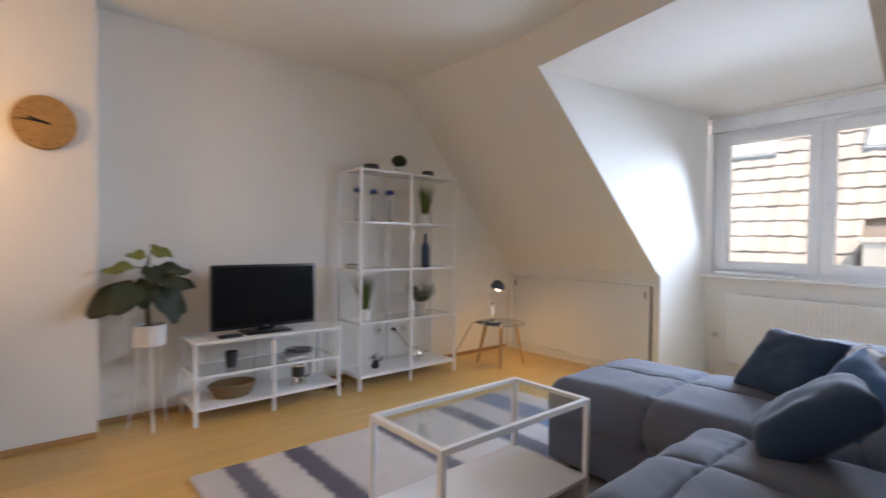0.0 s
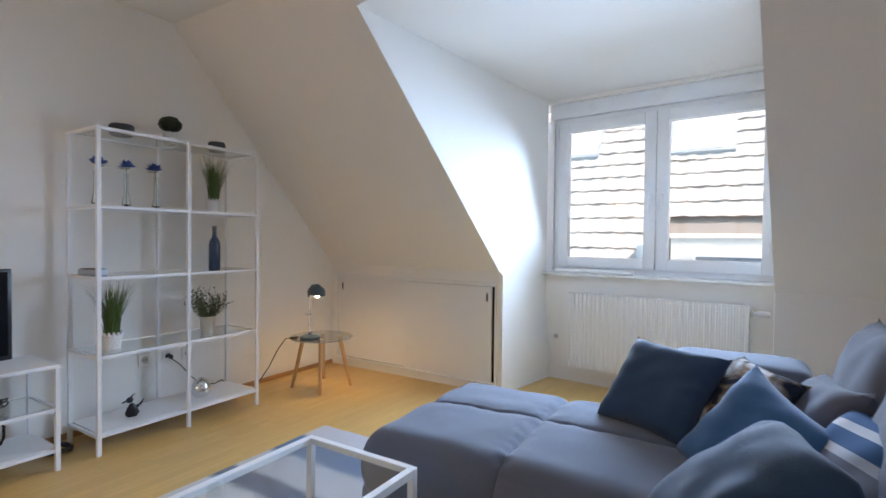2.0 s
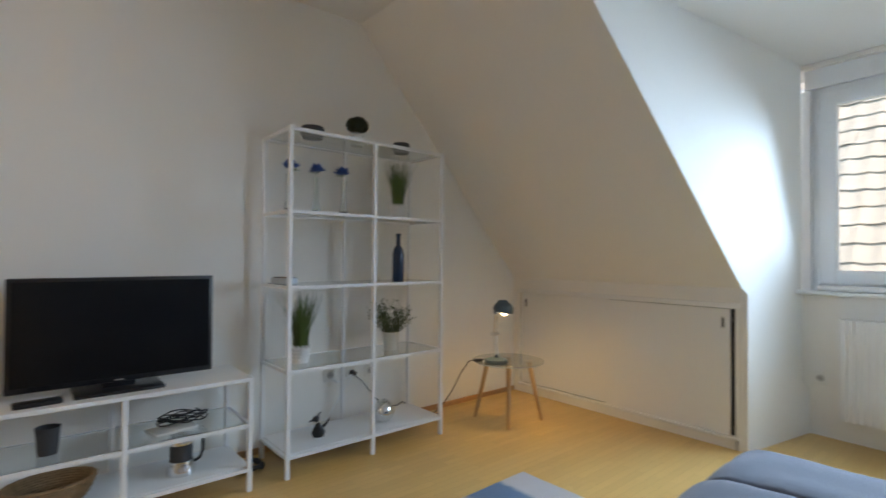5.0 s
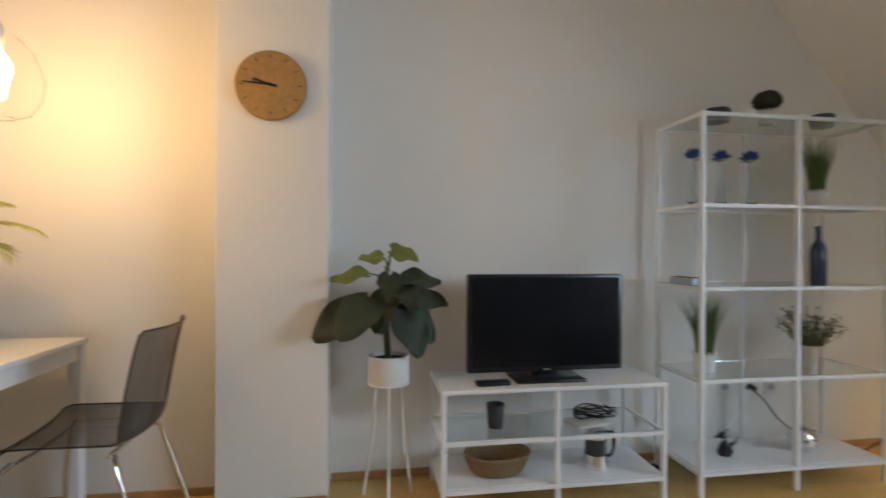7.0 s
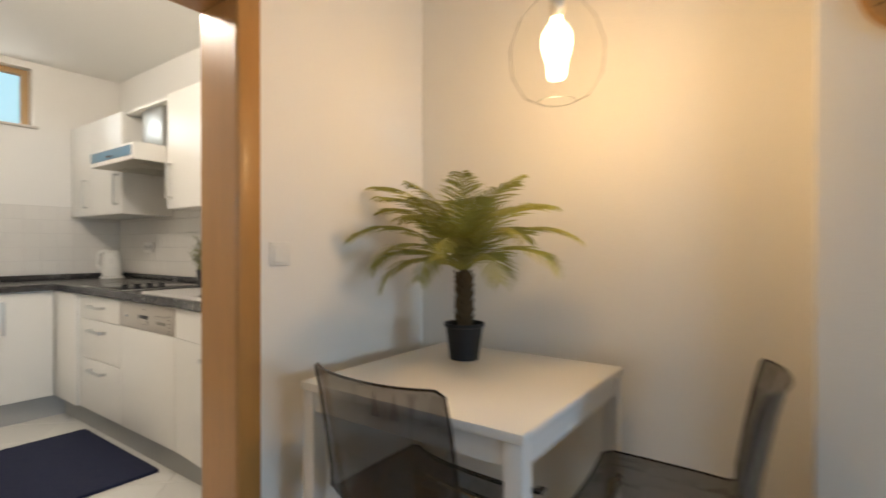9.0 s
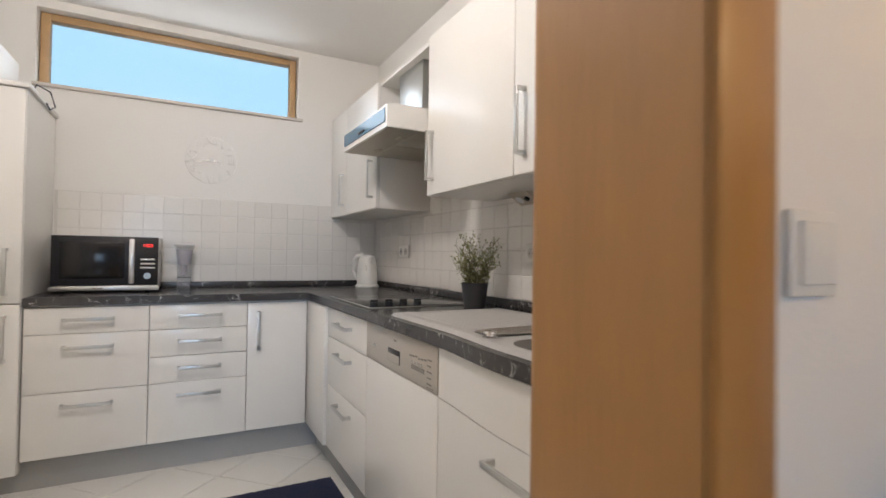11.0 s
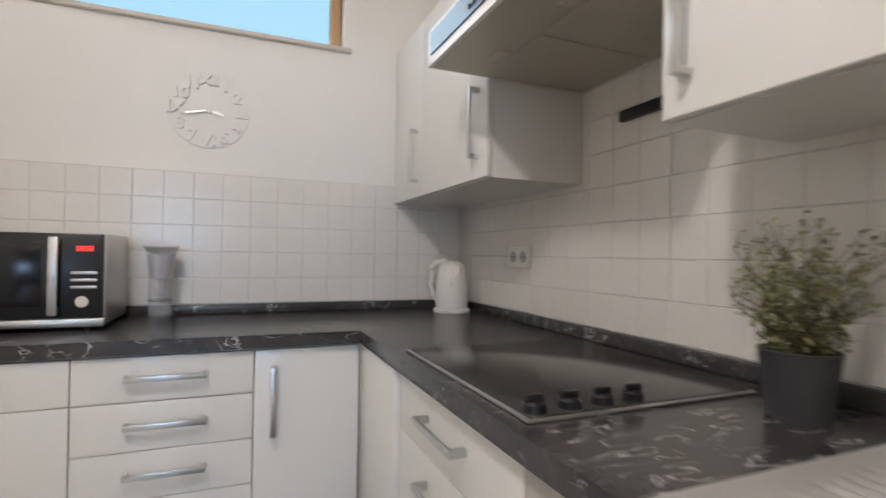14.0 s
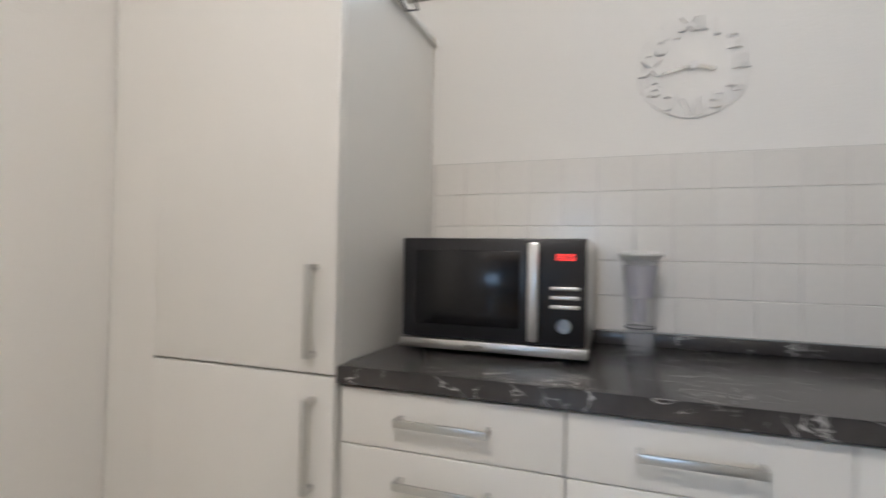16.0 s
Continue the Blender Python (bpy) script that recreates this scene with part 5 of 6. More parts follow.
def shell_chair(m):
    """Smoked acrylic shell on bent chrome sled legs; faces +y."""
    c = thing("dining_chair", m, "transparent smoke-grey plastic chair with chrome legs", "chair", "chairs at the dining table")
    bm = B()
    prof = [(0.235, 0.435), (0.225, 0.452), (0.19, 0.458), (0.08, 0.448), (-0.06, 0.438), (-0.14, 0.442), (-0.185, 0.47), (-0.205, 0.53), (-0.222, 0.64), (-0.245, 0.76), (-0.262, 0.83), (-0.27, 0.842)]
    n = 16
    rows = []
    for i, (y, z) in enumerate(prof):
        t = i / (len(prof) - 1)
        half = 0.235 - 0.015 * t - (0.02 if i in (0, len(prof) - 1) else 0)
        row = []
        for j in range(n + 1):
            s = 2 * j / n - 1
            back = max(0, min(1, (t - 0.42) / 0.2))
            lift = 0.045 * abs(s) ** 3.2 * (1 - back) * (0.3 + 0.7 * min(1, t * 3))
            fwd = 0.05 * abs(s) ** 2.4 * back
            row.append(bm.verts.new((s * half, y + fwd, z + lift)))
        rows.append(row)
    for p, q in zip(rows, rows[1:]):
        for j in range(n):
            bm.faces.new((p[j], p[j + 1], q[j + 1], q[j]))
    border = [[v.co.copy() for v in line] for line in ([r_[0] for r_ in rows], [r_[-1] for r_ in rows], rows[0], rows[-1])]
    bmesh.ops.solidify(bm, geom=bm.faces[:], thickness=0.006)
    part("shell", bm, M_SMOKE, c, "smoked transparent shell")
    bm = B()
    sweep(bm, border[0], 0.0033, 6)
    sweep(bm, border[1], 0.0033, 6)
    sweep(bm, border[2], 0.0033, 6)
    sweep(bm, border[3], 0.0033, 6)
    part("edge", bm, M_SMOKEE, c, "darker rounded shell edge")
    for s in (-1, 1):
        bm = B()
        pts = [(s * 0.19, 0.16, 0.43), (s * 0.215, 0.19, 0.40), (s * 0.235, 0.215, 0.2), (s * 0.24, 0.22, 0.02), (s * 0.24, 0.205, 0.011), (s * 0.24, -0.02, 0.011), (s * 0.24, -0.235, 0.011), (s * 0.24, -0.245, 0.03), (s * 0.225, -0.19, 0.22), (s * 0.20, -0.14, 0.40), (s * 0.17, -0.12, 0.425)]
        sweep(bm, pts, 0.010, 10)
        part("leg", bm, M_CHROME, c, "bent chrome tube leg")
    for y in (0.15, -0.11):
        bm = B()
        sweep(bm, [(-0.185, y, 0.43), (-0.1, y, 0.424), (0.1, y, 0.424), (0.185, y, 0.43)], 0.008, 8)
        part("crossbar", bm, M_CHROME, c, "chrome crossbar")
    return c


ch = shell_chair(pose(-0.525, 3.60, 0, 0, 0, -3))
copy_thing(ch, pose(0.01, 3.92, 0, 0, 0, 93))

# potted palm on the table
pm = thing("potted_palm", pose(-0.70, 4.04, 0.74), "artificial palm in a black pot on the dining table", "plant")
bm = B()
lathe(bm, [(0, 0), (0.052, 0), (0.068, 0.118), (0.074, 0.12), (0.074, 0.132), (0.068, 0.132), (0.064, 0.10), (0, 0.10)], 32)
part("pot", bm, M_POTD, pm, "black plastic pot")
bm = B()
lathe(bm, [(0, 0.108), (0.062, 0.104), (0.062, 0.09), (0, 0.09)], 24)
part("soil", bm, M_SOIL, pm)
bm = B()
rnd = random.Random(8)
lathe(bm, [(0.022, 0.10), (0.028, 0.14), (0.025, 0.2), (0.028, 0.26), (0.024, 0.30), (0.015, 0.33)], 14)
for k in range(70):
    z, a = 0.12 + 0.19 * k / 70, k * 2.4
    tube(bm, (0.024 * math.cos(a), 0.024 * math.sin(a), z), (0.038 * math.cos(a), 0.038 * math.sin(a), z + 0.022), 0.007, 0.002, 5)
part("trunk", bm, M_TRUNK, pm, "scaly brown trunk")
# azimuth, how steeply it rises, length
for k, (az, up, ln) in enumerate(((178, 0.5, 0.53), (205, 0.3, 0.50), (228, 0.7, 0.44), (245, 0.15, 0.40), (268, 0.5, 0.42), (290, 0.2, 0.42), (310, 0.65, 0.43), (330, 0.3, 0.45), (352, 0.55, 0.46), (12, 0.3, 0.47),
                                  (28, 0.8, 0.36), (60, 0.9, 0.32), (95, 0.95, 0.30), (130, 0.8, 0.42), (160, 0.45, 0.52), (192, 0.7, 0.54), (300, 0.95, 0.42), (225, 0.98, 0.40), (20, 1.0, 0.42), (255, 0.85, 0.36), (340, 0.85, 0.42), (198, 0.02, 0.42), (236, -0.1, 0.36), (322, 0.0, 0.38), (356, 0.08, 0.42), (275, 0.0, 0.34))):
    az = radians(az)
    el = radians(34 + 48 * up)
    pts, q, e_ = [], Vector((0, 0, 0.315)), el
    for i in range(13):
        pts.append(q.copy())
        e_ = el - (1.75 - 0.65 * up) * (i / 12) ** 1.5
        q = q + Vector((math.cos(az) * math.cos(e_), math.sin(az) * math.cos(e_), math.sin(e_))) * (ln / 12)
    bm = B()
    sweep(bm, pts, 0.0035, 5, 0.001)
    side0 = Vector((-math.sin(az), math.cos(az), 0))
    for i in range(2, 13):
        for sub in (0.0, 0.27, 0.5, 0.77):
            if i == 12 and sub:
                continue
            q = pts[i].lerp(pts[min(i + 1, 12)], sub)
            d = (pts[min(i + 1, 12)] - pts[i - 1]).normalized()
            tt = (i + sub) / 12
            L = (0.105 * math.sin(math.pi * min(1, 0.14 + tt * 0.80)) ** 0.7 + 0.012) * rnd.uniform(0.85, 1.1)
            for s_ in (-1, 1):
                w = (side0 * s_ * 0.74 + d * 0.72 + Vector((0, 0, -0.16 + rnd.uniform(-0.12, 0.12)))).normalized()
                t2 = d * rnd.uniform(0.0022, 0.0032)
                m_ = q + w * L * 0.55
                e = q + w * L + Vector((0, 0, -0.010))
                bm.faces.new([bm.verts.new(q - t2), bm.verts.new(q + t2), bm.verts.new(m_ + t2), bm.verts.new(e), bm.verts.new(m_ - t2)])
    part("frond", bm, M_PALM, pm, smooth=False)

# pendant lamp over the table
pd = thing("pendant_lamp", pose(-0.245, 3.805, 0), "clear glass pendant lamp with a glowing warm bulb", "pendant lamp")
bm = B()
tube(bm, (0, 0, 1.86), (0, 0, CEIL - 0.02), 0.0035, seg=8)
part("cord", bm, M_STRAW, pd, "pale textile cord")
bm = B()
lathe(bm, [(0, CEIL - 0.001), (0.05, CEIL - 0.001), (0.05, CEIL - 0.02), (0.012, CEIL - 0.03), (0, CEIL - 0.03)], 24)
part("ceiling_rose", bm, M_POTW, pd)
bm = B()
lathe(bm, [(0, 1.865), (0.012, 1.862), (0.02, 1.845), (0.02, 1.79), (0.014, 1.775), (0, 1.775)], 20)
part("socket", bm, M_STRAW, pd, "pale lamp holder")
bm = B()
prof = [(0.03, 1.835), (0.06, 1.815), (0.105, 1.76), (0.128, 1.69), (0.122, 1.62), (0.09, 1.565), (0.05, 1.546)]
lathe(bm, prof + [(r_ - 0.002, z_) for r_, z_ in reversed(prof)], 36, closed=True)
part("glass_shade", bm, M_THIN, pd, "clear glass globe").visible_shadow = False
bm = B()
lathe(bm, [(0, 1.604), (0.018, 1.606), (0.025, 1.618), (0.026, 1.645), (0.034, 1.672), (0.041, 1.70), (0.039, 1.727), (0.028, 1.75), (0.016, 1.764), (0.014, 1.776), (0, 1.777)], 24)
part("bulb", bm, M_BULB, pd, "glowing bulb").visible_shadow = False

bm = B()
sweep(bm, [(0.05 * math.cos(k * math.pi / 12), 0.05 * math.sin(k * math.pi / 12), 1.546) for k in range(25)], 0.0022, 6)
part("rim", bm, M_GLASS, pd, "thick glass rim").visible_shadow = False

# a thin cable bowing down from the ceiling
bm = B()
sweep(bm, [(2.66, 2.52, CEIL), (2.70, 2.47, CEIL - 0.012), (2.78, 2.39, CEIL - 0.02), (2.86, 2.31, CEIL - 0.012), (2.90, 2.27, CEIL)], 0.002, 6)
single("ceiling_cable", bm, M_POTB, Matrix(), "thin dark cable bowing from the ceiling", "cable")

# ---- kitchen: base units ----
FZ0, FZ1 = 0.152, 0.852


def base_unit(m, w, fronts, label, depth=0.56, category="kitchen cabinet"):
    """A base unit in its own frame: x along the front, front at y = 0 facing -y. fronts: z0, z1, handle."""
    c = thing("base_cabinet", m, label, category, "base cabinets")
    bm = B()
    box(bm, 0.001, w - 0.001, 0.003, depth, FZ0, FZ1 + 0.006)
    part("body", bm, M_KFRONT, c, smooth=False)
    for z0, z1, hd in fronts:
        bm = B()
        box(bm, 0.0012, w - 0.0012, -0.019, 0.002, z0 + 0.001, z1 - 0.001, 0.0035, 3)
        f = part("drawer_front" if hd == "bar" else "door", bm, M_KFRONT, c)
        if hd == "bar":
            bar_handle(f, 0.205, pose(w / 2, -0.019, z1 - min(0.062, (z1 - z0) * 0.45)))
        elif hd in ("left", "right"):
            bar_handle(f, 0.21, pose(0.055 if hd == "left" else w - 0.055, -0.019, z1 - 0.155, 0, 90, 0))
    return c


WEST = lambda y: pose(-3.779, y, 0, 0, 0, 90)
NORTH = lambda x: pose(x, 3.729, 0)
base_unit(WEST(2.412), 0.497, ((0.152, 0.452, "bar"), (0.452, 0.725, "bar"), (0.725, 0.852, "bar")), "white kitchen base unit with three drawers", 0.545)
base_unit(WEST(2.909), 0.460, ((0.152, 0.452, "bar"), (0.452, 0.587, "bar"), (0.587, 0.724, "bar"), (0.724, 0.852, "bar")), "white kitchen base unit with four drawers", 0.545)
base_unit(WEST(3.369), 0.322, ((0.152, 0.852, "left"),), "white corner base unit with one door", 0.545)
corner = B()
box(corner, -3.80, -3.378, 3.6935, 3.729, 0.152, 0.855, 0.002)
single("corner_panel", corner, M_KFRONT, Matrix(), "plain white filler panel in the kitchen corner", "panel")
base_unit(NORTH(-3.376), 0.595, ((0.152, 0.467, "bar"), (0.467, 0.708, "bar"), (0.708, 0.852, "bar")), "white kitchen base unit with three deep drawers", 0.575)

dw = thing("dishwasher", NORTH(-2.781), "built-in dishwasher with a steel control panel and white door", "dishwasher")
bm = B()
box(bm, 0.002, 0.622, 0.003, 0.565, FZ0, FZ1 + 0.006)
part("body", bm, M_KFRONT, dw, smooth=False)
bm = B()
box(bm, 0.0012, 0.6225, -0.019, 0.002, 0.153, 0.709, 0.0035, 3)
part("door", bm, M_KFRONT, dw)
bm = B()
box(bm, 0.002, 0.622, -0.021, 0.002, 0.711, 0.852, 0.003)
cp = part("control_panel", bm, M_DW, dw, "metal-grey control panel")
# no hollow is cut; a black plate paints the grip's shade
bm = B()
box(bm, 0.235, 0.345, -0.0225, -0.018, 0.742, 0.79, 0.002)
part("grip_recess_shade", bm, M_BLACK, cp, "black plate painted as the shade in a grip recess")
bm = B()
prism(bm, [(0.24, -0.0235, 0.744), (0.34, -0.0235, 0.744), (0.34, -0.0225, 0.772), (0.24, -0.0225, 0.772)], (0, 0.002, 0))
part("grip_flap", bm, M_DW, cp)
bm = B()
tube(bm, (0.105, -0.020, 0.775), (0.105, -0.033, 0.775), 0.008, 0.006, 14)
part("knob", bm, M_STEEL, cp, "small steel knob")
marks = [(0.425 + 0.022 * k, 0.440 + 0.022 * k, 0.792 + 0.002 * (k % 3), 0.797 + 0.002 * (k % 3)) for k in range(6)]
marks += [(0.555, 0.585 - 0.004 * (k % 2), 0.802 - 0.018 * k, 0.806 - 0.018 * k) for k in range(5)]
marks += [(0.44, 0.535, 0.755, 0.769), (0.29, 0.312, 0.818, 0.824), (0.555, 0.6, 0.72, 0.722)]
for x0, x1, z0, z1 in marks:
    bm = B()
    box(bm, x0, x1, -0.0222, -0.020, z0, z1)
    part("print", bm, M_INK, cp, "fine grey print", smooth=False)
bm = B()
for k in range(4):
    box(bm, 0.43 + 0.026 * k, 0.442 + 0.026 * k, -0.0235, -0.020, 0.776, 0.782, 0.001)
part("button", bm, M_STEEL, cp)

# sink unit with a bowed front
su = thing("sink_cabinet", pose(-2.157, 3.729, 0), "white sink base unit with a bowed door", "kitchen cabinet", "base cabinets")
bow = lambda x: -0.022 * (1 - math.cos(min(1, max(0, x / 0.36)) * math.pi)) / 2
bm = B()
box(bm, 0.001, 0.745, 0.003, 0.575, FZ0, 0.74)
part("body", bm, M_KFRONT, su, smooth=False)
for z0, z1 in ((0.153, 0.706), (0.709, 0.851)):
    bm = B()
    n = 18
    pts = [(0.003 + 0.74 * k / n, -0.019 + bow(0.74 * k / n)) for k in range(n + 1)]
    poly = [(x, y, z0) for x, y in pts] + [(0.743, -0.001, z0), (0.003, 0.001, z0)]
    prism(bm, poly, (0, 0, z1 - z0))
    f = part("door", bm, M_KFRONT, su)
    if z1 < 0.75:
        bar_handle(f, 0.205, pose(0.42, -0.041, z1 - 0.06))

# plinths
bm = B()
box(bm, -3.835, -3.82, 2.41, 3.775, 0, 0.151)
box(bm, -3.82, -1.41, 3.77, 3.785, 0, 0.151)
box(bm, -3.835, -3.82, 1.70, 2.41, 0, 0.151)
structure("plinth", bm, M_PLINTH, "grey plinth below the kitchen units", "plinth")
vent = B()
for k in range(7):
    box(vent, -3.8195, -3.8165, 1.95, 2.32, 0.026 + 0.008 * k, 0.030 + 0.008 * k)
single("plinth_vent", vent, M_TRUNK, Matrix(), "brown slatted vent grille in the plinth", "vent")

# ---- worktop, upstand, hob, sink ----
n = 16
edge = [(-2.157 + 0.36 * k / n, 3.692 + bow(0.36 * k / n)) for k in range(n + 1)]
bm = B()
prism(bm, [(-4.327, 4.307, 0.86), (-4.327, 2.411, 0.86), (-3.741, 2.411, 0.86), (-3.741, 3.692, 0.86)] + [(x, y, 0.86) for x, y in edge if x < -1.33] + [(-1.32, 3.67, 0.86), (-1.32, 3.728, 0.86), (-2.10, 3.728, 0.86), (-2.10, 4.10, 0.86), (-1.32, 4.10, 0.86), (-1.32, 4.307, 0.86)], (0, 0, 0.04))
hole = [e for e in bm.edges if abs(e.verts[0].co.z - e.verts[1].co.z) < 1e-5]
bmesh.ops.bevel(bm, geom=hole, offset=0.006, segments=2, affect="EDGES", profile=0.6)
wt = single("worktop", bm, M_MARBLE, Matrix(), "black marbled laminate worktop running round the corner", "worktop")
bm = B()
box(bm, -4.327, -4.309, 2.411, 4.29, 0.9005, 0.938, 0.004)
part("upstand", bm, M_MARBLE, wt)
bm = B()
box(bm, -4.308, -1.32, 4.289, 4.3075, 0.9005, 0.938, 0.004)
part("upstand", bm, M_MARBLE, wt)

hob = thing("hob", pose(-3.375, 3.722, 0.9), "black glass ceramic hob with four knobs and a steel rim", "hob")
bm = B()
box(bm, 0, 0.585, 0, 0.495, 0.001, 0.005, 0.001)
part("rim", bm, M_STEEL, hob, "thin steel rim")
bm = B()
box(bm, 0.009, 0.576, 0.009, 0.486, 0.004, 0.0075, 0.001)
part("glass", bm, M_HOB, hob)
for k in range(4):
    bm = B()
    c = (0.553, 0.030 + 0.066 * k)
    lathe(bm, [(0, 0.007), (0.019, 0.007), (0.018, 0.02), (0.014, 0.024), (0, 0.024)], 20, pose(c[0], c[1], 0))
    box(bm, c[0] - 0.005, c[0] + 0.005, c[1] - 0.016, c[1] + 0.016, 0.02, 0.034, 0.002)
    part("knob", bm, M_BLACK, hob, "black rotary knob")

# the sink: a plate with a ribbed drainer and two bowls let into it
SX0, SX1, SY0, SY1, SZ = -2.555, -1.44, 3.655, 4.20, 0.9
snk = thing("sink", pose(0, 0, 0), "grey composite sink with ribbed drainer and two bowls", "sink")


def in_bowl(x, y):
    """Depth below the rim, for the steel half bowl and the main bowl."""
    def dist(cx, cy, hx, hy, r_):
        qx, qy = abs(x - cx) - (hx - r_), abs(y - cy) - (hy - r_)
        return math.hypot(max(qx, 0), max(qy, 0)) + min(max(qx, qy), 0) - r_
    return min(dist(-1.997, 3.90, 0.062, 0.145, 0.05), dist(-1.68, 3.90, 0.20, 0.17, 0.09))


bm = B()
nx, ny = 112, 150
vv = {}
for i in range(nx + 1):
    for j in range(ny + 1):
        x, y = SX0 + (SX1 - SX0) * i / nx, SY0 + (SY1 - SY0) * j / ny
        front = 3.692 + bow(x + 2.157) + 0.025
        y = front + (SY1 - front) * j / ny
        d = in_bowl(x, y)
        if abs(d) < 0.0042:
            gx = (in_bowl(x + 1e-4, y) - in_bowl(x - 1e-4, y)) / 2e-4
            gy = (in_bowl(x, y + 1e-4) - in_bowl(x, y - 1e-4)) / 2e-4
            x, y, d = x - gx * d, y - gy * d, 0.0
        z = SZ + 0.012
        if d < 0:
            z -= min(0.16, 0.012 + 6.0 * max(0, -d - 0.002)) if d < -0.002 else 0.004
        else:
            ex = min(x - SX0, SX1 - x, y - front, SY1 - y)
            z -= 0.0112 * max(0, 1 - ex / 0.014)
            if -2.505 < x < -2.09 and front + 0.05 < y < 4.14:
                z -= 0.007 * (0.5 + 0.5 * math.cos((y - 3.7) * 2 * math.pi / 0.0248)) ** 2.5 * min(1, (x + 2.505) / 0.03, (-2.09 - x) / 0.03)
        vv[i, j] = bm.verts.new((x, y, z))
for i in range(nx):
    for j in range(ny):
        bm.faces.new((vv[i, j], vv[i + 1, j], vv[i + 1, j + 1], vv[i, j + 1]))
basin = part("basin", bm, M_SINK, snk)
bm = B()
ring = []
for k in range(40):
    a = 2 * math.pi * k / 40
    c, s = math.cos(a), math.sin(a)
    q = lambda t: math.copysign(abs(t) ** 0.55, t)
    ring.append((q(c), q(s)))
lay = ((0.064, 0.152, 0.914), (0.058, 0.146, 0.916), (0.053, 0.141, 0.905), (0.048, 0.136, 0.80), (0.03, 0.11, 0.775))
rows = [[bm.verts.new((-1.997 + hx * c, 3.90 + hy * s, z)) for c, s in ring] for hx, hy, z in lay]
for p, q in zip(rows, rows[1:]):
    for k in range(40):
        bm.faces.new((p[k], p[(k + 1) % 40], q[(k + 1) % 40], q[k]))
bm.faces.new(rows[-1])
part("half_bowl", bm, M_BOWL, snk, "polished steel half bowl")
bm = B()
lathe(bm, [(0, 0.912), (0.019, 0.912), (0.02, 0.915), (0.013, 0.917), (0.012, 0.922), (0.018, 0.924), (0.016, 0.929), (0, 0.931)], 18, pose(-1.936, 3.742, 0))
part("drain_knob", bm, M_CHROME, snk, "chrome drain knob")
bm = B()
lathe(bm, [(0, 0.758), (0.03, 0.758), (0.036, 0.764), (0, 0.766)], 20, pose(-1.68, 3.90, 0))
part("drain", bm, M_CHROME, snk, "chrome drain")

tap = thing("kitchen_tap", pose(-1.947, 4.108, 0.912), "chrome single-lever kitchen tap on the sink", "tap")
bm = B()
lathe(bm, [(0, 0), (0.029, 0), (0.029, 0.008), (0.026, 0.012), (0.026, 0.062), (0.023, 0.066), (0.023, 0.098), (0.026, 0.103), (0.026, 0.122), (0.02, 0.131), (0, 0.132)], 28)
part("body", bm, M_CHROME, tap)
bm = B()
sweep(bm, [(0.01, 0, 0.028), (0.05, -0.02, 0.042), (0.12, -0.05, 0.08), (0.19, -0.08, 0.11), (0.21, -0.09, 0.112), (0.22, -0.095, 0.095)], 0.014, 12)
part("spout", bm, M_CHROME, tap)
bm = B()
box(bm, -0.012, 0.078, -0.011, 0.011, 0.128, 0.136, 0.003, m=pose(0, 0, 0, 0, -7, -14))
part("lever", bm, M_CHROME, tap)

# ---- wall units ----
def wall_unit(m, w, h, doors, label, depth=0.335):
    c = thing("wall_cabinet", m, label, "kitchen cabinet", "wall cabinets")
    bm = B()
    box(bm, 0.001, w - 0.001, 0.021, depth, 0, h)
    part("body", bm, M_KFRONT, c, smooth=False)
    for x0, x1, side in doors:
        bm = B()
        box(bm, x0 + 0.001, x1 - 0.001, 0, 0.02, 0.001, h - 0.001, 0.004, 3)
        f = part("door", bm, M_KFRONT, c)
        bar_handle(f, 0.21, pose(x0 + 0.055 if side < 0 else x1 - 0.055, 0, 0.165, 0, 90, 0))
    return c


wall_unit(pose(-4.327, 3.97, 1.375), 0.907, 0.69, ((0.0, 0.36, 1), (0.36, 0.907, 1)), "white wall unit with two doors over the kettle")
wall_unit(pose(-2.787, 3.97, 1.375), 0.625, 0.69, ((0.0, 0.625, -1),), "white wall unit with one door beside the hood")
wall_unit(pose(-2.161, 3.97, 1.375), 0.60, 0.69, ((0.0, 0.60, -1),), "white wall unit with one door over the sink")
bm = B()
box(bm, -3.419, -2.789, 3.99, 4.305, 2.045, 2.065, 0.002)
single("hood_board", bm, M_KFRONT, Matrix(), "white shelf board above the cooker hood", "board")

hd = thing("cooker_hood", pose(-3.412, 3.785, 1.655), "white cooker hood with a glass front strip and steel chimney", "cooker hood")
bm = B()
prism(bm, [(0, 0, 0), (0, 0.52, 0), (0, 0.52, 0.10), (0, 0.008, 0.10), (0, 0.0, 0.096)], (0.62, 0, 0))
part("housing", bm, M_KFRONT, hd, smooth=False)
bm = B()
box(bm, 0.022, 0.598, -0.004, 0.002, 0.024, 0.084, 0.001)
part("front_strip", bm, M_HOODB, hd, "blue-tinted glass strip", smooth=False)
for k in range(4):
    bm = B()
    tube(bm, (0.27 + 0.022 * k, -0.003, 0.042), (0.27 + 0.022 * k, -0.009, 0.042), 0.006, seg=12)
    part("button", bm, M_BLACK, hd)
for x0, x1 in ((0.03, 0.30), (0.32, 0.59)):
    bm = B()
    box(bm, x0, x1, 0.16, 0.48, -0.004, 0.001, 0.001)
    f = part("grease_filter", bm, M_HOODU, hd, "metal grease filter")
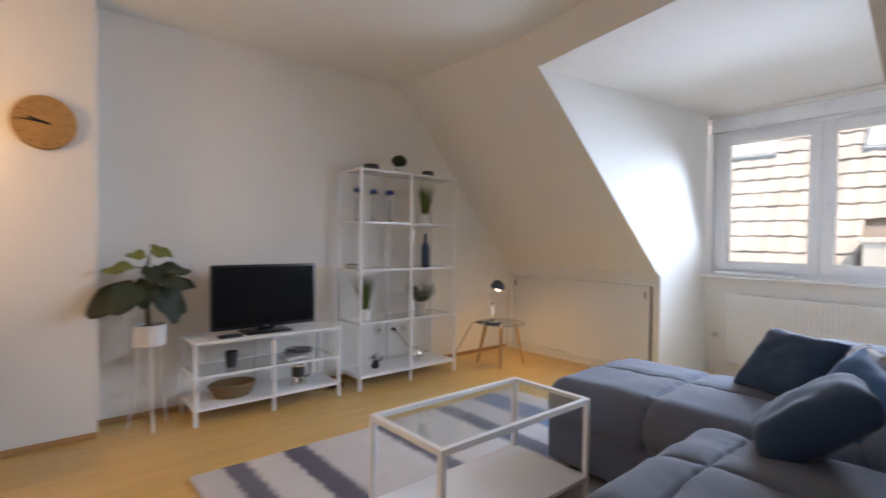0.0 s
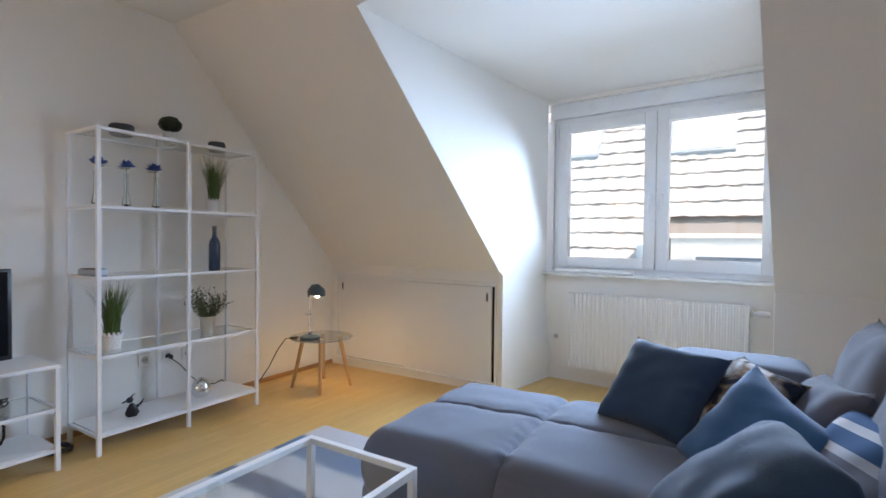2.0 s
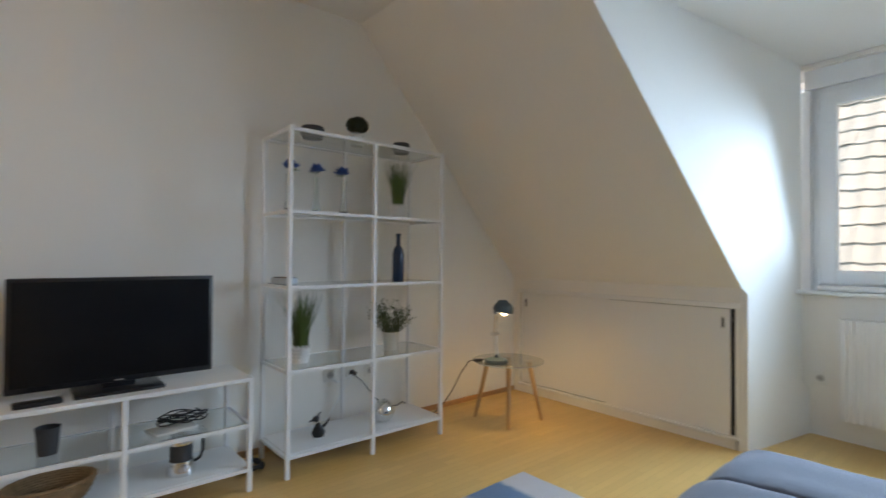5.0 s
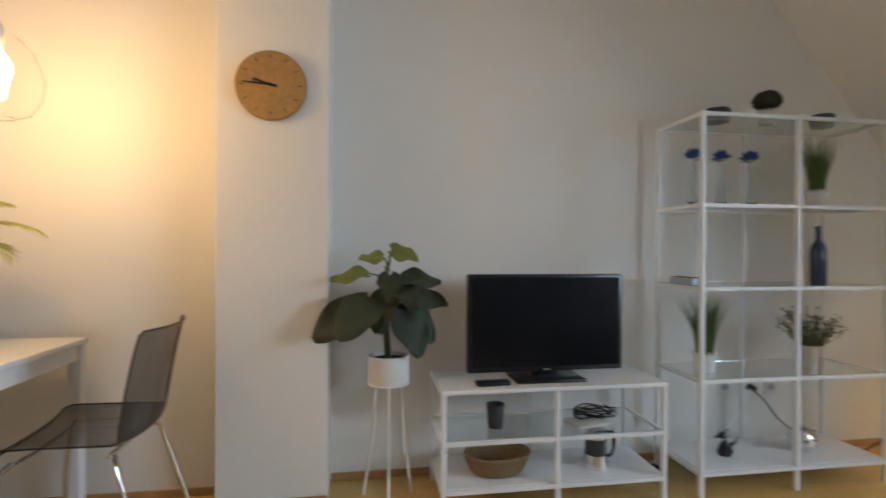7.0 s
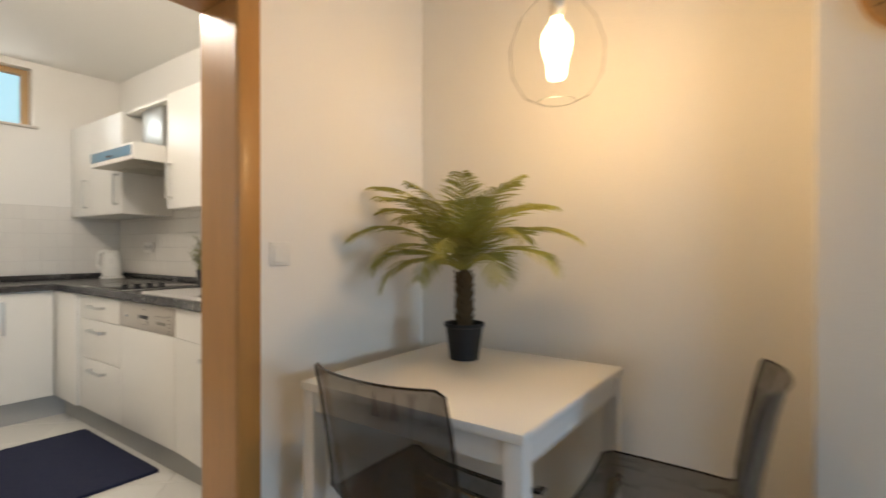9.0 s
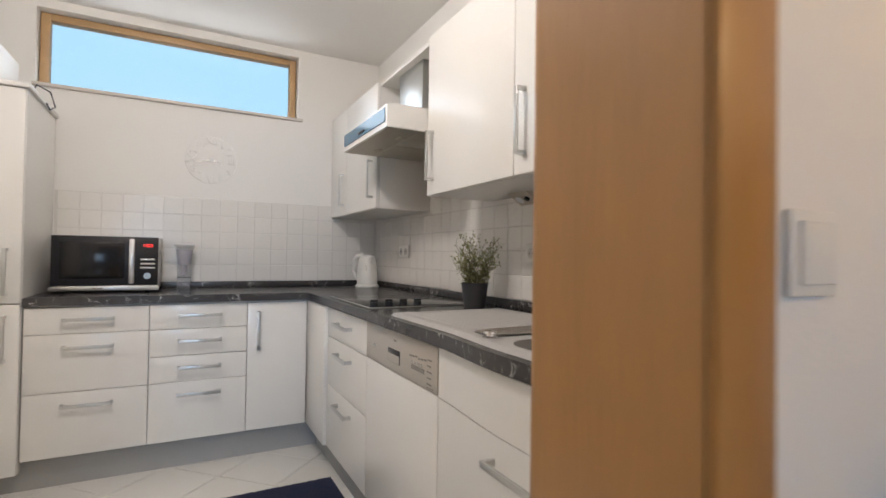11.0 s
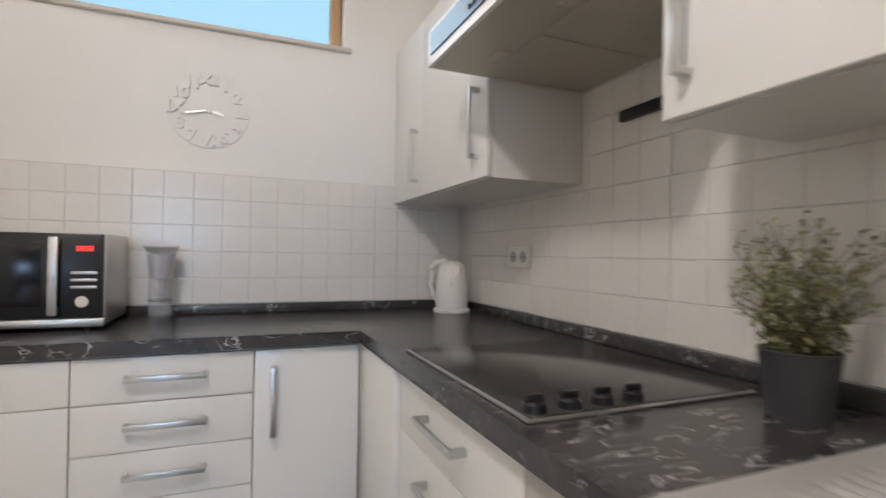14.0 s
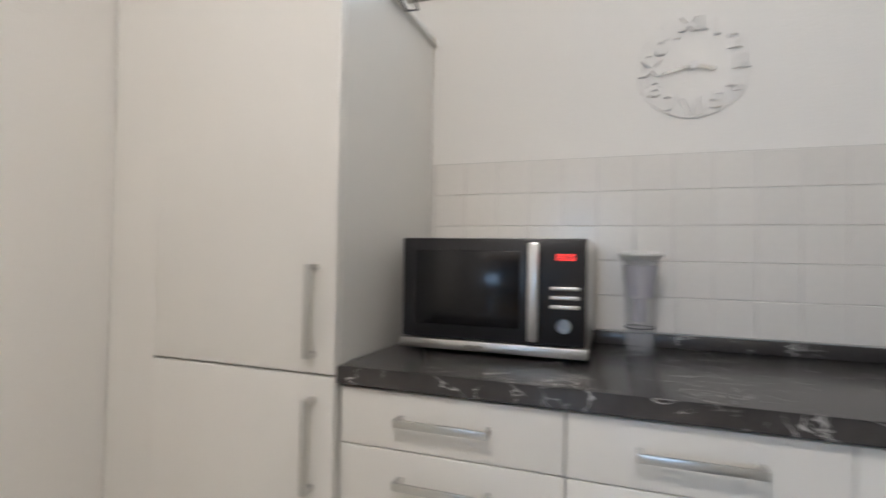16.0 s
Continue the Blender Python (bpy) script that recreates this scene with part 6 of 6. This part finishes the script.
for x in (0.16, 0.46):
    bm = B()
    box(bm, x - 0.03, x + 0.03, 0.115, 0.15, -0.006, 0.001, 0.002)
    part("hood_lamp", bm, M_LAMPH, hd, "pale lamp cover")
bm = B()
box(bm, 0.01, 0.61, 0.012, 0.50, -0.002, 0.0005)
part("underside", bm, M_HOODU, hd, smooth=False)
bm = B()
box(bm, 0.17, 0.45, 0.24, 0.50, 0.1005, 0.389, 0.003)
part("chimney", bm, M_STEEL, hd, "brushed steel chimney")

ul = thing("underlight", pose(-2.51, 4.195, 1.375), "wedge-shaped steel lamp below the wall unit", "cabinet light")
bm = B()
prism(bm, [(0, 0, -0.002), (0, 0.09, -0.002), (0, 0.09, -0.042), (0, 0.07, -0.046)], (0.118, 0, 0))
part("housing", bm, M_LAMPH, ul, smooth=False)
bm = B()
lathe(bm, [(0, 0), (0.017, 0), (0.02, 0.002), (0.02, 0.004), (0, 0.005)], 24, pose(0.038, 0.036, -0.0265, 147, 0, 0))
part("lens", bm, M_SKYLT, ul, "round lens")
bm = B()
lathe(bm, [(0, 0), (0.011, 0), (0.011, 0.008), (0, 0.009)], 14, pose(0.088, 0.034, -0.025, 147, 0, 0))
part("switch", bm, M_BLACK, ul, "black push switch")
copy_thing(ul, pose(-1.95, 4.20, 1.375))
bm = B()
box(bm, -3.236, -2.86, 4.281, 4.302, 1.522, 1.552, 0.004)
single("magnet_strip", bm, M_BLACK, Matrix(), "black magnetic knife strip on the tiles", "knife strip")

socket(pose(-2.475, 4.302, 1.135), 2)
socket(pose(-3.81, 4.302, 1.145), 2)

# ---- tall unit ----
fr = thing("tall_cabinet", pose(-3.76, 1.862, 0, 0, 0, 90), "tall white built-in refrigerator unit with two doors", "refrigerator")
bm = B()
box(bm, 0.001, 0.545, 0.003, 0.565, 0.10, 1.855)
part("body", bm, M_KFRONT, fr, smooth=False)
for z0, z1, hz in ((0.10, 0.873, 0.72), (0.875, 1.852, 1.02)):
    bm = B()
    box(bm, 0.002, 0.544, -0.019, 0.002, z0 + 0.001, z1 - 0.001, 0.005, 3)
    d = part("door", bm, M_KFRONT, fr)
    bar_handle(d, 0.21, pose(0.49, -0.019, hz, 0, 90, 0))
bm = B()
box(bm, -0.17, 0.56, -0.03, 0.565, 1.856, 1.878, 0.004)
part("cornice", bm, M_KFRONT, fr)
bm = B()
box(bm, -0.168, -0.003, -0.012, 0.55, 0.0, 1.855, 0.002)
part("side_panel", bm, M_KFRONT, fr, smooth=False)
mo = thing("mini_oven", pose(-3.88, 1.865, 1.878, 0, 0, 90), "small white table oven with two knobs on the refrigerator", "oven")
bm = B()
box(bm, 0, 0.41, 0.004, 0.31, 0.012, 0.21, 0.008)
part("body", bm, M_KETTLE, mo)
bm = B()
box(bm, 0.008, 0.285, -0.008, 0.0035, 0.02, 0.185, 0.004)
od = part("door", bm, M_KETTLE, mo)
bm = B()
box(bm, 0.025, 0.27, -0.0105, -0.0075, 0.03, 0.165, 0.002)
part("door_window", bm, M_SCREEN, od, "dark glass door window")
bm = B()
box(bm, 0.04, 0.255, -0.032, -0.022, 0.170, 0.180, 0.003)
for x in (0.05, 0.245):
    box(bm, x - 0.005, x + 0.005, -0.024, -0.007, 0.171, 0.179)
part("handle", bm, M_STEEL, od, "steel bar handle")
for z in (0.088, 0.146):
    bm = B()
    lathe(bm, [(0, 0.018), (0.015, 0.018), (0.018, 0.004), (0.022, 0.003), (0.022, 0.0), (0, 0)], 24, pose(0.35, 0.004, z, 90))
    part("knob", bm, M_SOCKET, mo, "round grey knob")
for x in (0.03, 0.38):
    for y in (0.03, 0.28):
        bm = B()
        tube(bm, (x, y, 0), (x, y, 0.0125), 0.012)
        part("foot", bm, M_BLACK, mo)
bm = B()
box(bm, -0.085, 0.085, -0.10, 0.10, 0, 0.13, 0.01)
box(bm, -0.087, -0.084, -0.07, 0.07, 0.02, 0.11, 0.002)
single("dark_box", bm, M_POTB, pose(-4.02, 2.01, 2.088, 0, 0, 8), "dark grey box standing on the white table oven", "box")
bm = B()
box(bm, -0.012, 0.0, -0.05, 0.05, 0, 0.12, 0.003)
single("dark_box", bm, M_POTB, pose(-3.80, 2.02, 1.878), "small dark packet on top of the tall unit", "packet")
bm = B()
sweep(bm, [(-4.0, 2.36, 1.885), (-3.95, 2.40, 1.93), (-4.02, 2.44, 1.92), (-4.08, 2.45, 1.86), (-4.02, 2.44, 1.83), (-3.97, 2.435, 1.85)], 0.004, 6)
single("power_cord", bm, M_POTB, Matrix(), "grey power cord looped over the tall unit edge", "cable")

# ---- things on the worktop ----
mw = thing("microwave", pose(-3.985, 2.462, 0.9, 0, 0, 90), "black and silver microwave oven with a red display", "microwave")
bm = B()
box(bm, 0, 0.475, 0.006, 0.318, 0.012, 0.298, 0.006)
part("body", bm, M_STEEL, mw, "silver metal body")
bm = B()
box(bm, 0.004, 0.471, -0.012, 0.006, 0.04, 0.296, 0.004)
part("front", bm, M_BLACK, mw, "glossy black front")
bm = B()
box(bm, 0.04, 0.315, -0.0135, -0.011, 0.075, 0.265, 0.003)
part("door_window", bm, M_SCREEN, mw, "dark door window")
bm = B()
box(bm, -0.002, 0.477, -0.02, 0.004, 0.012, 0.038, 0.005)
fs = part("bottom_strip", bm, M_STEEL, mw, "silver bottom strip")
bm = B()
box(bm, 0.18, 0.225, -0.0212, -0.0195, 0.022, 0.028)
part("maker_badge", bm, M_INK, fs)
bm = B()
box(bm, 0.338, 0.364, -0.045, -0.035, 0.05, 0.285, 0.005)
for z in (0.065, 0.27):
    box(bm, 0.343, 0.359, -0.036, -0.011, z - 0.01, z + 0.01)
part("handle", bm, M_STEEL, mw, "silver bar handle")
bm = B()
for k in range(4):
    x = 0.402 + k * 0.0115
    for a, b_2, c, d in ((0, 0.007, 0.244, 0.2455), (0, 0.007, 0.2505, 0.252), (0, 0.007, 0.257, 0.2585), (0, 0.0012, 0.244, 0.2585), (0.0058, 0.007, 0.244, 0.2585)):
        if k in (0, 2, 3) and 0.249 < c < 0.252:
            continue
        box(bm, x + a, x + b_2, -0.0132, -0.0115, c, d)
part("display", bm, M_LED, mw, "red digits", smooth=False)
for k in range(3):
    bm = B()
    box(bm, 0.388, 0.456, -0.016, -0.011, 0.128 + 0.022 * k, 0.137 + 0.022 * k, 0.002)
    part("button", bm, M_STEEL, mw, "silver button")
bm = B()
lathe(bm, [(0, 0.02), (0.017, 0.02), (0.021, 0.006), (0.022, 0.0), (0, 0)], 24, pose(0.422, -0.012, 0.09, 90))
part("dial", bm, M_CHROME, mw, "chrome dial")
for x in (0.05, 0.42):
    for y in (0.04, 0.28):
        bm = B()
        tube(bm, (x, y, 0), (x, y, 0.013), 0.012)
        part("foot", bm, M_BLACK, mw)

jug = thing("water_filter_jug", pose(-4.20, 3.06, 0.9), "clear plastic water filter jug with a white lid", "jug")
bm = B()
sh = Matrix.Diagonal((1.0, 0.87, 1, 1))
lathe(bm, [(0, 0.002), (0.04, 0.0), (0.043, 0.01), (0.046, 0.17), (0.058, 0.248), (0.056, 0.248), (0.044, 0.17), (0.041, 0.012), (0, 0.008)], 28, sh)
part("jug", bm, M_CLEARP, jug, "clear jug").visible_shadow = True
bm = B()
lathe(bm, [(0.05, 0.235), (0.042, 0.165), (0.036, 0.15), (0.02, 0.145), (0.02, 0.085), (0, 0.083)], 24, sh)
part("funnel", bm, M_FUNNEL, jug, "translucent filter funnel")
bm = B()
lathe(bm, [(0, 0.274), (0.05, 0.272), (0.066, 0.266), (0.066, 0.260), (0.05, 0.246), (0.034, 0.236), (0, 0.234)], 28, sh)
part("lid", bm, M_POTW, jug, "white lid")
bm = B()
lathe(bm, [(0.0425, 0.068), (0.0452, 0.068), (0.0452, 0.071), (0.0425, 0.071)], 28, sh, closed=True)
part("ring", bm, M_POTB, jug, "thin dark ring")
bm = B()
sweep(bm, [(0.072, 0, 0.235), (0.098, 0, 0.23), (0.108, 0, 0.2), (0.105, 0, 0.12), (0.09, 0, 0.09), (0.066, 0, 0.085)], 0.009, 8)
part("handle", bm, M_CLEARP, jug)

kt = thing("electric_kettle", pose(-4.15, 4.185, 0.9) @ Matrix.Scale(0.9, 4), "white plastic electric kettle on its base", "kettle")
bm = B()
lathe(bm, [(0, 0), (0.088, 0), (0.09, 0.012), (0.08, 0.02), (0, 0.02)], 32)
part("base", bm, M_KETTLE, kt)
bm = B()
lathe(bm, [(0, 0.021), (0.076, 0.021), (0.08, 0.05), (0.074, 0.14), (0.064, 0.205), (0.058, 0.225), (0.045, 0.238), (0.02, 0.245), (0, 0.246)], 32)
prism(bm, [(0.05, -0.02, 0.225), (0.05, 0.02, 0.225), (0.088, 0.0, 0.228)], (0, 0, -0.045))
part("body", bm, M_KETTLE, kt)
bm = B()
sweep(bm, [(-0.03, 0, 0.243), (-0.085, -0.01, 0.235), (-0.108, -0.013, 0.2), (-0.108, -0.013, 0.12), (-0.095, -0.01, 0.07), (-0.074, 0, 0.055)], 0.016, 10)
o = part("handle", bm, M_KETTLE, kt)
o.matrix_basis = pose(0, 0, 0, 0, 0, 42)
bm = B()
box(bm, 0.068, 0.0745, -0.008, 0.008, 0.07, 0.17, 0.003)
part("gauge", bm, M_CLEARP, kt, "water gauge", m=pose(0, 0, 0, 0, 0, -25))
bm = B()
pts = [(0.1 + 0.03 * math.cos(k * 0.7), -0.02 + 0.04 * math.sin(k * 0.7), 0.006 + 0.003 * (k % 4)) for k in range(22)]
sweep(bm, pts, 0.0035, 6)
part("cord", bm, M_KETTLE, kt, "white coiled cord")

bm = B()
lathe(bm, [(0, 0), (0.05, 0), (0.063, 0.112), (0.065, 0.118), (0.061, 0.12), (0.058, 0.112), (0.046, 0.008), (0, 0.008)], 32)
twig_plant("herb_plant", pose(-2.675, 4.15, 0.9) @ Matrix.Scale(0.9, 4), 21, bm, M_POTB, "dark grey pot", "curly green plant in an anthracite pot on the worktop", 0.08, 0.275, 0.10, 84, 0.0125, leaf_mat=M_HERB)

# ---- white kitchen clock with raised numerals ----
kc = thing("numeral_clock", pose(-4.328, 3.200, 1.705, 0, 0, 90), "white wall clock with raised white numerals", "clock")
for k, txt in enumerate(("XII", "1", "2", "III", "4", "5", "VI", "7", "8", "IX", "10", "11")):
    cu = bpy.data.curves.new("numeral", "FONT")
    cu.body, cu.size, cu.extrude, cu.align_x, cu.align_y = txt, 0.064 if len(txt) < 3 else 0.056, 0.0065, "CENTER", "CENTER"
    cu.offset = 0.002
    a = radians(90 - 30 * k)
    tmp = new("numeral_curve", cu)
    bpy.context.view_layer.update()
    me = bpy.data.meshes.new_from_object(tmp.evaluated_get(bpy.context.evaluated_depsgraph_get()))
    bpy.data.objects.remove(tmp)
    nb = bmesh.new()
    nb.from_mesh(me)
    bmesh.ops.remove_doubles(nb, verts=nb.verts[:], dist=1e-5)
    nb.to_mesh(me)
    nb.free()
    me.materials.append(M_WALL)
    o = new("numeral", me)
    o.parent = kc
    o.matrix_basis = pose(0.119 * math.cos(a), -0.0105, 0.119 * math.sin(a), 90, 0, 0)
bm = B()
lathe(bm, [(0, 0.0), (0.148, 0.0), (0.149, 0.002), (0.148, 0.004), (0, 0.004)], 64, pose(0, 0, 0, 90))
part("dial", bm, M_WALL, kc, "thin white dial plate")
for ln, w, ang in ((0.085, 0.0035, 193), (0.055, 0.005, -18)):
    bm = B()
    box(bm, -0.012, ln, -0.018, -0.016, -w, w, m=pose(0, 0, 0, 0, -ang, 0))
    part("pointer", bm, M_CHROME, kc, "silver pointer")
bm = B()
tube(bm, (0, 0, 0), (0, -0.02, 0), 0.012)
part("hub", bm, M_POTW, kc)

# ---- kitchen window, mat, lamp ----
kw = tagged(new("window_2"), "long narrow window with a pale wooden frame", "window", kind="structure")
bm = B()
for y0, y1, z0, z1 in ((2.315, 2.36, 2.047, 2.465), (3.68, 3.725, 2.047, 2.465), (2.36, 3.68, 2.425, 2.465), (2.36, 3.68, 2.047, 2.062)):
    box(bm, KX - 0.12, KX - 0.06, y0, y1, z0, z1, 0.004)
part("window_frame", bm, M_PINE, kw)
bm = B()
box(bm, KX - 0.095, KX - 0.088, 2.355, 3.685, 2.058, 2.43)
part("pane", bm, M_GLASS, kw, "clear glass pane", smooth=False).visible_shadow = False
bm = B()
box(bm, KX - 0.2, KX + 0.025, 2.30, 3.76, 2.026, 2.0455, 0.004)
part("window_sill", bm, M_STRAW, kw, "narrow pale sill")

bm = B()
bmesh.ops.create_grid(bm, x_segments=60, y_segments=36, size=0.5)
for v in bm.verts:
    v.co = Vector((v.co.x * 0.96, v.co.y * 0.58, 0.017 + 0.004 * noise.noise(Vector((v.co.x * 60, v.co.y * 40, 0)))))
r = bmesh.ops.extrude_face_region(bm, geom=bm.faces[:])
for v in (g for g in r["geom"] if isinstance(g, bmesh.types.BMVert)):
    v.co.z = 0.001
single("kitchen_mat", bm, M_NAVY, pose(-2.83, 3.43, 0.0), "dark navy mat on the tiled kitchen floor", "mat")

kl = thing("kitchen_ceiling_lamp", pose(-2.36, 2.89, KCEIL), "round white kitchen ceiling lamp", "ceiling lamp")
bm = B()
lathe(bm, [(0, -0.06), (0.14, -0.056), (0.165, -0.04), (0.17, -0.003), (0, -0.003)], 40)
part("diffuser", bm, M_DIFF, kl, "glowing white diffuser")
sd = thing("smoke_detector", pose(-3.85, 2.95, KCEIL), "small round white smoke detector on the ceiling", "smoke detector")
bm = B()
lathe(bm, [(0, -0.035), (0.03, -0.034), (0.045, -0.022), (0.048, -0.003), (0, -0.003)], 28)
part("housing", bm, M_POTW, sd)

# ---- the roof across the street ----
roof = thing("neighbour_house", pose(9.3, 0, 0.0), "house across the street with a pale tiled roof", "house")
RA = radians(50)
RU, RN = Vector((math.cos(RA), 0, math.sin(RA))), Vector((-math.sin(RA), 0, math.cos(RA)))
bm = B()
prism(bm, [(RU * s) + Vector((0, y, 0.75)) - RN * 0.05 for s, y in ((-0.6, -6), (-0.6, 9), (7, 9), (7, -6))], -RN * 0.2)
part("roof", bm, M_ROOFU, roof)
bm = B()
box(bm, -0.35, 8, -6, 9, -9, 0.1)
part("wall", bm, M_FACADE, roof)
dm = part("dormer", (lambda b: (box(b, -0.15, 2.2, 0.45, 2.05, 0.1, 1.22), box(b, -0.18, 2.4, 0.40, 2.10, 1.22, 1.29, 0.01), b)[2])(B()), M_FACADE, roof, "pale rendered dormer", smooth=False)
bm = B()
box(bm, -0.165, -0.15, 0.78, 1.72, 0.4, 0.96)
part("dormer_window", bm, M_DGLASS, dm, "dark dormer window")
bm = B()
for y0, y1, z0, z1 in ((0.74, 0.78, 0.4, 1.0), (1.72, 1.76, 0.4, 1.0), (0.78, 1.72, 0.96, 1.0)):
    box(bm, -0.18, -0.15, y0, y1, z0, z1)
part("dormer_frame", bm, M_PVC, dm, "white window frame", smooth=False)
for y0, y1, s0, s1 in ((1.28, 2.34, 2.53, 4.25), (3.58, 4.5, 2.62, 4.35)):
    bm = B()
    for a, b_2, p, q, hgt in ((y0, y1, s0, s1, 0.10),):
        prism(bm, [RU * p + Vector((0, a, 0.75)), RU * p + Vector((0, b_2, 0.75)), RU * q + Vector((0, b_2, 0.75)), RU * q + Vector((0, a, 0.75))], RN * hgt)
    sk = part("skylight", bm, M_ZINC, roof, "roof window with a grey metal frame", smooth=False)
    # the mirrored sky is put into the pane's pale colour
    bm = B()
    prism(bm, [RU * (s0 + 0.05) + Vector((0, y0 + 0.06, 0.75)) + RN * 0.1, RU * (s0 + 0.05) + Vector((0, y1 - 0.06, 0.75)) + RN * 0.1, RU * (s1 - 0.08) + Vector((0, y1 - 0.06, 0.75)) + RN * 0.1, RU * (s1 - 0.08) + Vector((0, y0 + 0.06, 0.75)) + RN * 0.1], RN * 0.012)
    part("pane", bm, M_SKYLT, sk, "pane with the bright sky's reflection painted on in off-white", smooth=False)
bm = B()
box(bm, 0.0, 0.25, 2.42, 2.56, 0.8, 1.12, 0.01)
part("vent_hood", bm, M_ZINC, roof, "grey metal roof vent")

# ground far below
bm = B()
box(bm, -2500, 2500, -2500, 2500, -9.2, -9.0)
structure("ground", bm, M_PLINTH, "grey street ground far below", "ground")

M_SKYGLOW = material("hazy_sky", (0.4, 0.6, 0.7), 1.0, var=0.1, scale=0.02, emit=(0.36, 0.66, 0.84), strength=1.05)
bm = B()
box(bm, -62, -60, -120, 120, -9, 110)
structure("backdrop", bm, M_SKYGLOW, "pale blue hazy sky seen from the kitchen window", "sky")

# ---- pieces: roof tiles, wall tiles, floor tiles ----
bm = B()
TW, TL = 0.27, 0.37
prof = [(0.0, 0.018), (0.03, 0.026), (0.07, 0.029), (0.105, 0.021), (0.14, 0.009), (0.2, 0.006), (0.25, 0.009), (0.275, 0.017)]
lo = [bm.verts.new(RU * 0 + Vector((0, y, 0)) + RN * (z + 0.035)) for y, z in prof]
hi = [bm.verts.new(RU * TL + Vector((0, y, 0)) + RN * (z + 0.004)) for y, z in prof]
un = [bm.verts.new(RU * 0.05 + Vector((0, y, 0)) + RN * (z + 0.004)) for y, z in prof]
for k in range(len(prof) - 1):
    bm.faces.new((lo[k], lo[k + 1], hi[k + 1], hi[k]))
    bm.faces.new((un[k], un[k + 1], lo[k + 1], lo[k]))
tile_me = mesh("roof_tile", bm, M_ROOF, True)
rest = B()
rnd = random.Random(2)
for i in range(20):
    for j in range(-9, 30):
        s, y = -0.3 + i * 0.335, j * TW
        if s < 0.75 and 0.2 < y < 2.0:
            continue
        if any(a + 0.02 < y < b_2 - 0.3 and p < s < q - 0.4 for a, b_2, p, q in ((1.28, 2.34, 2.53, 4.25), (3.58, 4.5, 2.62, 4.35))):
            continue
        at = RU * s + Vector((0, y + rnd.uniform(-0.008, 0.008), 0.75)) + RN * rnd.uniform(-0.006, 0.006)
        if 0 <= j < 21 and 1 <= i < 15:
            o = new("roof_tile", tile_me)
            o.parent = roof
            o.matrix_basis = Matrix.Translation(at)
        else:
            n0 = len(rest.verts)
            rest.from_mesh(tile_me)
            rest.verts.ensure_lookup_table()
            for v in rest.verts[n0:]:
                v.co += at
tagged(part("far_roof_tiles", rest, M_ROOF, roof), kind="stuff")


def tile_mesh(w, h, t, bev, mat):
    bm = B()
    vs = [bm.verts.new(p) for p in ((0, 0, 0), (w, 0, 0), (w, 0, h), (0, 0, h))]
    fr_ = [bm.verts.new(p) for p in ((bev, -t, bev), (w - bev, -t, bev), (w - bev, -t, h - bev), (bev, -t, h - bev))]
    bm.faces.new(fr_)
    for k in range(4):
        bm.faces.new((vs[k], vs[(k + 1) % 4], fr_[(k + 1) % 4], fr_[k]))
    return mesh("wall_tile", bm, mat)


PX, PZ = 0.104, 0.1035
wt_me = tile_mesh(PX - 0.0018, PZ - 0.0022, 0.0025, 0.0012, M_TILE)
kn, kwst = bpy.data.objects["wall_kitchen_north"], bpy.data.objects["wall_kitchen_west"]
bm = B()
box(bm, KX + 0.004, -1.32, KY - 0.003, KY - 0.0005, 0.94, 1.458)
box(bm, -3.42, -2.79, KY - 0.003, KY - 0.0005, 1.458, 1.665)
part("grout", bm, M_GROUT, kn, smooth=False)
bm = B()
box(bm, KX + 0.0005, KX + 0.003, 2.411, KY - 0.004, 0.94, 1.458)
part("grout", bm, M_GROUT, kwst, smooth=False)
for j in range(7):
    for i in range(28):
        x = KX + 0.008 + i * PX
        if j >= 5 and not (-3.46 < x < -2.80):
            continue
        o = new("wall_tile", wt_me)
        o.parent = kn
        o.matrix_basis = pose(x, KY - 0.003, 0.9405 + j * PZ)
for j in range(5):
    for i in range(18):
        o = new("wall_tile", wt_me)
        o.parent = kwst
        o.matrix_basis = pose(KX + 0.003, 4.296 - (i + 1) * PX, 0.9405 + j * PZ, 0, 0, 90)
# diagonal floor tiles
FT = 0.33
bm = B()
a = FT - 0.004
vs = [bm.verts.new(p) for p in ((0, 0, -0.004), (a, 0, -0.004), (a, a, -0.004), (0, a, -0.004))]
tp_ = [bm.verts.new(p) for p in ((0.001, 0.001, 0), (a - 0.001, 0.001, 0), (a - 0.001, a - 0.001, 0), (0.001, a - 0.001, 0))]
bm.faces.new(tp_)
for k in range(4):
    bm.faces.new((vs[k], vs[(k + 1) % 4], tp_[(k + 1) % 4], tp_[k]))
ft_me = mesh("floor_tile", bm, M_FLOORT)
kf = bpy.data.objects["floor_kitchen"]
q = math.sqrt(0.5)
for i in range(-16, 17):
    for j in range(-16, 17):
        cx, cy = -2.9 + (i - j) * FT * q, 3.0 + (i + j) * FT * q
        if -4.2 < cx < -1.55 and 1.80 < cy + FT * q < 4.2:
            o = new("floor_tile", ft_me)
            o.parent = kf
            o.matrix_basis = pose(cx, cy, 0, 0, 0, 45)
